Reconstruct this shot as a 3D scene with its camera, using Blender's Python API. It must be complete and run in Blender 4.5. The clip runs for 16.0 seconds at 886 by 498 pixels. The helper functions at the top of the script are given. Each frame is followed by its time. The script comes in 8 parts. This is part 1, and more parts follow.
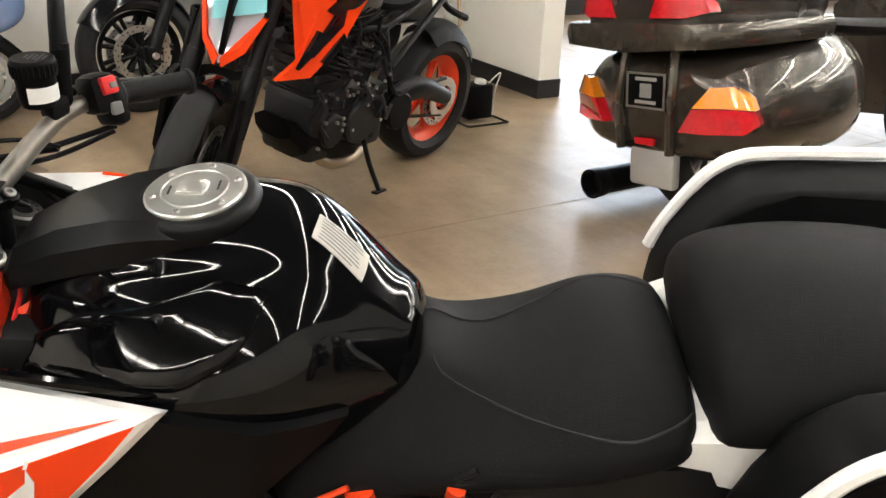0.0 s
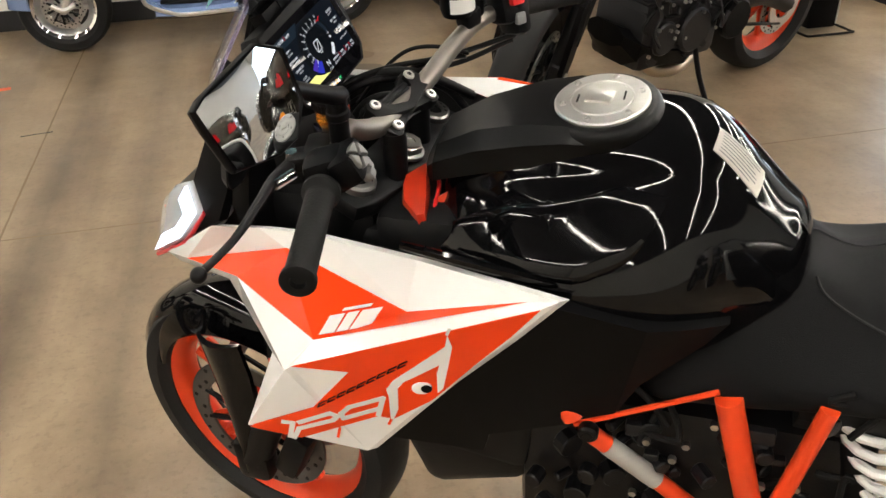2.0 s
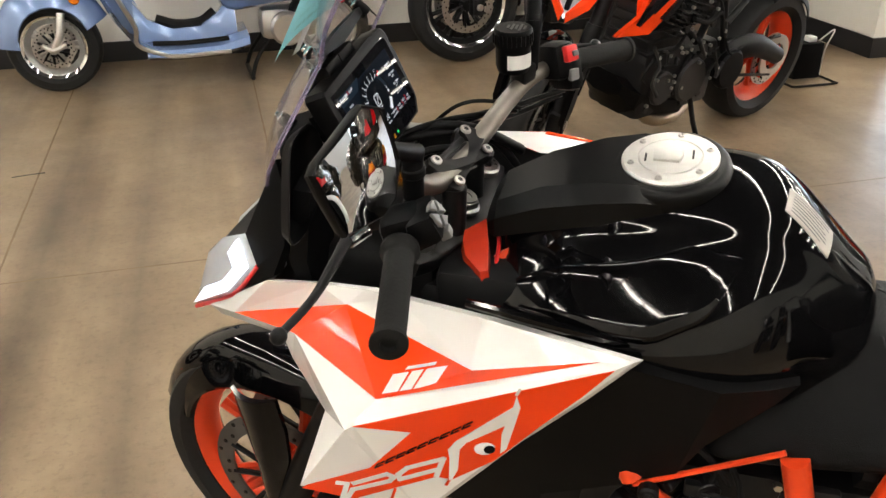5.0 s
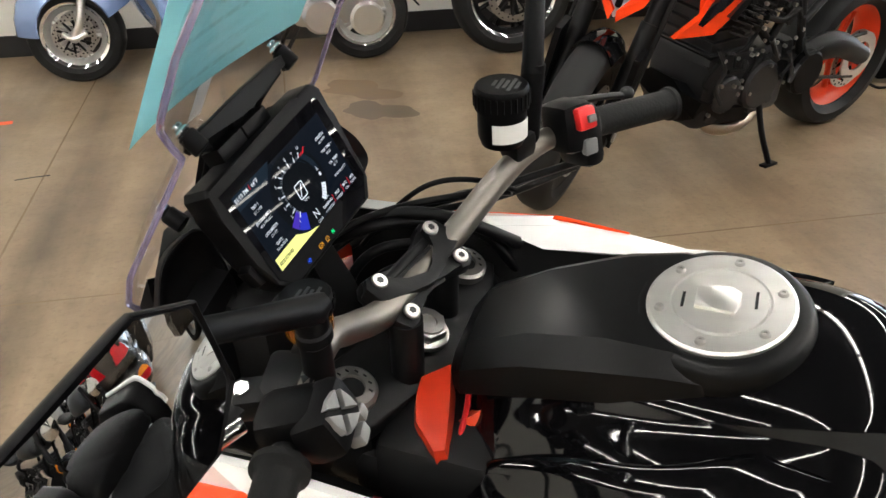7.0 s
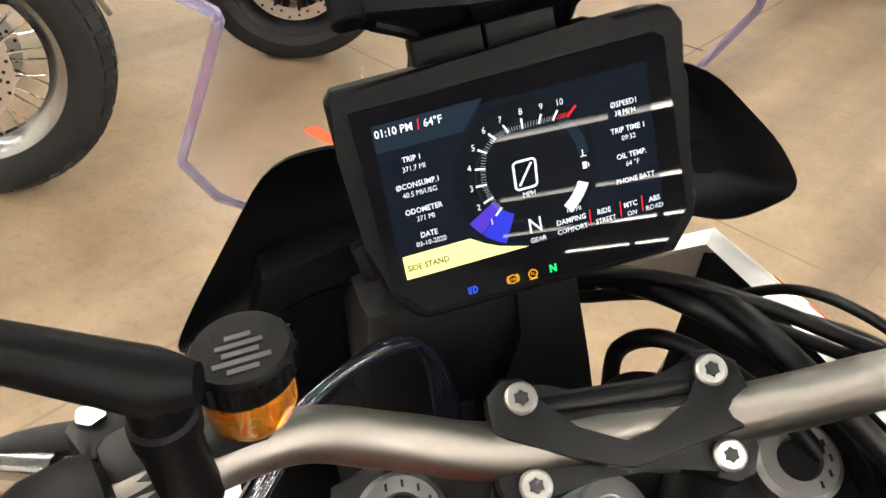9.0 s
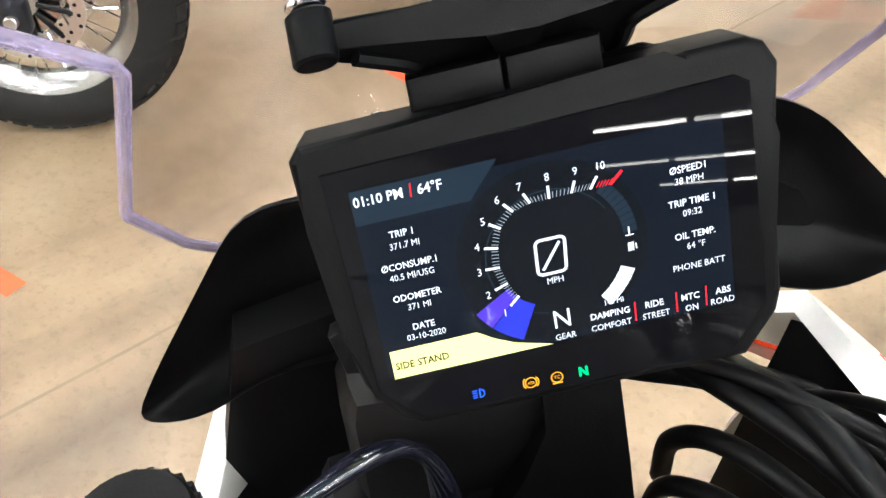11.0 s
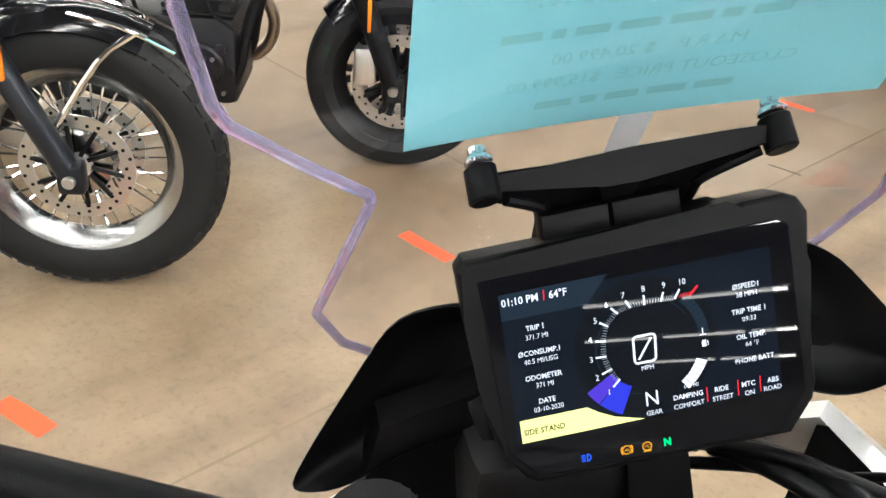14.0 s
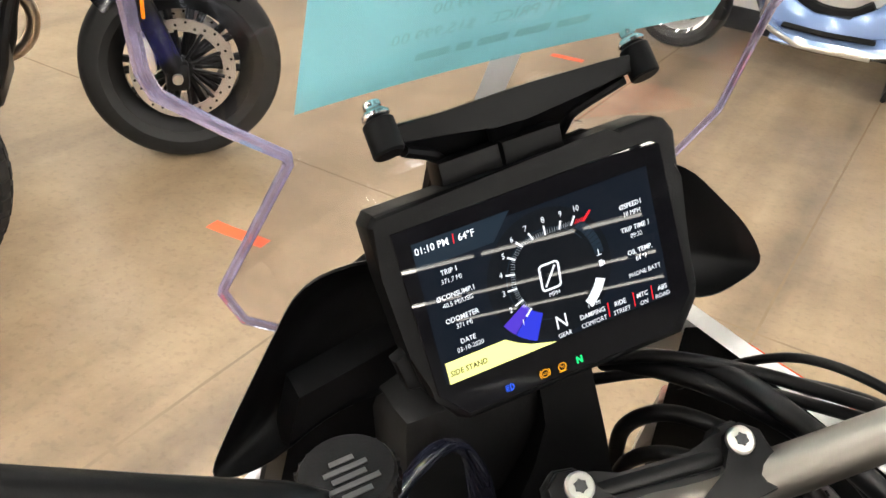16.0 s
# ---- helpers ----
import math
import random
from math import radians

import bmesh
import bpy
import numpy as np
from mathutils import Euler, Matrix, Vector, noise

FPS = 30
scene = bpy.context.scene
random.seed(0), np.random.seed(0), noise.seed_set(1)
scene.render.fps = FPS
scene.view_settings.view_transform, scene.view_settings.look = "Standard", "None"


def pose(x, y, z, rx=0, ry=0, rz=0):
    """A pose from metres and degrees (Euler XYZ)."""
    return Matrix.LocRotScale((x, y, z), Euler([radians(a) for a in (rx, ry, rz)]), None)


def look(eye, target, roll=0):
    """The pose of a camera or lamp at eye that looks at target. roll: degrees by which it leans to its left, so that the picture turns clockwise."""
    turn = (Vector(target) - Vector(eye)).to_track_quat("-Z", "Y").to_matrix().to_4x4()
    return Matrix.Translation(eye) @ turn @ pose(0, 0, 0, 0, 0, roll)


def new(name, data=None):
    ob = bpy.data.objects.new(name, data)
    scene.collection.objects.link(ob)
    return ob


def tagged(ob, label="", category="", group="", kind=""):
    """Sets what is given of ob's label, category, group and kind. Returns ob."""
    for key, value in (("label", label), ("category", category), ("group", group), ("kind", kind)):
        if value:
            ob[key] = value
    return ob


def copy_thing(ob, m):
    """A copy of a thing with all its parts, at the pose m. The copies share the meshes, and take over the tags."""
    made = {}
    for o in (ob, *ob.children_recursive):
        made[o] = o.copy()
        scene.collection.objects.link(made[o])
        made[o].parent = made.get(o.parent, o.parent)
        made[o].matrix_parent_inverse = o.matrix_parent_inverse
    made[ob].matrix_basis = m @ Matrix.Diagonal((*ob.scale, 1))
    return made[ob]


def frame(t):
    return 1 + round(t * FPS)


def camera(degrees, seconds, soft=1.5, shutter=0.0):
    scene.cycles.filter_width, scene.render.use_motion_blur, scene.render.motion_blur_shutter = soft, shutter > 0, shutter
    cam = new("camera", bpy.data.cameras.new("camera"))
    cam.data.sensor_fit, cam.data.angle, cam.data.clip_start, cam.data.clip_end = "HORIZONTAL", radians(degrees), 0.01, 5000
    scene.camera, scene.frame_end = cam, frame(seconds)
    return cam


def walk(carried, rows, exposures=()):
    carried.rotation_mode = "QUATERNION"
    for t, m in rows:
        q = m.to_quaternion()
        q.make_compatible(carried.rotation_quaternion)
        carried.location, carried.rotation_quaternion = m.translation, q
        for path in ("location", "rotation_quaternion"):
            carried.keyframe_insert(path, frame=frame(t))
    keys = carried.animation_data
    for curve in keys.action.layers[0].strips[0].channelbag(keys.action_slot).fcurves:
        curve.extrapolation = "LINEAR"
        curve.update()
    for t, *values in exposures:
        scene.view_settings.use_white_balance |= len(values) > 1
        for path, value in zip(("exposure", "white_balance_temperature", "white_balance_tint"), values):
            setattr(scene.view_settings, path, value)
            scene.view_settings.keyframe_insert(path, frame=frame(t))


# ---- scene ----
cam = camera(54.0, 16.0)
PATH = [
    (0, (-0.009, 0.024, 1.379), (0.049, 1.857, 0.582), 2.7),
    (0.5, (-0.06, 0.021, 1.349), (-0.19, 1.851, 0.55), 1.5),
    (1, (-0.093, 0.001, 1.364), (-0.44, 1.784, 0.528), 0.3),
    (1.5, (-0.119, -0.03, 1.384), (-0.619, 1.69, 0.494), -1.0),
    (2, (-0.13, -0.055, 1.406), (-0.696, 1.587, 0.415), -2.0),
    (2.5, (-0.124, -0.078, 1.435), (-0.752, 1.55, 0.457), -3.0),
    (3, (-0.122, -0.077, 1.437), (-0.742, 1.559, 0.467), -3.1),
    (3.5, (-0.125, -0.073, 1.447), (-0.768, 1.583, 0.528), -3.0),
    (3.7, (-0.125, -0.079, 1.455), (-0.793, 1.571, 0.545), -3.2),
    (5.8, (-0.317, -0.037, 1.404), (-0.748, 1.687, 0.487), 0.8),
    (6, (-0.277, 0.014, 1.416), (-0.78, 1.706, 0.474), 0.3),
    (6.5, (-0.273, 0.17, 1.411), (-0.807, 1.863, 0.49), 0.2),
    (7, (-0.269, 0.347, 1.41), (-0.899, 1.984, 0.45), -1.1),
    (7.5, (-0.187, 0.511, 1.383), (-1.164, 1.974, 0.431), 3.3),
    (8, (-0.246, 0.631, 1.374), (-1.454, 1.862, 0.361), 2.2),
    (8.5, (-0.283, 0.739, 1.332), (-1.653, 1.711, 0.247), 4.8),
    (9, (-0.317, 0.829, 1.3), (-1.81, 1.41, 0.103), 5.7),
    (9.5, (-0.394, 0.89, 1.296), (-1.885, 1.371, 0.053), 5.8),
    (9.7, (-0.427, 0.913, 1.297), (-1.853, 1.247, -0.065), 3.1),
    (11.8, (-0.428, 0.897, 1.297), (-1.892, 1.323, 0.002), 5.2),
    (12, (-0.423, 0.897, 1.294), (-1.913, 1.325, 0.03), 5.1),
    (12.5, (-0.425, 0.897, 1.291), (-1.919, 1.321, 0.031), 4.8),
    (13, (-0.416, 0.895, 1.301), (-1.914, 1.339, 0.053), 5.3),
    (13.5, (-0.385, 0.871, 1.321), (-1.954, 1.309, 0.16), 5.2),
    (14, (-0.328, 0.805, 1.339), (-1.991, 1.225, 0.311), 5.4),
    (14.5, (-0.362, 0.733, 1.351), (-1.895, 1.522, 0.336), 4.8),
    (15, (-0.352, 0.721, 1.332), (-1.719, 1.734, 0.28), 6.2),
    (15.5, (-0.335, 0.741, 1.327), (-1.81, 1.598, 0.283), 5.2),
    (16, (-0.335, 0.744, 1.326), (-1.819, 1.598, 0.292), 5.6),
]
walk(cam, [(t, look(eye, target, roll)) for t, eye, target, roll in PATH], [(0.0, 0.15, 6270, 9), (1.0, 0.02, 6430, 10), (3.5, -0.05, 6450, 10), (6.0, -0.02, 6430, 10), (6.5, 0.0, 6230, 9), (7.0, 0.05, 6130, 9), (8.0, 0.28, 6230, 9), (9.0, 0.7, 6430, 10), (9.5, 0.9, 6200, 9), (12.0, 1.0, 5870, 8), (13.0, 1.0, 5650, 8), (13.5, 1.0, 5420, 7), (14.0, 0.65, 5900, 8), (15.0, 0.6, 6420, 10), (16.0, 0.68, 6350, 9)])

# ---- light: shop tubes on the ceiling, daylight through the shop window ----
world = bpy.data.worlds.new("world")
scene.world = world
world.use_nodes = True
_wn = world.node_tree.nodes
_sky = _wn.new("ShaderNodeTexSky")
_sky.sky_type = "NISHITA"
_sky.sun_disc = False
_sky.sun_elevation, _sky.sun_rotation = radians(40), radians(60)
world.node_tree.links.new(_sky.outputs[0], _wn["Background"].inputs[0])
_wn["Background"].inputs[1].default_value = 0.075
scene.view_settings.exposure = 0.0
TUBE_POWER = 99.0

# ---- materials ----
MATS = {}


def mat(name, color, rough=0.5, metal=0.0, vary=0.12, scale=8.0, bump=0.0, bscale=200.0, coat=0.0, emit=None, power=0.0,
        transmission=0.0, alpha=1.0, spec=0.5, stretch=None, rvary=0.1, ior=1.45, random=0.0):
    """A painted, plastic or metal surface with slow stains, fine grain and uneven gloss."""
    m = bpy.data.materials.new(name)
    m.use_nodes = True
    n, l = m.node_tree.nodes, m.node_tree.links
    b = n["Principled BSDF"]
    tc = n.new("ShaderNodeTexCoord")
    mp = n.new("ShaderNodeMapping")
    if stretch:
        mp.inputs["Scale"].default_value = stretch
    l.new(tc.outputs["Object"], mp.inputs["Vector"])
    big = n.new("ShaderNodeTexNoise")
    big.inputs["Scale"].default_value = scale
    big.inputs["Detail"].default_value = 6
    fine = n.new("ShaderNodeTexNoise")
    fine.inputs["Scale"].default_value = bscale
    fine.inputs["Detail"].default_value = 3
    l.new(mp.outputs[0], big.inputs["Vector"])
    l.new(mp.outputs[0], fine.inputs["Vector"])
    mix = n.new("ShaderNodeMix")
    mix.data_type = "RGBA"
    mix.inputs[6].default_value = [c * (1 - vary) for c in color] + [1]
    mix.inputs[7].default_value = [min(1, c * (1 + vary)) for c in color] + [1]
    l.new(big.outputs[0], mix.inputs[0])
    out = mix.outputs[2]
    if random:
        oi = n.new("ShaderNodeObjectInfo")
        hs = n.new("ShaderNodeHueSaturation")
        mr = n.new("ShaderNodeMapRange")
        mr.inputs[3].default_value, mr.inputs[4].default_value = 1 - random, 1 + random
        l.new(oi.outputs["Random"], mr.inputs[0])
        l.new(mr.outputs[0], hs.inputs["Value"])
        l.new(out, hs.inputs["Color"])
        out = hs.outputs[0]
    l.new(out, b.inputs["Base Color"])
    rr = n.new("ShaderNodeMapRange")
    rr.inputs[3].default_value = max(0.0, rough * (1 - rvary * 2))
    rr.inputs[4].default_value = min(1.0, rough * (1 + rvary * 2))
    l.new(big.outputs[0], rr.inputs[0])
    l.new(rr.outputs[0], b.inputs["Roughness"])
    b.inputs["Metallic"].default_value = metal
    b.inputs["Specular IOR Level"].default_value = spec
    b.inputs["IOR"].default_value = ior
    b.inputs["Coat Weight"].default_value = coat
    b.inputs["Coat Roughness"].default_value = 0.03
    b.inputs["Transmission Weight"].default_value = transmission
    b.inputs["Alpha"].default_value = alpha
    if emit:
        b.inputs["Emission Color"].default_value = (*emit, 1)
        b.inputs["Emission Strength"].default_value = power
    if bump:
        bp = n.new("ShaderNodeBump")
        bp.inputs["Strength"].default_value = bump
        bp.inputs["Distance"].default_value = 0.002
        l.new(fine.outputs[0], bp.inputs["Height"])
        l.new(bp.outputs[0], b.inputs["Normal"])
    MATS[name] = m
    return m


black_gloss = mat("black gloss paint", (0.0022, 0.0022, 0.0026), 0.05, vary=0.2, spec=0.32)
black_plastic = mat("black grained plastic", (0.0026, 0.0026, 0.003), 0.46, bump=0.07, bscale=900, spec=0.09)
black_satin = mat("black satin metal", (0.0045, 0.0045, 0.005), 0.42, metal=0.1, spec=0.2, bump=0.05)
black_deep = mat("black inner plastic", (0.0045, 0.0045, 0.005), 0.55, bump=0.1, spec=0.25)
tank_matte = mat("dark satin paint", (0.0026, 0.0026, 0.0028), 0.32, spec=0.16, bump=0.05, bscale=600)
rubber = mat("rubber", (0.007, 0.007, 0.007), 0.7, spec=0.15, bump=0.3, bscale=300, vary=0.25)
tyre_rubber = mat("tyre rubber", (0.011, 0.011, 0.0115), 0.6, spec=0.25, bump=0.3, bscale=150, vary=0.3)
vinyl = mat("seat vinyl", (0.005, 0.005, 0.0055), 0.55, spec=0.1, bump=0.5, bscale=700, vary=0.15)
white_gloss = mat("white gloss paint", (0.85, 0.85, 0.84), 0.2, coat=0.4, vary=0.03)
orange_gloss = mat("orange gloss paint", (0.86, 0.055, 0.006), 0.22, coat=0.25, vary=0.06, spec=0.3)
orange_satin = mat("orange powder coat", (0.75, 0.06, 0.012), 0.35, vary=0.1, bump=0.1)
red_paint = mat("red plastic", (0.6, 0.02, 0.02), 0.35)
bar_metal = mat("bare grey metal", (0.2, 0.183, 0.163), 0.42, metal=1.0, bump=0.06, bscale=500, stretch=(6, 1, 6))
alu = mat("brushed aluminium", (0.74, 0.73, 0.7), 0.33, metal=1.0, bump=0.08, bscale=400, stretch=(1, 9, 1))
steel = mat("zinc steel", (0.56, 0.55, 0.53), 0.3, metal=1.0, bump=0.05)
chrome = mat("chrome", (0.88, 0.88, 0.88), 0.06, metal=1.0, vary=0.03)
dark_metal = mat("dark cast metal", (0.028, 0.028, 0.03), 0.42, metal=0.7, bump=0.3, bscale=350, vary=0.3)
exhaust_metal = mat("heat-tinted steel", (0.5, 0.42, 0.33), 0.3, metal=1.0, vary=0.3, scale=5)
mirror_glass = mat("mirror glass", (0.58, 0.59, 0.6), 0.015, metal=1.0, vary=0.0)


def sheet_glass(name, tint, gloss):
    """Thin clear sheet: it lets light straight through and mirrors a little more at a flat angle."""
    m = bpy.data.materials.new(name)
    m.use_nodes = True
    n, l = m.node_tree.nodes, m.node_tree.links
    n.remove(n["Principled BSDF"])
    tr, gl, mx, fr = n.new("ShaderNodeBsdfTransparent"), n.new("ShaderNodeBsdfGlossy"), n.new("ShaderNodeMixShader"), n.new("ShaderNodeLayerWeight")
    tr.inputs[0].default_value = (*tint, 1)
    gl.inputs["Roughness"].default_value = gloss
    fr.inputs["Blend"].default_value = 0.5
    pw, ad = n.new("ShaderNodeMath"), n.new("ShaderNodeMath")
    pw.operation, ad.operation = "POWER", "MULTIPLY_ADD"
    pw.inputs[1].default_value = 4.0
    ad.inputs[1].default_value, ad.inputs[2].default_value = 0.35, 0.02
    l.new(fr.outputs["Facing"], pw.inputs[0])
    l.new(pw.outputs[0], ad.inputs[0])
    l.new(ad.outputs[0], mx.inputs[0])
    l.new(tr.outputs[0], mx.inputs[1])
    l.new(gl.outputs[0], mx.inputs[2])
    l.new(mx.outputs[0], n["Material Output"].inputs[0])
    return m


clear_glass = sheet_glass("clear acrylic", (0.96, 0.955, 0.97), 0.02)
# the purple in this colour stands for light caught in the acrylic edge
edge_glass = mat("purple-tinted acrylic edge", (0.45, 0.41, 0.58), 0.06, transmission=0.8, vary=0.35, ior=1.45, scale=14)
lamp_glass = mat("headlamp lens", (0.75, 0.8, 0.95), 0.04, transmission=0.35, vary=0.2, coat=1.0)
amber = mat("amber fluid", (0.62, 0.22, 0.015), 0.06, transmission=0.7, vary=0.25)
amber_lens = mat("amber lens", (0.9, 0.25, 0.01), 0.12, coat=1.0, vary=0.15, scale=60)
red_lens = mat("red lens", (0.5, 0.008, 0.015), 0.1, coat=1.0, vary=0.3, scale=60)
paper_teal = mat("teal paper", (0.23, 0.56, 0.62), 0.8, vary=0.06, scale=12, bump=0.1)
paper_ink = mat("faint print", (0.19, 0.45, 0.475), 0.8)
white_paper = mat("white paper", (0.75, 0.75, 0.73), 0.75, vary=0.04)
label_silver = mat("silver label", (0.42, 0.41, 0.39), 0.5, metal=0.3, vary=0.1, stretch=(1, 1, 30))
vespa_blue = mat("sky blue metallic paint", (0.19, 0.28, 0.5), 0.25, metal=0.35, coat=0.9, vary=0.06)
bronze_paint = mat("grey bronze metallic paint", (0.06, 0.051, 0.041), 0.26, metal=0.6, coat=0.5, vary=0.08)
screen_glass = mat("display glass", (0.003, 0.003, 0.004), 0.012, vary=0.0, spec=0.12)
wall_paint = mat("white wall paint", (0.78, 0.76, 0.7), 0.6, vary=0.03, scale=1.2, bump=0.15, bscale=90)
base_black = mat("black rubber base", (0.014, 0.014, 0.016), 0.4, vary=0.2)
ceiling_paint = mat("dark open ceiling", (0.03, 0.03, 0.032), 0.8, vary=0.04, scale=1)
tape_orange = mat("orange floor tape", (0.85, 0.12, 0.04), 0.55, vary=0.1, scale=30)
tube_glow = mat("lamp tube", (0.9, 0.9, 0.9), 0.5, emit=(1.0, 0.93, 0.82), power=TUBE_POWER, vary=0.0)
fixture_white = mat("white enamel", (0.75, 0.75, 0.73), 0.4)


def glow(name, color, power):
    return mat(name, (0.004, 0.004, 0.005), 0.012, vary=0.0, spec=0.04, emit=color, power=power)


daylamp = glow("lamp strip", (0.85, 0.9, 1.0), 2.2)
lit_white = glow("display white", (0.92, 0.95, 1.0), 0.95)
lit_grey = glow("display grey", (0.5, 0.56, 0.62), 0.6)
lit_navy = glow("display navy", (0.006, 0.016, 0.032), 0.26)
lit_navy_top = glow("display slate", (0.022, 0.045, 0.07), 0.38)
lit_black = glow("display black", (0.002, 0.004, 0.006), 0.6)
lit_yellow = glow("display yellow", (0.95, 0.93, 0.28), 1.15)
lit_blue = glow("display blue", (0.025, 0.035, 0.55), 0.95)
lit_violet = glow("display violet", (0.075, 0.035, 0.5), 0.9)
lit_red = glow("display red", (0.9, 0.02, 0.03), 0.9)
lit_amber = glow("tell-tale amber", (1.0, 0.42, 0.02), 1.0)
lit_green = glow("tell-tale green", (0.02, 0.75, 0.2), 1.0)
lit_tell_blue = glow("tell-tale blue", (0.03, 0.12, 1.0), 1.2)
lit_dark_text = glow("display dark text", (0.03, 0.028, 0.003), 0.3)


def floor_material():
    """Sealed concrete: tan, cloudy, with tyre scuffs, darker blotches and a worn gloss."""
    m = bpy.data.materials.new("sealed concrete")
    m.use_nodes = True
    n, l = m.node_tree.nodes, m.node_tree.links
    b = n["Principled BSDF"]
    tc = n.new("ShaderNodeTexCoord")

    def noise_node(scale, detail=6, rough=0.6, stretch=None, turn=0.0):
        mp = n.new("ShaderNodeMapping")
        if stretch:
            mp.inputs["Scale"].default_value = stretch
        mp.inputs["Rotation"].default_value = (0, 0, turn)
        l.new(tc.outputs["Object"], mp.inputs["Vector"])
        t = n.new("ShaderNodeTexNoise")
        t.inputs["Scale"].default_value, t.inputs["Detail"].default_value, t.inputs["Roughness"].default_value = scale, detail, rough
        l.new(mp.outputs[0], t.inputs["Vector"])
        return t.outputs[0]

    def ramp(src, stops):
        r = n.new("ShaderNodeValToRGB")
        e = r.color_ramp.elements
        e[0].position, e[0].color = stops[0][0], (*stops[0][1], 1)
        e[1].position, e[1].color = stops[-1][0], (*stops[-1][1], 1)
        for p, c in stops[1:-1]:
            x = e.new(p)
            x.color = (*c, 1)
        l.new(src, r.inputs[0])
        return r.outputs[0]

    def blend(a, c, f, mode="MULTIPLY"):
        x = n.new("ShaderNodeMix")
        x.data_type, x.blend_type = "RGBA", mode
        if isinstance(f, float):
            x.inputs[0].default_value = f
        else:
            l.new(f, x.inputs[0])
        l.new(a, x.inputs[6])
        l.new(c, x.inputs[7])
        return x.outputs[2]

    base = ramp(noise_node(1.3, 9, 0.62), [(0.3, (0.205, 0.146, 0.091)), (0.5, (0.28, 0.206, 0.13)), (0.72, (0.37, 0.28, 0.183))])
    cloud = ramp(noise_node(5.0, 8, 0.7), [(0.35, (0.72, 0.7, 0.68)), (0.6, (1.0, 1.0, 1.0))])
    scuff = ramp(noise_node(1.1, 6, 0.55, (2.6, 0.3, 1), 0.04), [(0.36, (0.6, 0.57, 0.55)), (0.5, (1.0, 1.0, 1.0))])
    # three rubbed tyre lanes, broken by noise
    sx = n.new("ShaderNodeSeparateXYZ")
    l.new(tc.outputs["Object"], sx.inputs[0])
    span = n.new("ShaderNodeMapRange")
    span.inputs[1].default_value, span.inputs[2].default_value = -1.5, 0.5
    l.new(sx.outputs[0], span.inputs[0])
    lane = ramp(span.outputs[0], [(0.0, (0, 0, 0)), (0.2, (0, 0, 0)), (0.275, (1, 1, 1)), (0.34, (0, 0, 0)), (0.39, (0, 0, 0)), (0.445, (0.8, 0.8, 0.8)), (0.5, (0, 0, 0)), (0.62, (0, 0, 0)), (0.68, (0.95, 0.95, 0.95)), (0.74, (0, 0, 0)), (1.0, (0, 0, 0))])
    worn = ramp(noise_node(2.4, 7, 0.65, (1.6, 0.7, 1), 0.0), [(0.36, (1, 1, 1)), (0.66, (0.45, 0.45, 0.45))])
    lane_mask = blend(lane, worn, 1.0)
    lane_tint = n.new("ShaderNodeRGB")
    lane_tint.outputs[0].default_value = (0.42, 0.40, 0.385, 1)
    speck = ramp(noise_node(46, 3, 0.6), [(0.36, (0.68, 0.66, 0.64)), (0.46, (1.0, 1.0, 1.0))])
    c = blend(base, cloud, 0.8)
    c = blend(c, scuff, 0.75)
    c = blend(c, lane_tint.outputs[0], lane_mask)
    c = blend(c, speck, 0.4)
    l.new(c, b.inputs["Base Color"])
    rr = n.new("ShaderNodeMapRange")
    rr.inputs[3].default_value, rr.inputs[4].default_value = 0.22, 0.5
    l.new(noise_node(3.0, 7), rr.inputs[0])
    l.new(rr.outputs[0], b.inputs["Roughness"])
    bp = n.new("ShaderNodeBump")
    bp.inputs["Strength"].default_value, bp.inputs["Distance"].default_value = 0.06, 0.003
    l.new(noise_node(60, 4), bp.inputs["Height"])
    l.new(bp.outputs[0], b.inputs["Normal"])
    return m


concrete = floor_material()
stain_mat = mat("oil stain", (0.1, 0.07, 0.045), 0.35, vary=0.4, scale=9)
joint_mat = mat("floor joint", (0.2, 0.15, 0.1), 0.8, vary=0.3)


# ---- mesh helpers ----
def part(name, bm, material, parent=None, label="", sharp=38, smooth=True):
    """Links bm as one mesh object under parent."""
    me = bpy.data.meshes.new(name)
    bmesh.ops.recalc_face_normals(bm, faces=bm.faces)
    bm.to_mesh(me)
    bm.free()
    if smooth:
        for p in me.polygons:
            p.use_smooth = True
        me.set_sharp_from_angle(angle=radians(sharp))
    me.materials.append(material)
    ob = new(name, me)
    if parent:
        ob.parent = parent
    if label:
        tagged(ob, label)
    return ob


def thing(name, m, label, category, group="", kind=""):
    ob = new(name)
    ob.matrix_basis = m
    ob.empty_display_size = 0.1
    return tagged(ob, label, category, group, kind)


def B():
    return bmesh.new()


def smooth_path(pts, n=6):
    """Catmull-Rom through pts."""
    p = [Vector(q) for q in pts]
    if len(p) < 3 or n < 2:
        return p
    p = [2 * p[0] - p[1]] + p + [2 * p[-1] - p[-2]]
    out = []
    for i in range(1, len(p) - 2):
        for k in range(n):
            t = k / n
            a, b, c, d = p[i - 1], p[i], p[i + 1], p[i + 2]
            out.append(0.5 * (2 * b + (c - a) * t + (2 * a - 5 * b + 4 * c - d) * t * t + (3 * b - a - 3 * c + d) * t ** 3))
    out.append(p[-2])
    return out


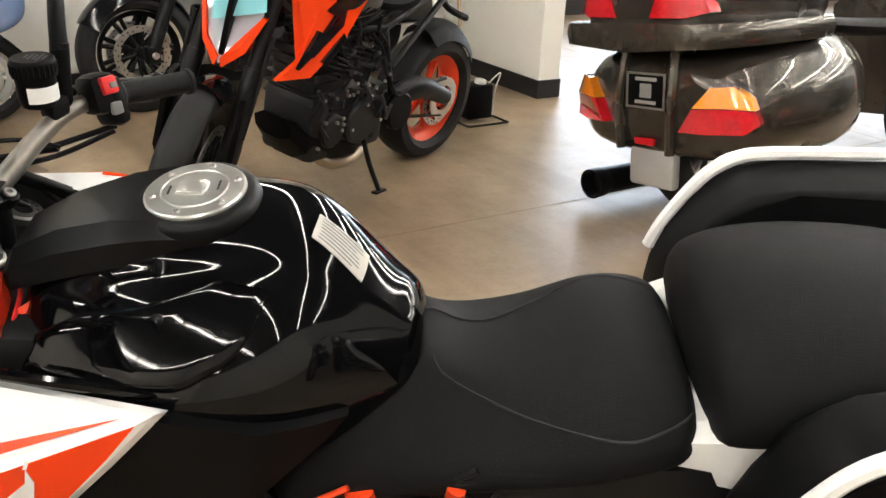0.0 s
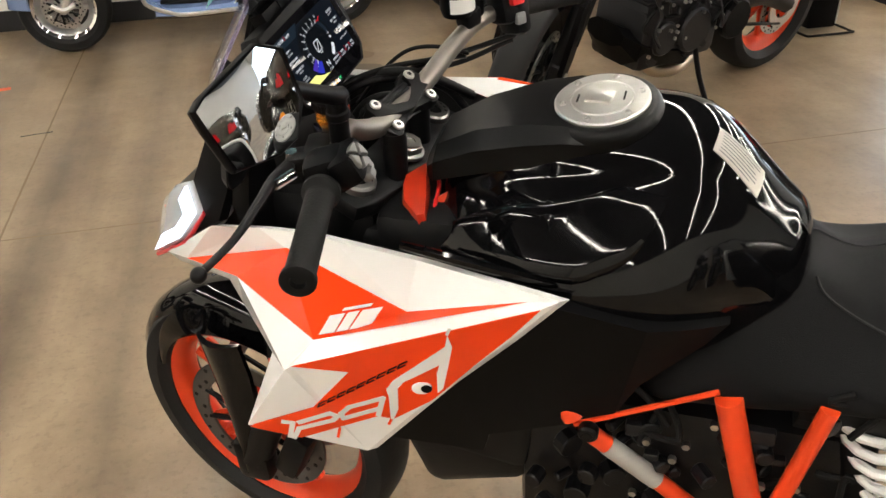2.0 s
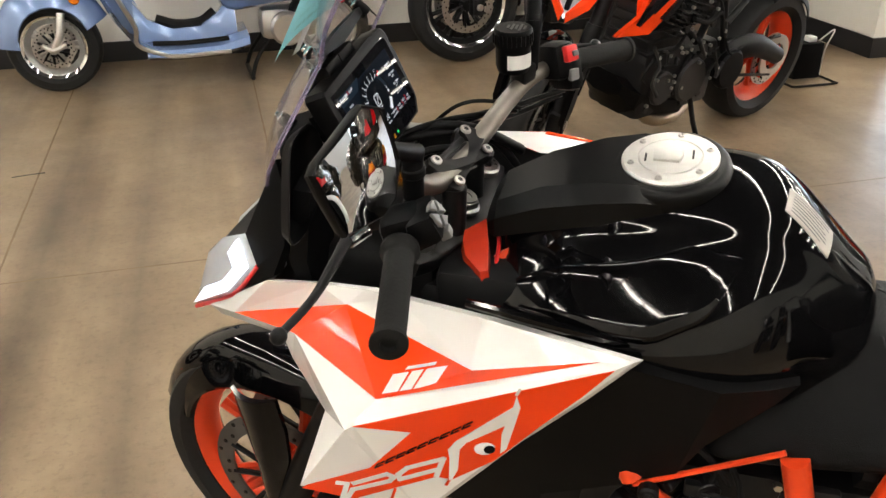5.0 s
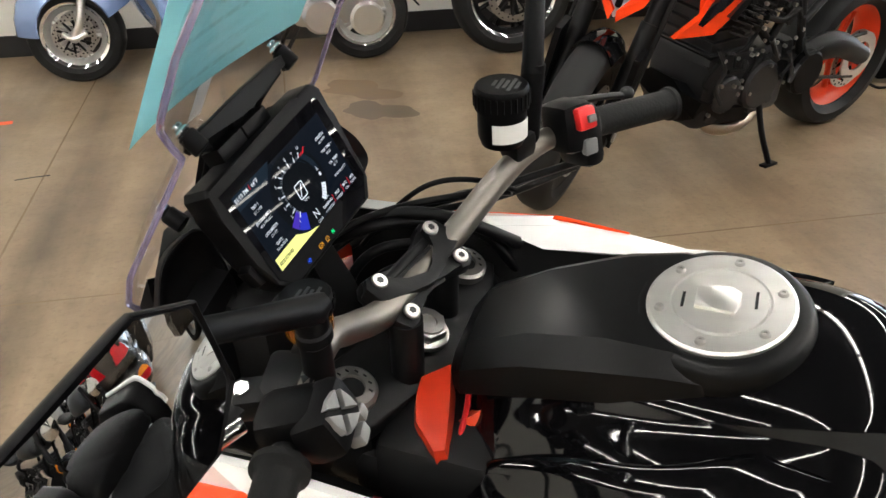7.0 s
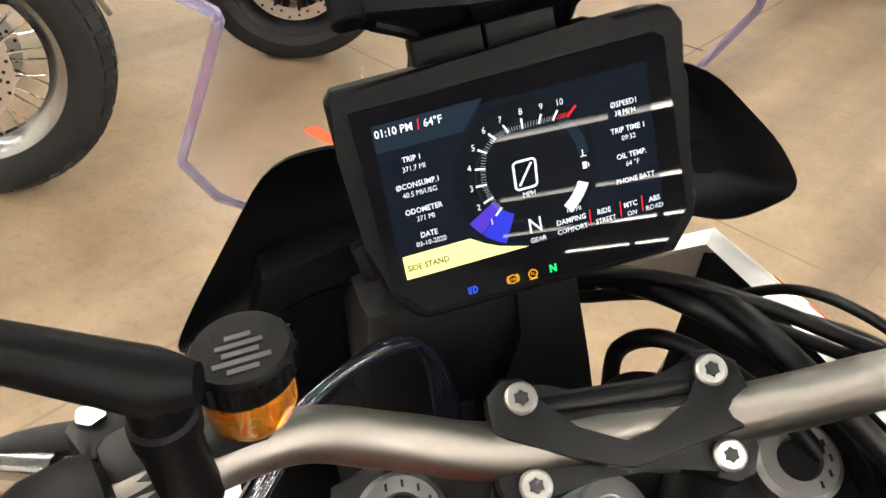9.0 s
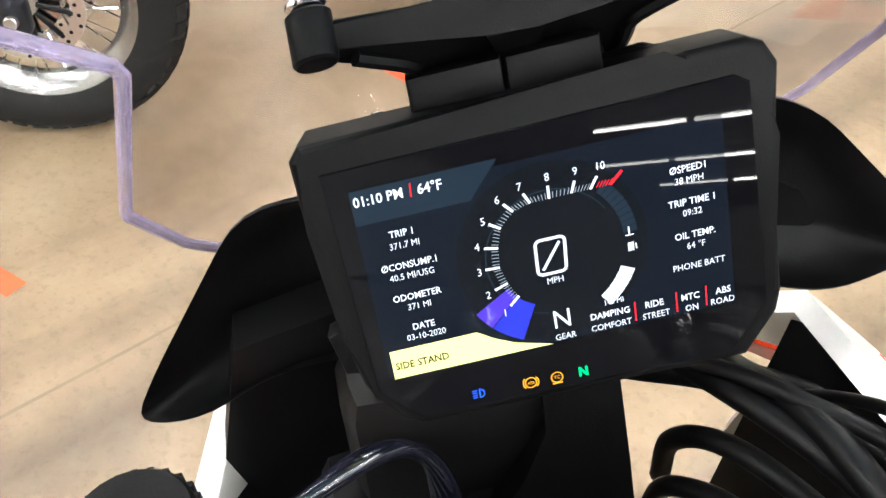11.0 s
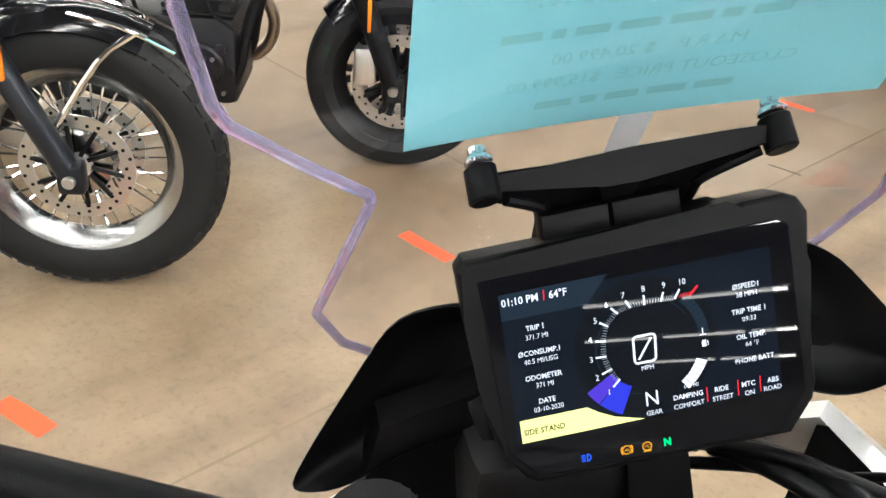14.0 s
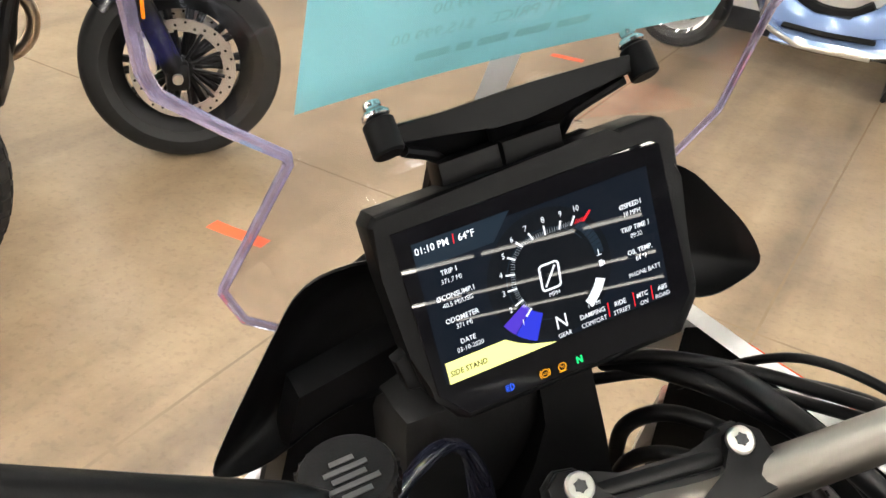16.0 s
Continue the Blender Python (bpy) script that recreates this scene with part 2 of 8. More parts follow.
def tube(bm, pts, r, seg=10, n=6, squash=1.0):
    """A round bar along pts; r: one radius, or one for each of pts."""
    path = smooth_path(pts, n)
    k = len(path)
    if isinstance(r, (int, float)):
        rad = [r] * k
    else:
        rad = [float(np.interp(i / (k - 1) * (len(r) - 1), range(len(r)), r)) for i in range(k)]
    tan = [(path[min(i + 1, k - 1)] - path[max(i - 1, 0)]).normalized() for i in range(k)]
    ref = Vector((0, 0, 1)) if abs(tan[0].z) < 0.9 else Vector((1, 0, 0))
    u = (ref - tan[0] * ref.dot(tan[0])).normalized()
    rings = []
    for i in range(k):
        u = (u - tan[i] * u.dot(tan[i])).normalized()
        v = tan[i].cross(u)
        rings.append([bm.verts.new(path[i] + (u * math.cos(a) * squash + v * math.sin(a)) * rad[i]) for a in (2 * math.pi * j / seg for j in range(seg))])
    skin(bm, rings)


def skin(bm, rings, caps=True, closed=True):
    s = len(rings[0])
    for a, b in zip(rings, rings[1:]):
        for j in range(s if closed else s - 1):
            bm.faces.new((a[j], a[(j + 1) % s], b[(j + 1) % s], b[j]))
    if caps and closed:
        bm.faces.new(rings[0][::-1])
        bm.faces.new(rings[-1])


def loft(bm, rings, caps=True, closed=True):
    """Skins rings of points."""
    skin(bm, [[bm.verts.new(p) for p in r] for r in rings], caps, closed)


def lathe(bm, prof, m=None, seg=24, closed=False, arc=1.0):
    """Turns a profile of (radius, height) about z."""
    m = m or Matrix()
    rings = [[bm.verts.new(m @ Vector((r * math.cos(a), r * math.sin(a), h))) for r, h in prof] for a in (2 * math.pi * arc * j / seg for j in range(seg + (arc < 1)))]
    if arc == 1.0:
        rings.append(rings[0])
    s = len(prof)
    for a, b in zip(rings, rings[1:]):
        for j in range(s if closed else s - 1):
            f = [a[j], b[j], b[(j + 1) % s], a[(j + 1) % s]]
            bm.faces.new(f)
    if not closed:
        for j in (0, s - 1):
            if prof[j][0] > 1e-6 and arc == 1.0:
                bm.faces.new([r[j] for r in rings[:-1]])


def box(bm, c, s, m=None, bev=0.0, seg=2):
    t = Matrix.Translation(c) @ Matrix.Diagonal((*s, 1))
    r = bmesh.ops.create_cube(bm, size=1.0, matrix=(m @ t) if m else t)
    if bev:
        es = {e for v in r["verts"] for e in v.link_edges}
        bmesh.ops.bevel(bm, geom=list(es), offset=bev, segments=seg, affect="EDGES", profile=0.5)


def prism(bm, pts, h0, h1, m=None, bev=0.0, seg=2):
    """A flat outline in xy, from height h0 to h1, with rounded rims."""
    m = m or Matrix()
    lo = [bm.verts.new(m @ Vector((x, y, h0))) for x, y in pts]
    hi = [bm.verts.new(m @ Vector((x, y, h1))) for x, y in pts]
    k = len(pts)
    f0, f1 = bm.faces.new(lo[::-1]), bm.faces.new(hi)
    for i in range(k):
        bm.faces.new((lo[i], lo[(i + 1) % k], hi[(i + 1) % k], hi[i]))
    if bev:
        bmesh.ops.bevel(bm, geom=list(f0.edges) + list(f1.edges), offset=bev, segments=seg, affect="EDGES", profile=0.5)


def plate(bm, pts, depth):
    """A panel with its front on pts (any polygon in space) and depth (a vector) behind it."""
    d = Vector(depth)
    a = [bm.verts.new(p) for p in pts]
    b = [bm.verts.new(Vector(p) + d) for p in pts]
    k = len(pts)
    fs = bmesh.ops.triangulate(bm, faces=[bm.faces.new(a), bm.faces.new(b[::-1])])
    for i in range(k):
        bm.faces.new((a[i], a[(i + 1) % k], b[(i + 1) % k], b[i]))


def frame_of(o, x, y):
    """A pose from an origin and two directions (x, and roughly y)."""
    x = Vector(x).normalized()
    z = x.cross(Vector(y)).normalized()
    y = z.cross(x)
    return Matrix(((x.x, y.x, z.x, o[0]), (x.y, y.y, z.y, o[1]), (x.z, y.z, z.z, o[2]), (0, 0, 0, 1)))


def along(a, b):
    """A pose at a with z towards b."""
    d = Vector(b) - Vector(a)
    return Matrix.Translation(a) @ d.to_track_quat("Z", "Y").to_matrix().to_4x4()


def rod(bm, a, b, r, r2=None, seg=14, bev=0.0):
    h = (Vector(b) - Vector(a)).length
    r2 = r if r2 is None else r2
    if bev:
        prof = [(r - bev, 0), (r, bev), (r2, h - bev), (r2 - bev, h)]
    else:
        prof = [(r, 0), (r2, h)]
    lathe(bm, prof, along(a, b), seg)


def words(bm, text, size, m, width=1.0, align="LEFT", bold=0.0):
    """Adds letters in Blender's own font, in the xy plane of m."""
    c = bpy.data.curves.new("words", "FONT")
    c.body, c.size, c.align_x, c.fill_mode = text, size, align, "FRONT"
    c.resolution_u = 2
    c.offset = bold * size
    ob = bpy.data.objects.new("words", c)
    me = ob.to_mesh()
    t = bmesh.new()
    t.from_mesh(me)
    t.transform(m @ Matrix.Diagonal((width, 1, 1, 1)))
    tmp = bpy.data.meshes.new("words")
    t.to_mesh(tmp)
    t.free()
    bm.from_mesh(tmp)
    ob.to_mesh_clear()
    bpy.data.meshes.remove(tmp)
    bpy.data.objects.remove(ob)
    bpy.data.curves.remove(c)


AXLE = Matrix.Rotation(radians(-90), 4, "X")  # turns z to the axle, along y


def wheel(parent, centre, R, width, rim_r, rim_mat, kind="cast", disc=0.0, steer=0.0, knobs=False, spokes=5, lip=None, disc_mat=None, deep=1.0):
    """A wheel in the xz plane: tyre, rim, hub and spokes, brake discs."""
    at = Matrix.Translation(centre) @ Matrix.Rotation(radians(steer), 4, "Z")
    w = width / 2
    holder = part("wheel", _tyre(R, w, rim_r, at), tyre_rubber, parent, "black rubber tyre")
    holder.name = "tyre"
    if knobs:
        bm = B()
        k = 46
        for i in range(k):
            for side in (-1, 0, 1):
                a = 2 * math.pi * (i + 0.5 * (side == 0)) / k
                m = at @ Matrix.Rotation(a, 4, "Y") @ Matrix.Translation((0, side * w * 0.62, R - 0.004 - 0.010 * abs(side))) @ Matrix.Rotation(radians(-32 * side), 4, "X")
                box(bm, (0, 0, 0), (R * 0.09, w * 0.52, 0.013), m)
        part("tread_block", bm, tyre_rubber, holder)
    bm = B()
    lathe(bm, [(rim_r + 0.012, -w * 0.72), (rim_r + 0.014, -w * 0.6), (rim_r - 0.012 * deep, -w * 0.5), (rim_r - 0.03 * deep, -w * 0.2), (rim_r - 0.03 * deep, w * 0.2), (rim_r - 0.012 * deep, w * 0.5), (rim_r + 0.014, w * 0.6), (rim_r + 0.012, w * 0.72),
               (rim_r - 0.004 * deep, w * 0.62), (rim_r - 0.024 * deep, w * 0.45), (rim_r - 0.042 * deep, w * 0.2), (rim_r - 0.042 * deep, -w * 0.2), (rim_r - 0.024 * deep, -w * 0.45), (rim_r - 0.004 * deep, -w * 0.62)], at @ AXLE, 56, closed=True)
    part("rim", bm, rim_mat, holder)
    if lip:
        bm = B()
        for s in (-1, 1):
            lathe(bm, [(rim_r + 0.016, s * w * 0.74), (rim_r - 0.014, s * w * 0.6), (rim_r - 0.016, s * w * 0.56), (rim_r + 0.012, s * w * 0.68)], at @ AXLE, 48, closed=True)
        part("rim_lip", bm, lip, holder)
    bm = B()
    lathe(bm, [(0.012, -w * 1.1), (0.03, -w * 1.0), (0.034, -w * 0.6), (0.03, -w * 0.3), (0.03, w * 0.3), (0.034, w * 0.6), (0.03, w * 1.0), (0.012, w * 1.1)], at @ AXLE, 24)
    part("hub", bm, alu if kind == "wire" else rim_mat, holder)
    if kind == "wire":
        for i in range(36):
            bm = B()
            a = 2 * math.pi * i / 36
            s = 1 if i % 2 else -1
            b_ = a + (0.5 if (i // 2) % 2 else -0.5)
            p = at @ Vector((0.034 * math.cos(b_), s * w * 0.6, 0.034 * math.sin(b_)))
            q = at @ Vector(((rim_r - 0.035) * math.cos(a), s * 0.006, (rim_r - 0.035) * math.sin(a)))
            rod(bm, p, q, 0.003, seg=5)
            part("spoke", bm, chrome, holder, "thin chrome wire spoke")
    else:
        for i in range(spokes):
            bm = B()
            for d in (-0.11, 0.11):
                a = 2 * math.pi * i / spokes
                p = at @ Vector((0.026 * math.cos(a), 0, 0.026 * math.sin(a)))
                q = at @ Vector(((rim_r - 0.036) * math.cos(a + d), 0, (rim_r - 0.036) * math.sin(a + d)))
                tube(bm, [p, (p + q) / 2, q], [0.017, 0.011, 0.013], 8, 2)
            part("spoke", bm, rim_mat, holder)
    if disc:
        for s in (-1, 1):
            bm = B()
            y = s * w * 0.95
            lathe(bm, [(disc, y - 0.0025), (disc, y + 0.0025), (disc * 0.76, y + 0.0025), (disc * 0.76, y - 0.0025)], at @ AXLE, 48, closed=True)
            part("brake_disc", bm, disc_mat or steel, parent, "drilled steel brake disc")
            bm = B()
            for i in range(10):
                a = 2 * math.pi * i / 10
                rod(bm, at @ Vector((0.03 * math.cos(a), y, 0.03 * math.sin(a))), at @ Vector((disc * 0.8 * math.cos(a + 0.2), y, disc * 0.8 * math.sin(a + 0.2))), 0.006, seg=6)
            for i in range(30):
                a = 2 * math.pi * i / 30
                rr = disc * (0.84 + 0.05 * (i % 3))
                rod(bm, at @ Vector((rr * math.cos(a), y - 0.004, rr * math.sin(a))), at @ Vector((rr * math.cos(a), y + 0.004, rr * math.sin(a))), 0.0045, seg=7)
            part("disc_carrier", bm, black_satin, holder)
    return holder


def _tyre(R, w, rim_r, at):
    bm = B()
    prof = []
    for i in range(13):
        t = -1 + i / 6
        y = w * math.sin(t * 1.25) / math.sin(1.25)
        prof.append((R - (R - rim_r - 0.02) * 0.55 * abs(t) ** 2.4 - (0.012 if abs(t) == 1 else 0), y))
    prof = [(rim_r, -w * 0.7), (rim_r + (R - rim_r) * 0.3, -w * 0.97)] + prof[1:-1] + [(rim_r + (R - rim_r) * 0.3, w * 0.97), (rim_r, w * 0.7)]
    lathe(bm, prof, at @ AXLE, 64, closed=True)
    return bm

# ---- the showroom ----
ROOM = pose(0, 0, 0, 0, 0, 31)
HIGH = 3.2


def slab(name, x0, x1, y0, y1, z0, z1, material, label, category, m=ROOM):
    bm = B()
    box(bm, ((x0 + x1) / 2, (y0 + y1) / 2, (z0 + z1) / 2), (x1 - x0, y1 - y0, z1 - z0))
    ob = part(name, bm, material, None, smooth=False)
    ob.matrix_basis = m
    return tagged(ob, label, category, kind="structure")


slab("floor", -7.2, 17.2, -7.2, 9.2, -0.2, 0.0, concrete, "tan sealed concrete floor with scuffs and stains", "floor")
slab("ceiling", -7.2, 17.2, -7.2, 9.2, HIGH, HIGH + 0.15, ceiling_paint, "dark painted showroom ceiling", "ceiling")
slab("wall_north", -7.2, 3.63, 5.80, 6.0, 0, HIGH, wall_paint, "white painted showroom wall", "wall")
slab("wall_stub", 3.63, 3.80, 4.57, 7.5, 0, HIGH, wall_paint, "white painted end of a partition wall", "wall")
slab("wall_west", -7.2, -7.0, -7.0, 5.80, 0, HIGH, wall_paint, "white painted side wall", "wall")
slab("wall_south", -7.0, 17.0, -7.2, -7.0, 0, HIGH, wall_paint, "white painted wall", "wall")
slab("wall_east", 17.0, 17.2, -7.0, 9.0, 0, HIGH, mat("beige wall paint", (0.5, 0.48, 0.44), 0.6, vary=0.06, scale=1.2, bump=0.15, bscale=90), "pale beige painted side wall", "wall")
# the shop front beyond the partition: a low black panel, glass, and a lintel
slab("wall_front_base", 3.80, 17.0, 7.5, 7.65, 0, 0.42, base_black, "black panel under the shop window", "wall")
slab("wall_front_lintel", 3.80, 17.0, 7.5, 7.65, 2.7, HIGH, wall_paint, "white lintel over the shop window", "wall")


def shop_window(name, x0, x1):
    w = thing(name, ROOM, "large shop window with dark frame and bright daylight", "window", kind="structure")
    bm = B()
    for x in (x0 + 0.03, x1 - 0.03):
        box(bm, (x, 7.57, 1.56), (0.06, 0.08, 2.28))
    for z in (0.45, 2.67):
        box(bm, ((x0 + x1) / 2, 7.57, z), (x1 - x0 - 0.12, 0.08, 0.06))
    part("window_frame", bm, black_satin, w, "dark metal window frame")
    bm = B()
    box(bm, ((x0 + x1) / 2, 7.57, 1.56), (x1 - x0 - 0.12, 0.008, 2.16))
    g = part("pane", bm, clear_glass, w, "clear window pane")
    g.visible_shadow = False
    return w


for i in range(5):
    shop_window("window_%d" % (i + 1), 3.84 + 2.6 * i, 3.84 + 2.6 * (i + 1) - 0.04)
bm = B()
box(bm, (10.2, 11.5, 1.5), (26, 0.1, 7))
daylight = mat("bright street", (0.5, 0.5, 0.5), 0.9, emit=(0.82, 0.91, 1.0), power=5.0, vary=0.1, scale=0.4)
ob = part("backdrop", bm, daylight, None, smooth=False)
ob.matrix_basis = ROOM
tagged(ob, "bright overexposed street outside the shop window", "backdrop", kind="structure")
window_light = bpy.data.lights.new("window_light", "AREA")
window_light.shape, window_light.size, window_light.size_y = "RECTANGLE", 12.6, 2.1
window_light.energy, window_light.color = 260.0, (0.8, 0.9, 1.0)
ob = new("window_light", window_light)
ob.matrix_basis = ROOM @ pose(10.3, 7.4, 1.6, -90, 0, 0)


def base_run(name, x0, x1, y0, y1):
    bm = B()
    box(bm, ((x0 + x1) / 2, (y0 + y1) / 2, 0.062), (x1 - x0, y1 - y0, 0.124), bev=0.003)
    o = part(name, bm, base_black, None, smooth=False)
    o.matrix_basis = ROOM
    tagged(o, "black rubber baseboard along the white wall", "baseboard", kind="structure")


base_run("baseboard_1", -7.0, 3.618, 5.788, 5.80)
base_run("baseboard_2", 3.618, 3.63, 4.558, 5.788)
base_run("baseboard_3", 3.63, 3.80, 4.558, 4.57)
base_run("baseboard_4", 3.80, 3.812, 4.558, 7.5)
base_run("baseboard_5", -7.0, -6.988, -7.0, 5.788)


def ceiling_lamp():
    f = thing("ceiling_lamp", Matrix(), "white strip lamp with one bare bright tube", "ceiling lamp", "strip lamps on the ceiling")
    bm = B()
    prism(bm, [(-0.05, 0), (0.05, 0), (0.035, 0.06), (-0.035, 0.06)], -0.6, 0.6, Matrix.Rotation(radians(90), 4, "X"), 0.004)
    part("housing", bm, fixture_white, f)
    bm = B()
    rod(bm, (0, -0.57, -0.025), (0, 0.57, -0.025), 0.0165, seg=12, bev=0.004)
    part("tube", bm, tube_glow, f, "glowing white tube")
    for s in (-1, 1):
        bm = B()
        box(bm, (0, s * 0.58, -0.02), (0.03, 0.02, 0.06), bev=0.003)
        part("socket", bm, fixture_white, f)
    return f


lamp = ceiling_lamp()
first = True
for x in (-5.3, -3.0, -0.7, 1.6, 3.9, 6.2, 8.55, 10.8, 12.95):
    for j in range(9 if x < 3.7 else 10):
        y = -5.54 + 1.24 * j
        # the rows start where the sales floor begins
        if x > 6 and y < (-2.0 if x < 7 else -3.2 if x < 9 else -4.4):
            continue
        m = ROOM @ pose(x, y, HIGH - 0.061)
        if first:
            lamp.matrix_basis, first = m, False
        else:
            copy_thing(lamp, m)


# marks on the floor
def floor_strip(name, a, b, w, material, label, category, z=0.001, kind="", ragged=0.0):
    a, b = Vector((*a, 0)), Vector((*b, 0))
    d = (b - a).normalized()
    s = Vector((-d.y, d.x, 0))
    k = max(2, int((b - a).length / 0.05))
    rnd = random.Random(round(a.x * 1000))
    bm = B()
    rows = []
    for i in range(k + 1):
        p = a + (b - a) * i / k
        e = [rnd.uniform(-ragged, ragged) for _ in (0, 1)]
        rows.append([bm.verts.new((p + s * (w / 2 + e[0])) + Vector((0, 0, z))), bm.verts.new((p - s * (w / 2 + e[1])) + Vector((0, 0, z)))])
    for q, r in zip(rows, rows[1:]):
        bm.faces.new((q[0], q[1], r[1], r[0]))
    return tagged(part(name, bm, material, None, smooth=False), label, category, kind=kind)


def room_xy(x, y):
    v = ROOM @ Vector((x, y, 0))
    return (v.x, v.y)


for k, (x, y0, y1) in enumerate([(-0.09, -7, 5.78), (-1.08, -7, 5.78), (5.0, -7, 7.4), (-4.7, -7, 5.78)]):
    floor_strip("floor_joint", room_xy(x, y0), room_xy(x, y1), 0.008, joint_mat, "thin sawn joint in the concrete floor", "joint", 0.0012, "structure", 0.001)
for k, y in enumerate([-2.2, 2.9]):
    floor_strip("floor_joint", room_xy(-7, y), room_xy(17, y), 0.008, joint_mat, "thin sawn joint in the concrete floor", "joint", 0.0016, "structure", 0.001)


def stain(c, r, seed, label, material=stain_mat):
    rnd = random.Random(seed)
    bm = B()
    vs = []
    ph = [rnd.uniform(0, 6.28) for _ in range(4)]
    for i in range(40):
        a = 2 * math.pi * i / 40
        q = 1 + 0.22 * math.sin(2 * a + ph[0]) + 0.16 * math.sin(3 * a + ph[1]) + 0.1 * math.sin(5 * a + ph[2]) + 0.05 * math.sin(9 * a + ph[3])
        vs.append(bm.verts.new((c[0] + r[0] * q * math.cos(a), c[1] + r[1] * q * math.sin(a), 0.0014)))
    bm.faces.new(vs)
    return tagged(part("floor_stain", bm, material, None, smooth=False), label, "stain")


thin_stain = mat("dried spill", (0.17, 0.115, 0.065), 0.4, vary=0.3, scale=14)
stain((-1.97, 3.94), (0.15, 0.13), 4, "dark dried oil stain on the concrete floor")
stain((-2.19, 4.2), (0.2, 0.13), 9, "brown dried spill on the concrete floor", thin_stain)

# ---- the touring motorcycle in the middle ----
BIKE = pose(0, 1.128, -0.10, 6, 0, 0)
gt = thing("sport_touring_motorcycle", BIKE, "black, white and orange sport touring motorcycle leaning on its side stand", "motorcycle")


def gp(name, bm, material, label="", parent=None, sharp=38):
    return part(name, bm, material, parent or gt, label, sharp)


V = Vector


def bend(ob, fn, skip=()):
    """Moves each vertex of the part and of its children by fn."""
    if not ob.name.split(".")[0] in skip:
        for v in ob.data.vertices:
            v.co = fn(v.co)
    for c in ob.children:
        bend(c, fn, skip)


def onto(ob, pts, out=0.0):
    """The points moved to the nearest place on the finished surface of the part."""
    bpy.context.view_layer.update()
    e = ob.evaluated_get(bpy.context.evaluated_depsgraph_get())
    res = []
    for p in pts:
        ok, q, n, k = e.closest_point_on_mesh(p)
        res.append(V(q) + V(n) * out)
    return res


# tank, seats and cases lean further than the fairing
LEAN = Matrix.Translation((0, -0.012, 1.12)) @ Matrix.Rotation(radians(7), 4, "X") @ Matrix.Translation((0, 0, -1.11))


def leaned(*obs):
    for o in obs:
        bend(o, lambda p: LEAN @ p)


# fairing: facets of the left panel, and its mirror image on the right
FP = {
    "a": (-0.932, -0.102, 0.85), "b": (-0.78, -0.178, 0.971), "c": (-0.697, -0.19, 0.988), "d": (-0.63, -0.19, 0.99), "e": (-0.59, -0.188, 0.983),
    "e2": (-0.478, -0.178, 0.961), "f": (-0.283, -0.219, 0.961), "g": (-0.859, -0.15, 0.883), "n": (-0.655, -0.2, 0.968), "p": (-0.483, -0.222, 0.909),
    "q": (-0.324, -0.217, 0.951), "r": (-0.593, -0.275, 0.884), "s": (-0.725, -0.222, 0.925), "t": (-0.617, -0.302, 0.857), "u": (-0.305, -0.226, 0.95),
    "k": (-0.631, -0.3, 0.845), "l": (-0.704, -0.309, 0.732), "m": (-0.551, -0.257, 0.665), "h": (-0.759, -0.195, 0.895), "o": (-0.761, -0.175, 0.836),
    "w": (-0.692, -0.23, 0.801), "g2": (-0.918, -0.098, 0.832),
}
FR = {k: (x, -y, z + 0.03) for k, (x, y, z) in FP.items()}
FR.update(b=(-0.80, 0.115, 0.98), c=(-0.712, 0.163, 1.06), d=(-0.64, 0.172, 1.057), e=(-0.545, 0.178, 1.052), e2=(-0.482, 0.18, 1.03), f=(-0.278, 0.23, 1.018), q=(-0.295, 0.245, 1.0), n=(-0.688, 0.197, 1.03), p=(-0.468, 0.23, 1.033))


def facets(bm, names, side=1, depth=(0.01, 0.012, -0.004)):
    src = FP if side == 1 else FR
    plate(bm, [V(src[k]) for k in names.split()], (depth[0], depth[1] * side, depth[2]))


# plane of the panel's lower face, to lay the graphics on
PO = V(FP["t"])
PN = (V(FP["u"]) - PO).cross(V(FP["m"]) - PO).normalized()
if PN.y > 0:
    PN = -PN


def on_panel(x, z, out=0.0):
    """The point of the panel's plane at these x and z."""
    y = PO.y - (PN.x * (x - PO.x) + PN.z * (z - PO.z)) / PN.y
    return V((x, y, z)) + PN * out


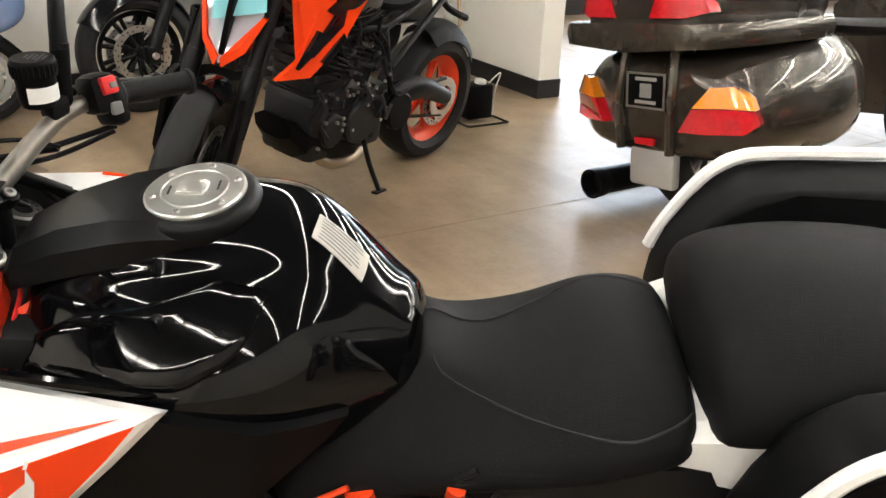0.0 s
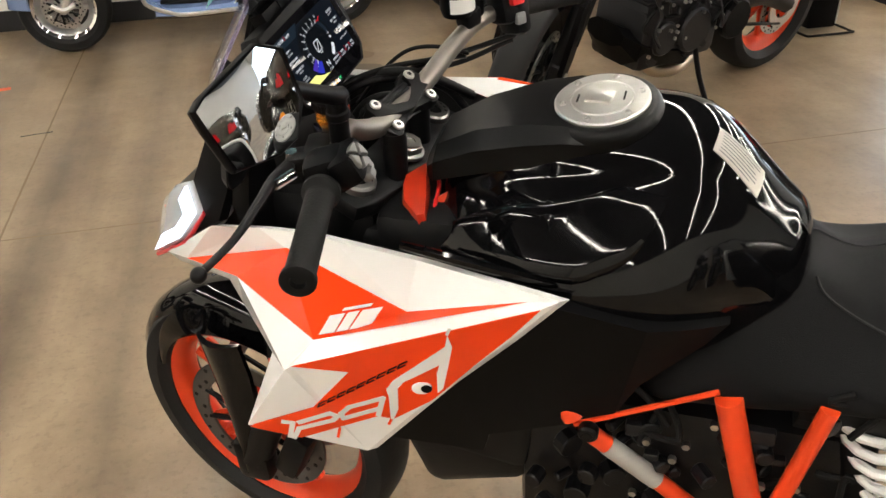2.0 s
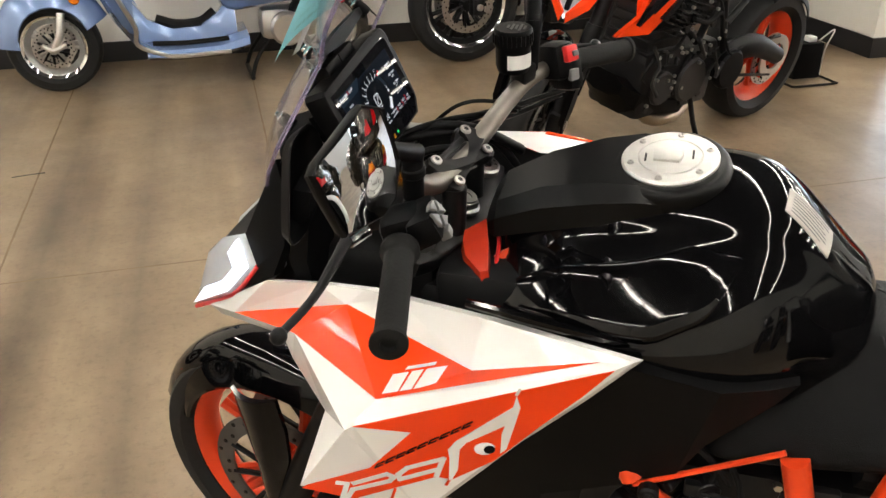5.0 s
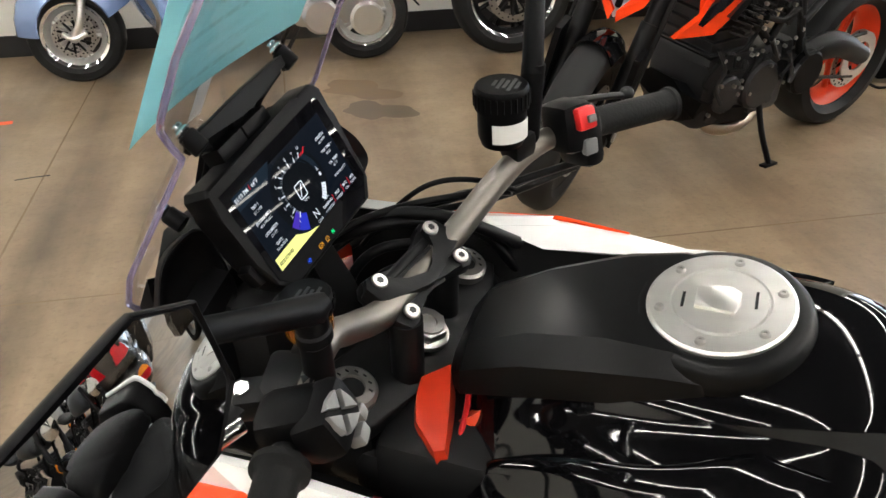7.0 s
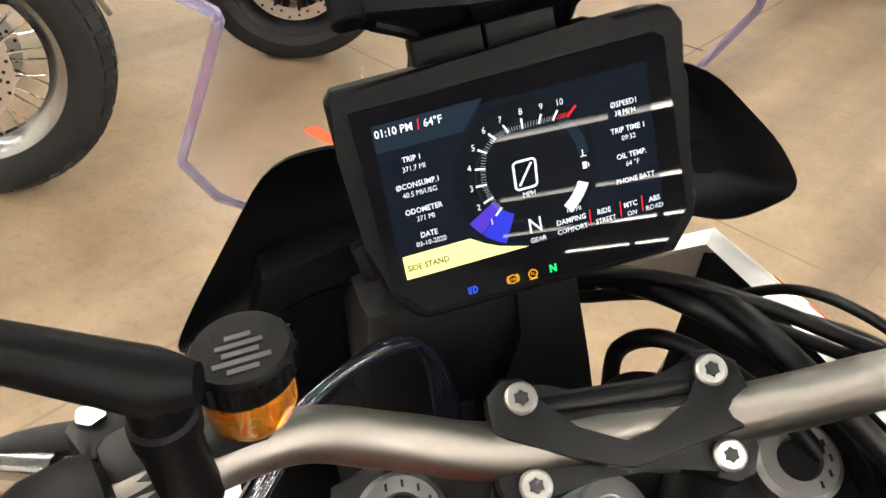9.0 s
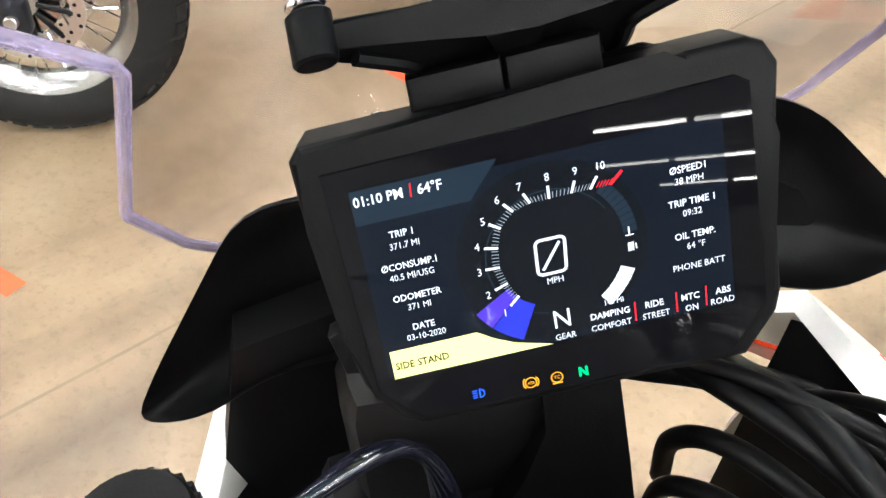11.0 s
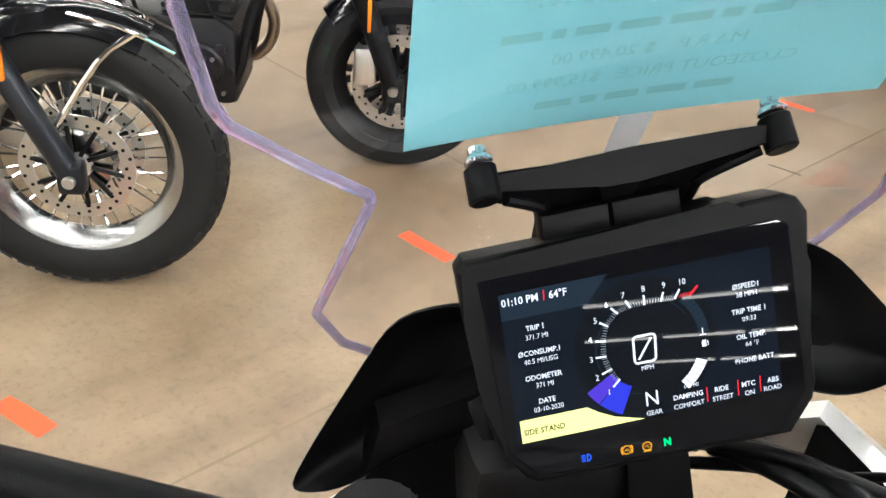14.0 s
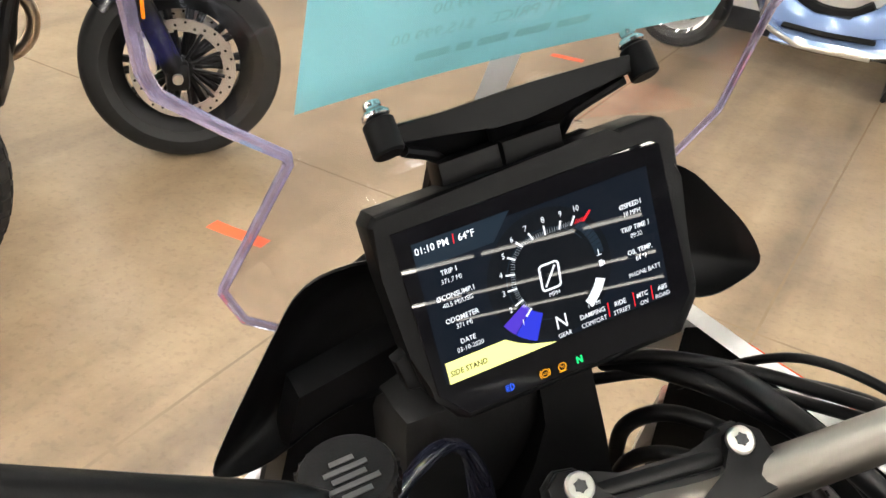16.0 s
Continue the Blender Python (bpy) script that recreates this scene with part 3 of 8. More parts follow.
for side in (1, -1):
    bm = B()
    for s in ("a b c n g", "c d e n", "e e2 p n", "e2 f q p", "a g g2", "g s h g2", "h s r k w o", "r q f u t k", "k l w"):
        if side == 1 or s != "g s h g2":
            facets(bm, s, side)
    src = FP if side == 1 else FR
    low = [V(src[k]) for k in ("k", "t", "u", "f")] + [V((x, (on_panel(x, z).y) * side, z + (0 if side == 1 else 0.03))) for x, z in ((-0.348, 0.89), (-0.425, 0.812))] + [V(src[k]) for k in ("m", "l")]
    plate(bm, low, (0.01, 0.012 * side, -0.004))
    bmesh.ops.remove_doubles(bm, verts=bm.verts, dist=0.0008)
    panel = part("side_fairing", bm, white_gloss, gt, "white gloss fairing side panel", smooth=False)
    bm = B()
    for s in ("g n s", "s n p r", "p q r"):
        # on the right side the graphic starts a little below the edge
        low_ = {"n": "s", "p": "r"} if side == -1 else {}
        plate(bm, [V(src[k]).lerp(V(src[low_.get(k, k)]), 0.35) + V((0, -0.0012 * side, 0.0012)) for k in s.split()], (0.01, 0.012 * side, -0.004))
    part("orange_graphic", bm, orange_gloss, panel, "bright orange fairing graphic", smooth=False)
    bm = B()
    if side == -1:
        n_, e_, p_, q_, f_ = (V(src[k]) + V((0, 0, 0.0016)) for k in ("n", "e2", "p", "q", "f"))
        plate(bm, [n_.lerp(e_, 0.03), n_.lerp(p_, 0.5).lerp(e_, 0.03), p_.lerp(e_, 0.03), p_.lerp(q_, 0.45).lerp(f_, 0.03), p_.lerp(q_, 0.4).lerp(f_, 0.08), p_.lerp(e_, 0.17), n_.lerp(p_, 0.5).lerp(e_, 0.19)], (0, 0, -0.003))
        part("edge_stripe", bm, orange_gloss, panel, "orange stripe along the outer edge", smooth=False)
        bm = B()
    q = [V(src[k]) for k in (("b", "c", "d", "e", "e2", "f") if side == 1 else ("c", "d", "e", "e2", "f"))]
    inner = [V((p.x + 0.02, p.y * (0.62 if side == 1 else 0.73), p.z - (0.075 if side == 1 else 0.17))) for p in q]
    loft(bm, [[p + V((0.004, 0.006 * (1 if p.y < 0 else -1), -0.006)) for p in q], inner], caps=False, closed=False)
    part("inner_lining", bm, black_deep, gt, "black inner lining of the fairing")


def strip_on(bm, pts, w, out, up):
    """Flat stroke along pts, w wide."""
    pts = [V(p) for p in pts]
    nrm = V(out).normalized()
    for a, b in zip(pts, pts[1:]):
        d = (b - a).normalized()
        s = nrm.cross(d).normalized() * w / 2
        e = d * w * 0.4
        o = nrm * up
        plate(bm, [a - e + s + o, b + e + s + o, b + e - s + o, a - e - s + o], nrm * -0.001)


def decal(name, pts, material, label, out=0.0012):
    bm = B()
    plate(bm, [on_panel(x, z, out) for x, z in pts], PN * -0.001)
    return gp(name, bm, material, label)


# orange field of the lower face, with a blocky number in white strokes
decal("orange_field", [(-0.617, 0.857), (-0.305, 0.95), (-0.34, 0.905), (-0.386, 0.854), (-0.423, 0.81), (-0.449, 0.78), (-0.504, 0.741), (-0.524, 0.748), (-0.637, 0.701), (-0.701, 0.729), (-0.693, 0.735), (-0.607, 0.77), (-0.547, 0.843)], orange_gloss, "bright orange field of the lower fairing")
decal("number_outline", [(-0.417, 0.91), (-0.413, 0.888), (-0.421, 0.852), (-0.432, 0.806), (-0.44, 0.797), (-0.437, 0.837), (-0.432, 0.854), (-0.422, 0.888)], white_gloss, "white stroke round the orange field", 0.0022)
decal("number_outline", [(-0.417, 0.893), (-0.432, 0.854), (-0.481, 0.821), (-0.49, 0.808), (-0.495, 0.764), (-0.504, 0.742), (-0.508, 0.742), (-0.504, 0.79), (-0.505, 0.807), (-0.494, 0.824)], white_gloss, "white stroke round the orange field", 0.0022)
for pts, w in (
    ([(-0.512, 0.788), (-0.559, 0.77), (-0.572, 0.756), (-0.571, 0.745), (-0.521, 0.765)], 0.0075),
    ([(-0.512, 0.788), (-0.523, 0.752)], 0.0075),
    ([(-0.632, 0.738), (-0.587, 0.757), (-0.578, 0.75), (-0.586, 0.741), (-0.635, 0.724), (-0.646, 0.703)], 0.0075),
    ([(-0.653, 0.74), (-0.641, 0.737), (-0.651, 0.706)], 0.0075),
):
    bm = B()
    strip_on(bm, [on_panel(*p) for p in pts], w, PN, 0.0022)
    gp("number_stroke", bm, white_gloss, "white stroke of the blocky number")
for pts in ([(-0.58, 0.722), (-0.586, 0.702)], [(-0.507, 0.742), (-0.512, 0.73)], [(-0.417, 0.912), (-0.413, 0.922)]):
    bm = B()
    strip_on(bm, [on_panel(*p) for p in pts], 0.004, PN, 0.0018)
    gp("thin_stroke", bm, orange_gloss if pts[0][1] < 0.9 else white_gloss)
EYE = Matrix.Translation(on_panel(-0.459, 0.809)) @ frame_of((0, 0, 0), on_panel(-0.4, 0.812) - on_panel(-0.459, 0.809), V((0, 0, 1)))
bm = B()
prism(bm, [(0.0135 * math.cos(a), 0.0105 * math.sin(a)) for a in [2 * math.pi * i / 24 for i in range(24)]], 0.001 if EYE.col[2].y < 0 else -0.001, 0.0042 if EYE.col[2].y < 0 else -0.0042, EYE, 0.0006)
gp("eye_badge", bm, white_gloss, "white oval badge")
bm = B()
c = on_panel(-0.453, 0.809)
rod(bm, c + PN * 0.003, c + PN * 0.006, 0.0075, seg=20, bev=0.001)
gp("panel_screw", bm, black_plastic, "black screw head")
for i in range(9):
    bm = B()
    a = i / 8.6
    p, q = on_panel(-0.6 + 0.124 * a, 0.772 + 0.083 * a), on_panel(-0.59 + 0.124 * a, 0.7785 + 0.083 * a)
    strip_on(bm, [p, q], 0.0018, PN, 0.0026)
    strip_on(bm, [p + V((0.003, 0, 0.007)), q + V((0.003, 0, 0.007))], 0.0018, PN, 0.0026)
    strip_on(bm, [p, p + V((0.003, 0, 0.007))], 0.0018, PN, 0.0026)
    gp("small_lettering", bm, black_plastic, "small dark lettering strip")
# the maker's badge as plain raised white shapes on the upper face
BU, BV = V((0.063, 0.0233, 0.0077)), V((0.002, 0.023, 0.0195))
BO = V((-0.587, -0.269, 0.8883))
BN = BU.cross(BV).normalized()
BN = BN if BN.y < 0 else -BN
for x0, x1, lean in ((0.0, 0.3, 0.12), (0.34, 0.56, 0.14), (0.6, 1.0, 0.16)):
    bm = B()
    plate(bm, [BO + BU * x + BV * y + BN * 0.005 for x, y in ((x0, 0.0), (x1, 0.0), (x1 + lean, 0.8), (x0 + lean, 0.8))], BN * -0.004)
    gp("badge_block", bm, white_gloss, "raised white block of the badge")
bm = B()
plate(bm, [BO + BU * x + BV * y + BN * 0.005 for x, y in ((0.34, 0.92), (0.9, 0.92), (0.93, 1.05), (0.37, 1.05))], BN * -0.004)
gp("badge_bar", bm, white_gloss, "thin white bar of the badge")

# black body under the tank
def ring(x, prof):
    return [V((x, y, z)) for y, z in prof]


def sym(pts):
    """A closed ring from its left half, top to bottom (y negative)."""
    return pts + [(-y, z) for y, z in reversed(pts) if abs(y) > 1e-5]


TANK = [
    (-0.50, [(0, 1.0), (-0.04, 0.998), (-0.055, 0.985), (-0.085, 0.97), (-0.10, 0.955), (-0.125, 0.93), (-0.135, 0.905), (-0.13, 0.86), (-0.09, 0.82), (0, 0.82)]),
    (-0.44, [(0, 1.055), (-0.05, 1.05), (-0.066, 1.03), (-0.105, 1.015), (-0.122, 0.995), (-0.15, 0.962), (-0.162, 0.93), (-0.15, 0.86), (-0.11, 0.79), (0, 0.78)]),
    (-0.36, [(0, 1.09), (-0.07, 1.083), (-0.085, 1.055), (-0.125, 1.042), (-0.142, 1.02), (-0.185, 0.965), (-0.205, 0.93), (-0.165, 0.87), (-0.12, 0.78), (0, 0.76)]),
    (-0.28, [(0, 1.105), (-0.08, 1.098), (-0.097, 1.066), (-0.14, 1.052), (-0.158, 1.03), (-0.195, 0.97), (-0.213, 0.93), (-0.17, 0.87), (-0.13, 0.78), (0, 0.75)]),
    (-0.18, [(0, 1.116), (-0.072, 1.108), (-0.092, 1.07), (-0.138, 1.056), (-0.16, 1.03), (-0.188, 0.972), (-0.2, 0.925), (-0.165, 0.86), (-0.14, 0.79), (0, 0.76)]),
    (-0.125, [(0, 1.104), (-0.058, 1.094), (-0.078, 1.066), (-0.12, 1.045), (-0.146, 1.018), (-0.165, 0.96), (-0.172, 0.915), (-0.155, 0.86), (-0.14, 0.80), (0, 0.77)]),
    (-0.07, [(0, 1.048), (-0.044, 1.038), (-0.066, 1.017), (-0.09, 0.992), (-0.108, 0.97), (-0.122, 0.938), (-0.124, 0.90), (-0.125, 0.85), (-0.11, 0.81), (0, 0.78)]),
    (-0.022, [(0, 0.99), (-0.042, 0.982), (-0.06, 0.966), (-0.076, 0.947), (-0.088, 0.928), (-0.102, 0.905), (-0.102, 0.88), (-0.096, 0.85), (-0.08, 0.82), (0, 0.79)]),
    (0.01, [(0, 0.965), (-0.036, 0.958), (-0.052, 0.942), (-0.063, 0.923), (-0.068, 0.90), (-0.07, 0.88), (-0.07, 0.865), (-0.065, 0.845), (-0.05, 0.83), (0, 0.81)]),
]
# the sides are drawn in flat between shoulder and knee
TUCK = {3: 0.86, 4: 0.90}
TANK = [(x, [(y * (TUCK.get(i, 1.0) if -0.45 < x < -0.12 else 1.0), z) for i, (y, z) in enumerate(p)]) for x, p in TANK]
bm = B()
loft(bm, [ring(x, sym(p)) for x, p in TANK])
tank = gp("fuel_tank", bm, black_gloss, "deep black gloss fuel tank", sharp=60)
leaned(tank)
sub = tank.modifiers.new("smooth", "SUBSURF")
sub.levels = sub.render_levels = 3

# raised knee panel of the tank, left and right
for s in (1, -1):
    bm = B()
    up_rail = [(-0.475, -0.12, 0.985), (-0.405, -0.145, 1.04), (-0.317, -0.15, 1.062), (-0.243, -0.145, 1.094), (-0.196, -0.145, 1.095), (-0.17, -0.14, 1.084)]
    low_rail = [(-0.47, -0.15, 0.95), (-0.39, -0.172, 0.962), (-0.285, -0.168, 0.952), (-0.243, -0.163, 0.967), (-0.203, -0.16, 1.002), (-0.17, -0.142, 1.075)]
    up_rail, low_rail = ([Vector((x, y * s, z + (0.0 if s == 1 else 0.03))) for x, y, z in r] for r in (up_rail, low_rail))

    def glide(r, t):
        """A smooth curve through the points of r, t from 0 to 1."""
        f = t * (len(r) - 1)
        k = min(int(f), len(r) - 2)
        f -= k
        a, b, c, d = r[max(k - 1, 0)], r[k], r[k + 1], r[min(k + 2, len(r) - 1)]
        return 0.5 * (2 * b + (c - a) * f + (2 * a - 5 * b + 4 * c - d) * f ** 2 + (3 * b - a - 3 * c + d) * f ** 3)

    sheet_ = []
    for v in (-0.15, 0.0, 0.03, 0.08, 0.25, 0.5, 0.75, 0.92, 0.97, 1.0, 1.15):
        e = max(0.0, min(1.0, v))
        lift = -0.012 if v in (-0.15, 1.15) else 0.0005 if v in (0.0, 1.0) else 0.0045 if v in (0.03, 0.97) else 0.0065
        pts = [glide(up_rail, i / 32).lerp(glide(low_rail, i / 32), e) for i in range(33)]
        sheet_.append([bm.verts.new(p) for p in onto(tank, pts, lift)])
    for a, b in zip(sheet_, sheet_[1:]):
        for i in range(32):
            bm.faces.new((a[i], a[i + 1], b[i + 1], b[i]))
    gp("tank_side_panel", bm, black_gloss, "black gloss side panel of the tank", sharp=50)
    # rail between tank and white panel
    bm = B()
    tube(bm, [(-0.50, -0.178 * s, 0.99), (-0.42, -0.186 * s, 0.985), (-0.33, -0.187 * s, 0.972), (-0.29, -0.186 * s, 0.964)], [0.006, 0.008, 0.008, 0.004], 8, 4)
    if s == 1:
        leaned(gp("tank_rail", bm, black_gloss))
    else:
        bm.free()

# satin cover on top of the tank, in front of the filler cap
bm = B()
cover = [
    (-0.505, [(-0.05, 1.005), (-0.048, 1.018), (-0.03, 1.028), (0.03, 1.028), (0.048, 1.018), (0.05, 1.005)]),
    (-0.49, [(-0.066, 1.01), (-0.06, 1.036), (-0.036, 1.05), (0.036, 1.05), (0.06, 1.036), (0.066, 1.01)]),
    (-0.43, [(-0.075, 1.035), (-0.066, 1.066), (-0.042, 1.084), (0.042, 1.084), (0.066, 1.066), (0.075, 1.035)]),
    (-0.36, [(-0.083, 1.06), (-0.076, 1.09), (-0.052, 1.107), (0.052, 1.107), (0.076, 1.09), (0.083, 1.06)]),
    (-0.31, [(-0.083, 1.07), (-0.078, 1.10), (-0.06, 1.114), (0.06, 1.114), (0.078, 1.10), (0.083, 1.07)]),
    (-0.275, [(-0.079, 1.07), (-0.076, 1.10), (-0.06, 1.1135), (0.06, 1.1135), (0.076, 1.10), (0.079, 1.07)]),
    (-0.24, [(-0.068, 1.07), (-0.066, 1.10), (-0.05, 1.112), (0.05, 1.112), (0.066, 1.10), (0.068, 1.07)]),
]
loft(bm, [ring(x, p) for x, p in cover])
leaned(gp("tank_cover", bm, tank_matte, "dark satin tank cover", sharp=25))
# filler cap, tilted with the tank
CAP = LEAN @ frame_of((-0.273, 0.0, 1.113), (1, 0, 0.09), (0, 1, 0))
bm = B()
lathe(bm, [(0.072, -0.036), (0.077, -0.022), (0.0765, -0.011), (0.0745, -0.004), (0.071, 0.001), (0.067, 0.003), (0.062, 0.003), (0.0, 0.003)], CAP, 48)
gp("cap_surround", bm, tank_matte, "dark ring round the filler cap")
bm = B()
lathe(bm, [(0.0, 0.002), (0.0605, 0.002), (0.0605, 0.006), (0.058, 0.008), (0.041, 0.008), (0.040, 0.0065), (0.039, 0.0065), (0.038, 0.0085), (0.0, 0.009)], CAP, 64)
cap = gp("filler_cap", bm, alu, "brushed aluminium filler cap")
for i in range(6):
    a = 2 * math.pi * (i + 0.3) / 6
    bm = B()
    lathe(bm, [(0.0, 0.0085), (0.0018, 0.0085), (0.002, 0.0105), (0.0035, 0.0105), (0.0046, 0.008)], CAP @ Matrix.Translation((0.05 * math.cos(a), 0.05 * math.sin(a), 0)), 14)
    gp("cap_bolt", bm, steel, "small steel cap bolt", cap)
bm = B()
prism(bm, [(-0.02, -0.012), (0.012, -0.016), (0.016, -0.006), (0.016, 0.008), (0.008, 0.015), (-0.02, 0.012)], 0.008, 0.0125, CAP, 0.0015)
gp("key_flap", bm, alu, "aluminium key flap", cap)
for a, b in (((0.028, -0.006), (0.028, 0.014)), ((-0.03, -0.012), (-0.03, 0.006))):
    bm = B()
    box(bm, ((a[0] + b[0]) / 2, (a[1] + b[1]) / 2, 0.0086), (0.0025, abs(b[1] - a[1]), 0.001), CAP)
    gp("cap_slot", bm, black_deep, "", cap)
# sticker behind the cap
LB = [V((-0.126, -0.062, 1.106)), V((-0.12, -0.02, 1.116)), V((-0.066, -0.02, 1.052)), V((-0.07, -0.062, 1.04))]


def on_label(u, v, out):
    return onto(tank, [LB[0].lerp(LB[1], u).lerp(LB[3].lerp(LB[2], u), v)], out)[0]


bm = B()
g = [[bm.verts.new(on_label(i / 4, k / 6, 0.0016)) for i in range(5)] for k in range(7)]
for k in range(6):
    for i in range(4):
        bm.faces.new((g[k][i], g[k][i + 1], g[k + 1][i + 1], g[k + 1][i]))
r = bmesh.ops.extrude_face_region(bm, geom=list(bm.faces))
for v in (q for q in r["geom"] if isinstance(q, bmesh.types.BMVert)):
    v.co += V((-0.003, 0.001, -0.003))
warn = gp("warning_label", bm, mat("pale label film", (0.5, 0.48, 0.44), 0.45, vary=0.08, spec=0.3), "pale warning label behind the filler cap", sharp=50)
# rows of print, too small to read
label_ink = mat("label print", (0.16, 0.16, 0.17), 0.6)
rnd = random.Random(21)
for i in range(7):
    u = 0.12 + 0.125 * i
    end = rnd.uniform(4.2, 5.6)
    bm = B()
    rows_ = []
    for k in range(8):
        v = (0.5 + (end - 0.5) * k / 7) / 6
        rows_.append([bm.verts.new(on_label(w, v, 0.0024)) for w in (u - 0.022, u + 0.022)])
    for a, b in zip(rows_, rows_[1:]):
        bm.faces.new((a[0], a[1], b[1], b[0]))
    gp("print_line", bm, label_ink, "", warn)

# seats
SEAT = [
    (-0.20, [(0, 0.77), (-0.13, 0.775), (-0.155, 0.765), (-0.165, 0.745), (-0.15, 0.735), (0, 0.735)]),
    (-0.15, [(0, 0.80), (-0.125, 0.825), (-0.155, 0.812), (-0.178, 0.77), (-0.165, 0.74), (0, 0.74)]),
    (-0.10, [(0, 0.84), (-0.115, 0.868), (-0.145, 0.85), (-0.183, 0.785), (-0.17, 0.745), (0, 0.745)]),
    (-0.05, [(0, 0.87), (-0.085, 0.91), (-0.125, 0.875), (-0.187, 0.80), (-0.175, 0.75), (0, 0.75)]),
    (-0.01, [(0, 0.93), (-0.055, 0.945), (-0.095, 0.905), (-0.188, 0.815), (-0.175, 0.755), (0, 0.755)]),
    (0.03, [(0, 0.906), (-0.05, 0.903), (-0.08, 0.882), (-0.185, 0.82), (-0.175, 0.76), (0, 0.76)]),
    (0.08, [(0, 0.881), (-0.06, 0.878), (-0.09, 0.862), (-0.185, 0.825), (-0.175, 0.77), (0, 0.77)]),
    (0.16, [(0, 0.885), (-0.10, 0.882), (-0.138, 0.866), (-0.188, 0.835), (-0.18, 0.78), (0, 0.78)]),
    (0.235, [(0, 0.915), (-0.13, 0.91), (-0.172, 0.889), (-0.192, 0.85), (-0.177, 0.80), (0, 0.79)]),
    (0.315, [(0, 0.922), (-0.125, 0.917), (-0.16, 0.898), (-0.178, 0.865), (-0.163, 0.82), (0, 0.81)]),
    (0.358, [(0, 0.90), (-0.11, 0.895), (-0.146, 0.882), (-0.16, 0.86), (-0.147, 0.83), (0, 0.83)]),
]
bm = B()
loft(bm, [ring(x, sym(p)) for x, p in SEAT])
seat = gp("rider_seat", bm, vinyl, "black vinyl rider seat with a stitched seam", sharp=60)
leaned(seat)
sub = seat.modifiers.new("smooth", "SUBSURF")
sub.levels = sub.render_levels = 3
stitch = mat("stitch thread", (0.009, 0.009, 0.01), 0.7)
for s in (1, -1):
    bm = B()
    line = [V((0.005, -0.035 * s, 0.905)), V((0.025, -0.05 * s, 0.897)), V((0.085, -0.07 * s, 0.874)), V((0.16, -0.115 * s, 0.873)), V((0.245, -0.15 * s, 0.878)), V((0.30, -0.135 * s, 0.885)), V((0.35, -0.115 * s, 0.905))]
    if s < 0:
        line = [p + V((0, 0, 0.04)) for p in line]
    tube(bm, onto(seat, [V(p) for p in smooth_path(line, 6)], 0.0006), 0.0017, 6, 1)
    gp("seam", bm, stitch, "raised seam line")
bm = B()
PILL = [
    (0.352, [(0, 0.965), (-0.10, 0.960), (-0.16, 0.930), (-0.17, 0.895), (-0.15, 0.870), (0, 0.865)]),
    (0.372, [(0, 1.010), (-0.11, 1.003), (-0.175, 0.965), (-0.19, 0.910), (-0.17, 0.870), (0, 0.865)]),
    (0.467, [(0, 1.035), (-0.115, 1.028), (-0.185, 0.987), (-0.198, 0.925), (-0.175, 0.875), (0, 0.870)]),
    (0.627, [(0, 1.045), (-0.10, 1.037), (-0.17, 1.000), (-0.18, 0.945), (-0.16, 0.895), (0, 0.890)]),
    (0.747, [(0, 1.035), (-0.07, 1.027), (-0.11, 1.000), (-0.115, 0.965), (-0.10, 0.940), (0, 0.935)]),
]
loft(bm, [ring(x, sym(p)) for x, p in PILL])
ob = gp("passenger_seat", bm, vinyl, "black vinyl passenger seat", sharp=60)
leaned(ob)
sub = ob.modifiers.new("smooth", "SUBSURF")
sub.levels = sub.render_levels = 2
bm = B()
TAIL = [
    (0.310, [(0, 0.860), (-0.12, 0.872), (-0.15, 0.870), (-0.15, 0.810), (-0.13, 0.790), (0, 0.790)]),
    (0.440, [(0, 0.860), (-0.15, 0.925), (-0.18, 0.905), (-0.18, 0.810), (-0.15, 0.790), (0, 0.790)]),
    (0.620, [(0, 0.940), (-0.14, 0.925), (-0.17, 0.900), (-0.17, 0.840), (-0.14, 0.820), (0, 0.820)]),
    (0.820, [(0, 0.960), (-0.09, 0.950), (-0.11, 0.930), (-0.11, 0.890), (-0.09, 0.870), (0, 0.870)]),
]
loft(bm, [ring(x, sym(p)) for x, p in TAIL])
leaned(gp("tail_panel", bm, white_gloss, "white gloss tail panel", sharp=30))
bm = B()
loft(bm, [ring(x, sym([(0, 0.83), (-w, 0.825), (-w, 0.74), (-w * 0.8, 0.70), (0, 0.69)])) for x, w in ((0.02, 0.12), (0.2, 0.14), (0.42, 0.14), (0.6, 0.12))])
gp("rear_frame_cover", bm, black_deep, "black cover under the seat", sharp=30)
bm = B()
tube(bm, [(0.385, 0.12, 0.88), (0.376, 0.05, 0.915), (0.372, -0.04, 0.922), (0.368, -0.10, 0.908), (0.362, -0.15, 0.875)], [0.006, 0.008, 0.008, 0.008, 0.006], 8, 4)
leaned(gp("seat_bracket", bm, alu, "bare metal strip behind the rider seat"))
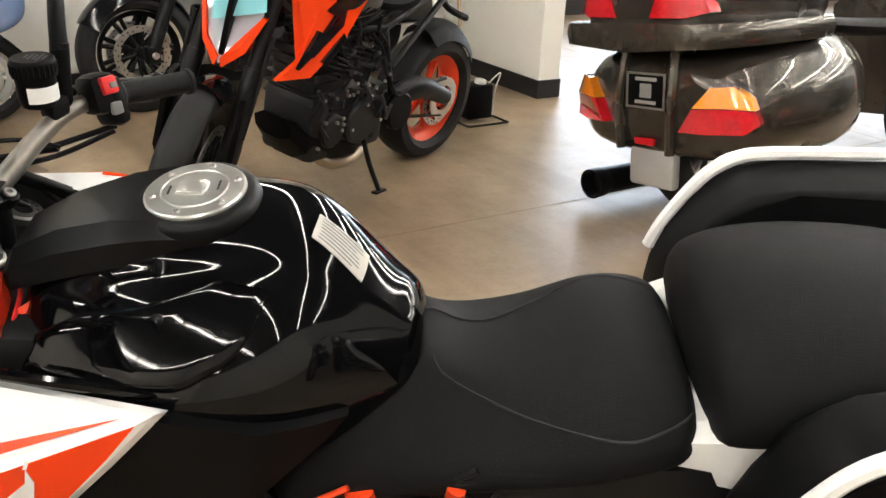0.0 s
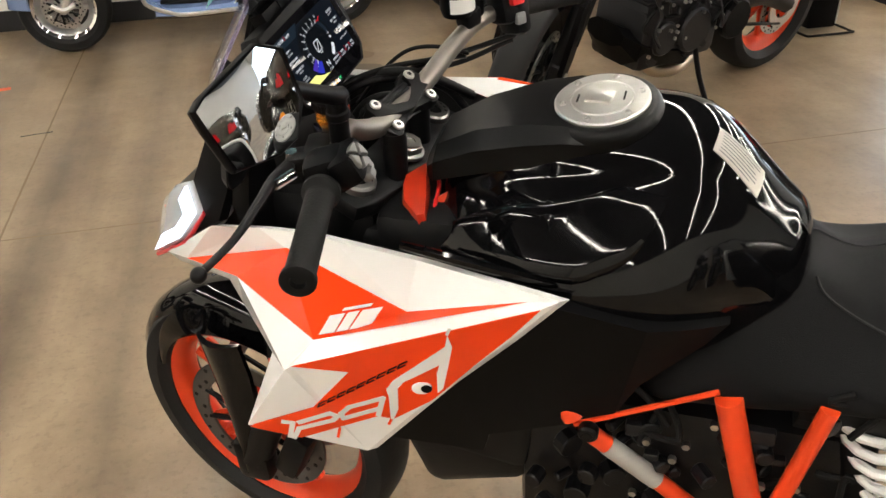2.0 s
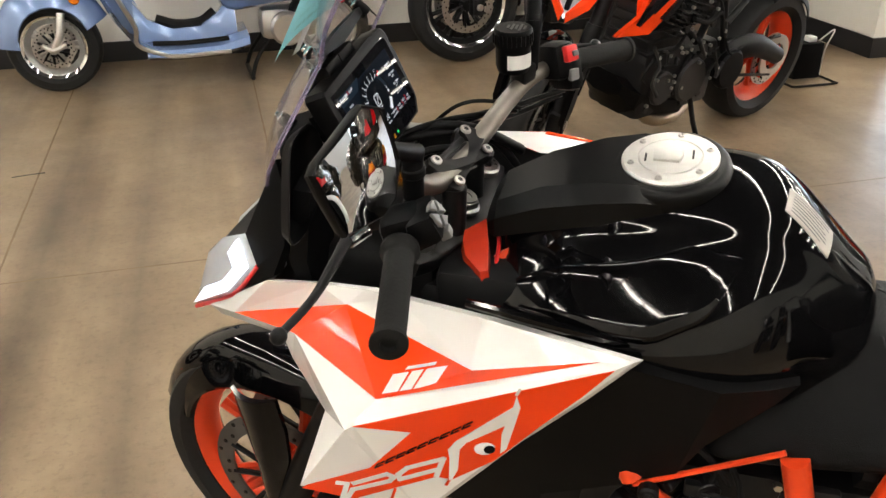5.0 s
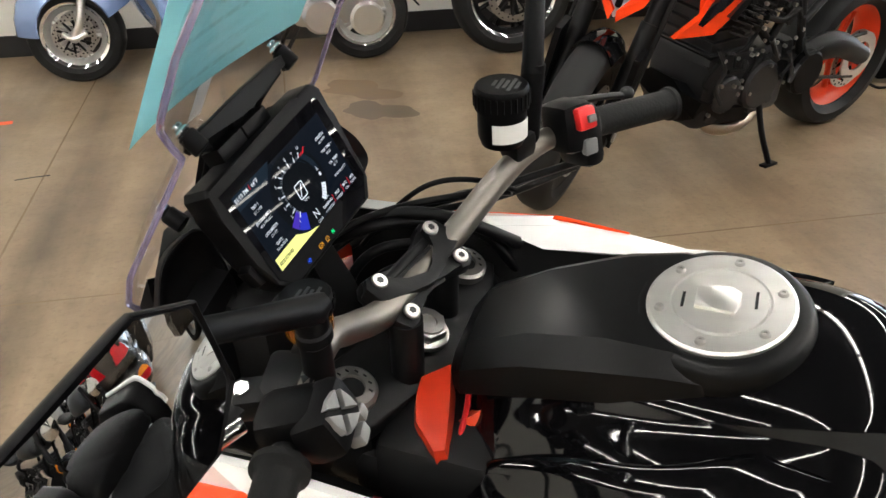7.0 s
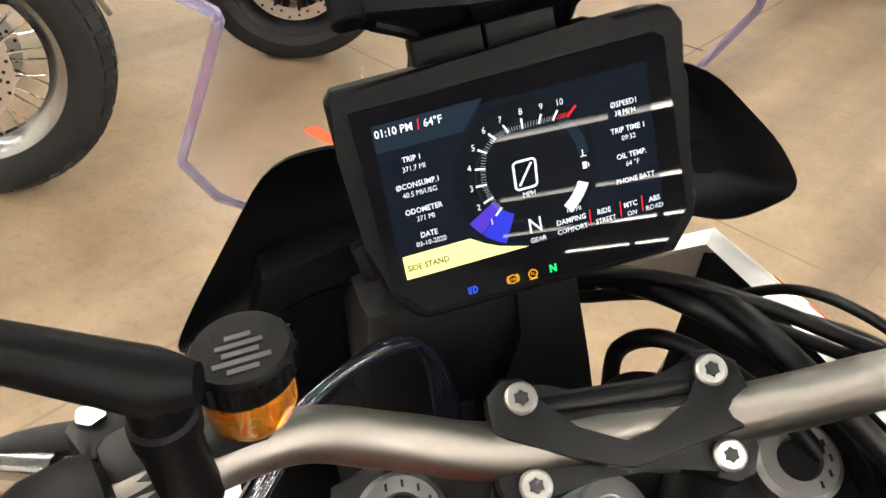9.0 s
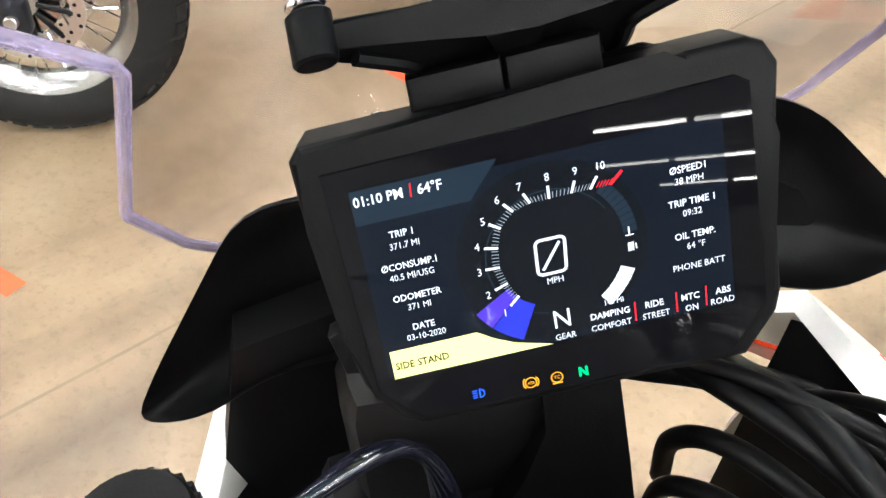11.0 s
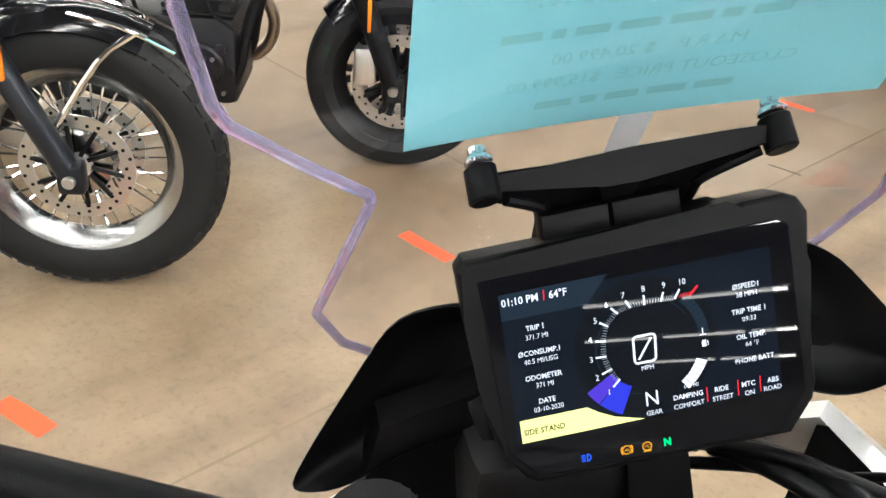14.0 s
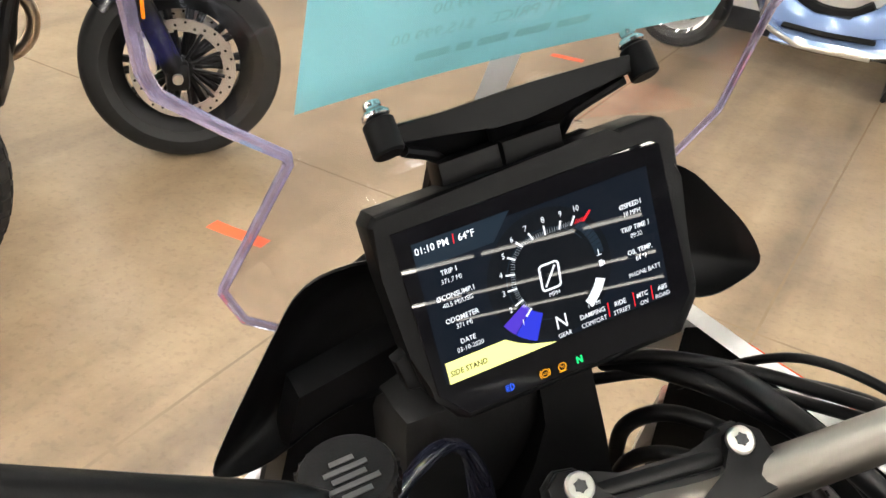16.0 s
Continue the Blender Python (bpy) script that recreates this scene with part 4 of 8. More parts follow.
# hard case on the far side, its lid edged in white
for s in (1, -1):
    bm = B()
    cs = [(0.373, 0.79), (0.375, 0.835), (0.39, 0.892), (0.42, 0.951), (0.445, 0.987), (0.48, 1.012), (0.54, 1.022), (0.79, 1.03), (0.85, 0.985), (0.85, 0.70), (0.79, 0.62), (0.44, 0.62), (0.385, 0.70)]
    m = Matrix(((1, 0, 0, 0), (0, 0, s, 0), (0, 1, 0, 0), (0, 0, 0, 1)))
    prism(bm, cs, 0.19, 0.30, m, 0.015, 3)
    case = gp("side_case", bm, black_plastic, "grey-black hard side case")
    bm = B()
    loop = [V((x, 0.296 * s, z)) for x, z in ((0.372, 0.85), (0.387, 0.898), (0.417, 0.957), (0.443, 0.995), (0.478, 1.02), (0.54, 1.031), (0.79, 1.039))]
    tube(bm, loop, 0.011, 8, 5)
    gp("case_edge", bm, white_gloss, "white edge strip of the case", case)
    bm = B()
    rod(bm, (0.58, 0.193 * s, 0.925), (0.58, 0.182 * s, 0.925), 0.014, seg=20, bev=0.003)
    gp("case_lock", bm, steel, "round metal case lock", case)
    bm = B()
    box(bm, (0.68, 0.188 * s, 0.955), (0.07, 0.006, 0.022), bev=0.003)
    gp("case_latch", bm, black_deep, "", case)
    leaned(case)

# frame, engine, suspension
bm = B()
for s in (-1, 1):
    y = 0.15 * s
    tube(bm, [(-0.27, y * 1.07, 0.695), (-0.085, y * 1.03, 0.797)], 0.0042, 8, 1)
    tube(bm, [(-0.25, y * 1.1, 0.69), (-0.15, y, 0.60), (-0.08, y * 0.93, 0.53)], 0.0135, 12, 2)
    tube(bm, [(-0.072, y, 0.785), (-0.032, y, 0.63), (0.0, y * 0.93, 0.50)], 0.0185, 12, 2)
    tube(bm, [(0.05, y, 0.795), (0.024, y, 0.648), (0.0, y * 0.93, 0.50)], 0.0125, 12, 2)
    tube(bm, [(-0.48, 0.06 * s, 0.99), (-0.27, y, 0.70)], 0.02, 12, 1)
gp("trellis_frame", bm, orange_satin, "orange tubular frame")
bm = B()
rod(bm, (-0.248, -0.165, 0.70), (-0.248, -0.184, 0.70), 0.0145, seg=18, bev=0.003)
rod(bm, (-0.248, -0.183, 0.70), (-0.248, -0.186, 0.70), 0.008, seg=6, bev=0.001)
gp("frame_bolt", bm, black_satin, "black frame bolt")
bm = B()
rod(bm, (-0.223, -0.161, 0.666), (-0.15, -0.150, 0.60), 0.0148, seg=14)
gp("frame_sticker", bm, label_silver, "silver sticker round the frame tube")
bm = B()
rnd = random.Random(5)
box(bm, (-0.12, 0, 0.52), (0.5, 0.22, 0.36), bev=0.04)
box(bm, (-0.26, 0, 0.66), (0.2, 0.2, 0.2), pose(0, 0, 0, 0, -20, 0), bev=0.03)
for i in range(40):
    c = (rnd.uniform(-0.33, 0.1), -0.115 + rnd.uniform(-0.02, 0.0), rnd.uniform(0.42, 0.76))
    rod(bm, c, (c[0] + rnd.uniform(-0.02, 0.02), c[1] - rnd.uniform(0.008, 0.03), c[2]), rnd.uniform(0.006, 0.022), seg=10, bev=0.002)
engine_black = mat("black coated engine metal", (0.007, 0.007, 0.008), 0.3, metal=0.2, bump=0.3, bscale=350, vary=0.3, spec=0.35)
engine = gp("engine", bm, engine_black, "dark cast engine block", sharp=30)
for i in range(9):
    bm = B()
    a = [(rnd.uniform(-0.3, 0.1), -0.14, rnd.uniform(0.45, 0.75))]
    for k in range(3):
        a.append((a[-1][0] + rnd.uniform(-0.06, 0.08), -0.14 + rnd.uniform(-0.01, 0.02), a[-1][2] + rnd.uniform(-0.07, 0.07)))
    tube(bm, a, 0.005, 7, 5)
    gp("engine_hose", bm, rubber, "", engine)
for i in range(8):
    bm = B()
    c = V((rnd.uniform(-0.2, 0.04), -0.138, rnd.uniform(0.5, 0.72)))
    box(bm, c, (rnd.uniform(0.02, 0.045), 0.014, rnd.uniform(0.012, 0.03)), bev=0.003)
    gp("engine_bracket", bm, dark_metal if i % 2 else engine_black, "", engine)
for i in range(14):
    bm = B()
    c = (rnd.uniform(-0.22, 0.06), -0.142, rnd.uniform(0.5, 0.74))
    rod(bm, c, (c[0], c[1] - 0.008, c[2]), 0.006, seg=6)
    gp("engine_bolt", bm, steel, "", engine)
bm = B()
tube(bm, [V((0.10 + 0.004 * (i / 10), -0.1, 0.76)) + V((0.006 * i / 10, 0, -0.0026 * i)) + V((0.036 * math.cos(i * 0.55), 0.036 * math.sin(i * 0.55), 0)) for i in range(0, 90)], 0.0075, 8, 1)
gp("shock_spring", bm, white_gloss, "white coil spring of the rear shock")
bm = B()
rod(bm, (0.09, -0.1, 0.81), (0.13, -0.1, 0.51), 0.024, seg=14)
rod(bm, (0.085, -0.1, 0.82), (0.09, -0.1, 0.775), 0.038, seg=18, bev=0.004)
gp("shock_body", bm, black_satin)
# black belly between fairing and seat
bm = B()
for s in (1, -1):
    plate(bm, [(x, y * s, z) for x, y, z in ((-0.30, -0.212, 0.945), (-0.18, -0.2, 0.918), (-0.125, -0.172, 0.91), (-0.085, -0.14, 0.90), (-0.11, -0.15, 0.87), (-0.185, -0.165, 0.795), (-0.215, -0.16, 0.73), (-0.27, -0.157, 0.693), (-0.399, -0.155, 0.632), (-0.41, -0.15, 0.588), (-0.56, -0.17, 0.60), (-0.60, -0.2, 0.66), (-0.44, -0.2, 0.80))], (0, 0.03 * s, 0))
gp("side_cover", bm, black_plastic, "black side cover under the tank", sharp=20)
bm = B()
box(bm, (-0.50, 0, 0.66), (0.16, 0.22, 0.42), pose(0, 0, 0, 0, 8, 0) @ Matrix(), bev=0.02)
gp("radiator", bm, black_deep, "black radiator block")
# rear wheel and swingarm close the machine towards the back
wheel(gt, (0.61, 0.02, 0.412), 0.315, 0.185, 0.215, orange_satin, disc=0.12)
bm = B()
tube(bm, [(-0.02, -0.09, 0.50), (0.3, -0.13, 0.48), (0.61, -0.13, 0.412)], [0.035, 0.035, 0.025], 10, 4)
gp("swingarm", bm, alu, "bare metal swingarm")
bm = B()
tube(bm, [(0.02, -0.16, 0.43), (-0.03, -0.24, 0.26), (-0.05, -0.30, 0.132)], 0.012, 8, 3)
box(bm, (-0.05, -0.30, 0.0), (0.06, 0.04, 0.012), pose(0, 0, 0.136, -6, 0, 0), bev=0.003)
gp("side_stand", bm, black_satin, "black side stand")

# front wheel, fork, fender, turned a little to the right
STEER = -9
FAX = V((-0.898, 0.025, 0.388))
dark_disc = mat("worn brake disc", (0.13, 0.13, 0.135), 0.4, metal=0.9, vary=0.25, scale=30)
wheel(gt, FAX, 0.29, 0.115, 0.226, orange_satin, disc=0.155, steer=STEER, spokes=5, disc_mat=dark_disc, deep=0.55)
FM = Matrix.Translation(FAX) @ Matrix.Rotation(radians(STEER), 4, "Z")
bm = B()
rings = []
for i in range(15):
    a = radians(-48 + 118 * i / 14)
    r = 0.308
    w = 0.072 - 0.02 * abs(i / 14 - 0.45) ** 2 * 3
    row = []
    for j in range(9):
        t = -1 + j / 4
        rr = r - 0.075 * abs(t) ** 3
        row.append(FM @ V((-rr * math.sin(a), w * t, rr * math.cos(a))))
    for j in range(9):
        t = 1 - j / 4
        rr = r - 0.006 - 0.075 * abs(t) ** 3
        row.append(FM @ V((-rr * math.sin(a), (w - 0.004) * t, rr * math.cos(a))))
    rings.append(row)
loft(bm, rings)
gp("front_fender", bm, black_gloss, "black gloss front fender", sharp=50)
for s in (-1, 1):
    bm = B()
    lo, hi = FM @ V((0.03, 0.105 * s, -0.02)), V((-0.575 + 0.0175 * s, 0.012 + 0.11 * s, 1.0))
    d = hi - lo
    rod(bm, lo, lo + d * 0.55, 0.030, 0.030, 18)
    box(bm, (0, 0, 0.0), (0.07, 0.05, 0.1), Matrix.Translation(lo), bev=0.015)
    gp("fork_leg", bm, black_satin, "black fork leg")
    bm = B()
    lo, hi = FM @ V((0.03, 0.105 * s, -0.02)), V((-0.575 + 0.0175 * s, 0.012 + 0.11 * s, 1.0))
    rod(bm, lo.lerp(hi, 0.5), hi, 0.024, seg=18)
    gp("fork_tube", bm, black_satin, "black fork tube")
for s in (-1, 1):
    bm = B()
    rows_ = []
    for z, x0, x1 in ((0.27, -0.03, 0.06), (0.20, -0.02, 0.07), (0.10, -0.005, 0.065), (0.02, 0.0, 0.055), (-0.05, 0.005, 0.04)):
        rows_.append([FM @ V((x0 + (x1 - x0) * k / 6, s * (0.112 + 0.02 * math.sin(math.pi * k / 6)), z)) for k in range(7)] + [FM @ V((x1 + (x0 - x1) * k / 6, s * (0.104 + 0.016 * math.sin(math.pi * k / 6)), z)) for k in range(7)])
    loft(bm, rows_)
    gp("fork_guard", bm, black_gloss, "black fork guard")
    bm = B()
    box(bm, (0.10, s * 0.085, 0.06), (0.05, 0.05, 0.13), FM @ pose(0, 0, 0, 0, 25, 0), bev=0.01)
    gp("brake_caliper", bm, black_satin, "black brake caliper")
# nose: headlamp and black cowl
NC = -0.02
NOSE = {"tip": (-0.985, 0.045, 0.815), "l": (-0.935, 0.05, 0.93), "tl": (-0.895, 0.066, 0.968), "tr": (-0.84, 0.096, 1.0), "r": (-0.811, 0.128, 0.97), "b": (-0.867, 0.113, 0.905),
        "cb": (-0.773, 0.098, 1.125), "cc": (-0.756, 0.118, 1.091), "cd": (-0.757, 0.138, 1.019), "ce": (-0.779, 0.143, 0.969), "low": (-0.90, 0.11, 0.885), "in": (-0.80, 0.03, 1.13)}


def nz(k, s, dx=0.0, dy=0.0, dz=0.0):
    x, y, z = NOSE[k]
    return V((x + dx, NC + (y + dy) * s, z + dz))


for s in (-1, 1):
    bm = B()
    lens = [nz(k, s) for k in ("tip", "l", "tl", "tr", "r", "b")]
    cen = sum(lens, V()) / 6
    out = V((-0.5, 0.85 * s, 0.1)).normalized()
    loft(bm, [[p - out * 0.02 + V((0.03, 0, 0)) for p in lens], lens, [p.lerp(cen, 0.15) + out * 0.006 for p in lens], [p.lerp(cen, 0.9) + out * 0.009 for p in lens]])
    lamp_ = gp("headlamp", bm, lamp_glass, "clear headlamp with a cool lit strip", sharp=50)
    bm = B()
    rim_ = [nz("tip", s), nz("b", s), nz("r", s), nz("tr", s)]
    a = [p.lerp(cen, 0.10) + out * 0.009 for p in rim_]
    a2 = [p.lerp(cen, 0.52) + out * 0.0115 for p in rim_]
    loft(bm, [a, a2, [p - out * 0.003 for p in a2], [p - out * 0.003 for p in a]], caps=False, closed=False)
    gp("daytime_lamp", bm, daylamp, "glowing white lamp strip", lamp_)
    bm = B()
    tube(bm, [nz("tip", s, dz=-0.004), nz("b", s, dz=-0.004), nz("r", s, dx=0.003)], 0.0035, 8, 3)
    gp("lamp_trim", bm, red_paint, "thin red trim under the lamp", lamp_)
    # cowl: two folded faces and the lower jaw
    bm = B()
    for q in (("tr", "cb", "cc", "cd", "r"), ("r", "cd", "ce", "b"), ("b", "ce", "low")):
        plate(bm, [nz(k, s, dx=0.002) for k in q], (0.006, -0.014 * s, -0.004))
    gp("nose_cowl", bm, black_plastic, "matte black nose cowl", sharp=25)
bm = B()
loft(bm, [[nz("tip", -1, 0.01), nz("l", -1, 0.006), nz("tl", -1, 0.004), nz("tr", -1, 0.004), nz("cb", -1, 0.01), nz("in", -1)], [nz("tip", 1, 0.01), nz("l", 1, 0.006), nz("tl", 1, 0.004), nz("tr", 1, 0.004), nz("cb", 1, 0.01), nz("in", 1)]], caps=False, closed=False)
gp("nose_bridge", bm, black_plastic, "black cover between the lamps")
bm = B()
box(bm, (-0.80, NC, 0.93), (0.13, 0.15, 0.12), bev=0.02)
box(bm, (-0.66, NC - 0.03, 0.95), (0.2, 0.13, 0.1), bev=0.02)
box(bm, (-0.72, NC - 0.015, 1.03), (0.1, 0.12, 0.12), bev=0.02)
gp("nose_frame", bm, black_deep, "dark structure inside the nose")
# solid black block added for the darkness of the hollow before the tank
bm = B()
box(bm, (-0.52, 0, 0.905), (0.14, 0.24, 0.11), bev=0.02)
gp("air_box", bm, black_deep, "black block standing in for the dark cavity before the tank")

# ---- the other machines in the showroom ----
paint_black = mat("black bike paint", (0.006, 0.006, 0.007), 0.12, spec=0.45, vary=0.2)
paint_graphite = mat("graphite paint", (0.035, 0.037, 0.04), 0.3, metal=0.4)
white_rim = mat("silver wheel paint", (0.55, 0.55, 0.54), 0.35, metal=0.5)


def mp(parent, name, bm, material, label="", sharp=38):
    return part(name, bm, material, parent, label, sharp)


def half_ring(x, pts):
    return [V((x, y, z)) for y, z in sym(pts)]


def engine_block(parent, x, z, sx, sz, w, seed, material=dark_metal):
    rnd = random.Random(seed)
    bm = B()
    box(bm, (x, 0, z - sz * 0.2), (sx, w, sz * 0.6), bev=0.03)
    box(bm, (x - sx * 0.25, 0, z + sz * 0.2), (sx * 0.42, w * 0.85, sz * 0.55), pose(0, 0, 0, 0, 0, 0), bev=0.02)
    for s in (-1, 1):
        rod(bm, (x + sx * 0.1, s * w * 0.45, z - sz * 0.2), (x + sx * 0.1, s * w * 0.62, z - sz * 0.2), sz * 0.2, seg=22, bev=0.01)
        rod(bm, (x - sx * 0.25, s * w * 0.45, z - sz * 0.22), (x - sx * 0.25, s * w * 0.58, z - sz * 0.22), sz * 0.15, seg=22, bev=0.008)
    for i in range(44):
        s = rnd.choice((-1, 1))
        c = (x + rnd.uniform(-0.45, 0.45) * sx, s * w * rnd.uniform(0.42, 0.5), z + rnd.uniform(-0.42, 0.4) * sz)
        rod(bm, c, (c[0], c[1] + s * rnd.uniform(0.01, 0.035), c[2]), rnd.uniform(0.006, 0.026), seg=9, bev=0.002)
    for i in range(5):
        box(bm, (x - sx * 0.25, 0, z + sz * (0.02 + 0.09 * i)), (sx * 0.5, w * 0.95, 0.008), bev=0.002)
    e = mp(parent, "engine", bm, material, "dark cast engine", 30)
    for i in range(9):
        bm = B()
        s = rnd.choice((-1, 1))
        a = [V((x + rnd.uniform(-0.5, 0.5) * sx, s * w * 0.55, z + rnd.uniform(-0.3, 0.5) * sz))]
        for k in range(3):
            a.append(a[-1] + V((rnd.uniform(-0.08, 0.1), rnd.uniform(-0.01, 0.01), rnd.uniform(-0.1, 0.1))))
        tube(bm, a, 0.006, 7, 4)
        part("hose", bm, rubber, e)
    for i in range(14):
        bm = B()
        s = rnd.choice((-1, 1))
        c = (x + rnd.uniform(-0.45, 0.45) * sx, s * w * 0.6, z + rnd.uniform(-0.4, 0.3) * sz)
        rod(bm, c, (c[0], c[1] + s * 0.008, c[2]), 0.007, seg=6)
        part("bolt", bm, steel, e)
    return e


def fork(parent, lo, hi, gap, r, lower, upper):
    for s in (-1, 1):
        a, b = V((lo[0], s * gap, lo[1])), V((hi[0], s * gap, hi[1]))
        bm = B()
        rod(bm, a, a.lerp(b, 0.5), r * 1.2, seg=16)
        box(bm, tuple(a), (r * 2.6, r * 2, r * 3.2), bev=r * 0.5)
        mp(parent, "fork_slider", bm, lower)
        bm = B()
        rod(bm, a.lerp(b, 0.45), b, r, seg=16)
        mp(parent, "fork_tube", bm, upper)
        bm = B()
        rod(bm, a + V((0, s * r * 0.8, 0)), a + V((0, s * r * 1.6, 0)), r * 0.6, seg=12, bev=0.002)
        mp(parent, "axle_nut", bm, steel)


def fender(parent, c, r, w, a0, a1, material, label=""):
    bm = B()
    rings = []
    for i in range(13):
        a = radians(a0 + (a1 - a0) * i / 12)
        row = []
        for j in range(7):
            t = -1 + j / 3
            rr = r - w * 0.8 * abs(t) ** 2.5
            row.append(V((c[0] - rr * math.sin(a), w * t, c[1] + rr * math.cos(a))))
        for j in range(7):
            t = 1 - j / 3
            rr = r - 0.005 - w * 0.8 * abs(t) ** 2.5
            row.append(V((c[0] - rr * math.sin(a), (w - 0.003) * t, c[1] + rr * math.cos(a))))
        rings.append(row)
    loft(bm, rings)
    return mp(parent, "fender", bm, material, label, 50)


def tank_shape(parent, x0, x1, z0, z1, w, material, label):
    bm = B()
    rings = []
    for i in range(7):
        f = i / 6
        x = x0 + (x1 - x0) * f
        k = 0.55 + 0.45 * math.sin(math.pi * min(1, 0.22 + f * 0.62))
        top = z0 + (z1 - z0) * (0.35 + 0.65 * math.sin(math.pi * (0.2 + 0.6 * f)))
        rings.append(half_ring(x, [(0, top), (-w * k * 0.6, top - 0.01), (-w * k, top - 0.07), (-w * k * 1.02, z0 + 0.05), (-w * k * 0.7, z0), (0, z0)]))
    loft(bm, rings)
    o = mp(parent, "fuel_tank", bm, material, label, 60)
    md = o.modifiers.new("smooth", "SUBSURF")
    md.levels = md.render_levels = 2
    return o


def seat_shape(parent, x0, x1, z, w, rise=0.05):
    bm = B()
    rings = []
    for i in range(6):
        f = i / 5
        top = z + rise * (f ** 2) - 0.02 * math.sin(math.pi * f)
        ww = w * (0.6 + 0.4 * math.sin(math.pi * min(1.0, 0.2 + f * 0.7)))
        rings.append(half_ring(x0 + (x1 - x0) * f, [(0, top), (-ww * 0.7, top - 0.008), (-ww, top - 0.04), (-ww * 0.9, top - 0.08), (0, top - 0.085)]))
    loft(bm, rings)
    o = mp(parent, "seat", bm, vinyl, "black vinyl seat", 60)
    md = o.modifiers.new("smooth", "SUBSURF")
    md.levels = md.render_levels = 1
    return o


def handlebar_simple(parent, x, z, w, back=0.12, rise=0.06, material=black_satin):
    bm = B()
    tube(bm, [(x + back, -w, z + rise * 0.9), (x + back * 0.45, -w * 0.5, z + rise), (x, -0.05, z), (x, 0.05, z), (x + back * 0.45, w * 0.5, z + rise), (x + back, w, z + rise * 0.9)], 0.012, 10, 5)
    h = mp(parent, "handlebar", bm, material)
    for s in (-1, 1):
        bm = B()
        rod(bm, (x + back * 0.72, s * w * 0.72, z + rise * 0.95), (x + back * 1.04, s * w * 1.03, z + rise * 0.88), 0.017, seg=12, bev=0.003)
        part("grip", bm, rubber, h)
    return h


# naked sport bike: black and orange, nose towards the touring machine
NAKED = pose(-0.38, 4.0, 0, 0, 0, 54.5) @ pose(0, 0, 0, 8, 0, 0) @ Matrix.Scale(1.08, 4)
nk = thing("naked_sport_motorcycle", NAKED, "black and orange naked sport motorcycle on its side stand", "motorcycle")
wheel(nk, (0.53, 0, 0.30), 0.30, 0.19, 0.21, orange_satin, disc=0.12, spokes=5)
wheel(nk, (-0.87, 0, 0.30), 0.30, 0.12, 0.216, black_satin, disc=0.16, spokes=5)
bm = B()
for s in (-1, 1):
    lathe(bm, [(0.224, s * 0.046), (0.229, s * 0.048), (0.229, s * 0.044)], Matrix.Translation((-0.87, 0, 0.30)) @ AXLE, 48, closed=True)
mp(nk, "rim_stripe", bm, red_paint, "thin red rim stripe")
fork(nk, (-0.85, 0.31), (-0.60, 1.0), 0.105, 0.027, black_satin, black_satin)
for s in (-1, 1):
    bm = B()
    plate(bm, [(-0.88, s * 0.142, 0.60), (-0.80, s * 0.142, 0.61), (-0.79, s * 0.142, 0.36), (-0.84, s * 0.142, 0.26), (-0.89, s * 0.142, 0.33)], (0, -0.02 * s, 0))
    mp(nk, "fork_guard", bm, black_plastic)
    bm = B()
    box(bm, (-0.77, s * 0.10, 0.36), (0.06, 0.05, 0.12), bev=0.012)
    mp(nk, "brake_caliper", bm, black_satin)
    bm = B()
    tube(bm, [(-0.81, s * 0.14, 0.42), (-0.75, s * 0.14, 0.6), (-0.70, s * 0.14, 0.78)], 0.008, 8, 4)
    mp(nk, "brake_hose", bm, rubber)
fender(nk, (-0.87, 0.30), 0.325, 0.07, -50, 8, black_gloss, "black gloss front fender")
engine_block(nk, -0.17, 0.44, 0.46, 0.46, 0.27, 3)
bm = B()
loft(bm, [half_ring(x, p) for x, p in (
    (-0.47, [(0, 0.40), (-0.05, 0.40), (-0.10, 0.37), (-0.09, 0.33), (-0.04, 0.31), (0, 0.31)]),
    (-0.40, [(0, 0.36), (-0.06, 0.37), (-0.14, 0.33), (-0.12, 0.26), (-0.05, 0.22), (0, 0.22)]),
    (-0.28, [(0, 0.32), (-0.07, 0.33), (-0.15, 0.29), (-0.13, 0.22), (-0.06, 0.175), (0, 0.175)]),
    (-0.10, [(0, 0.29), (-0.07, 0.29), (-0.14, 0.25), (-0.12, 0.19), (-0.05, 0.165), (0, 0.165)]),
    (0.0, [(0, 0.27), (-0.05, 0.27), (-0.09, 0.24), (-0.08, 0.2), (-0.04, 0.18), (0, 0.18)]))])
mp(nk, "belly_pan", bm, black_plastic, "dark ribbed belly pan", 20)
bm = B()
tube(bm, [(-0.35, -0.06, 0.30), (-0.25, -0.08, 0.18), (-0.08, -0.08, 0.15), (0.10, -0.02, 0.18)], 0.026, 12, 5)
mp(nk, "exhaust_pipe", bm, exhaust_metal, "heat-tinted exhaust pipe")
bm = B()
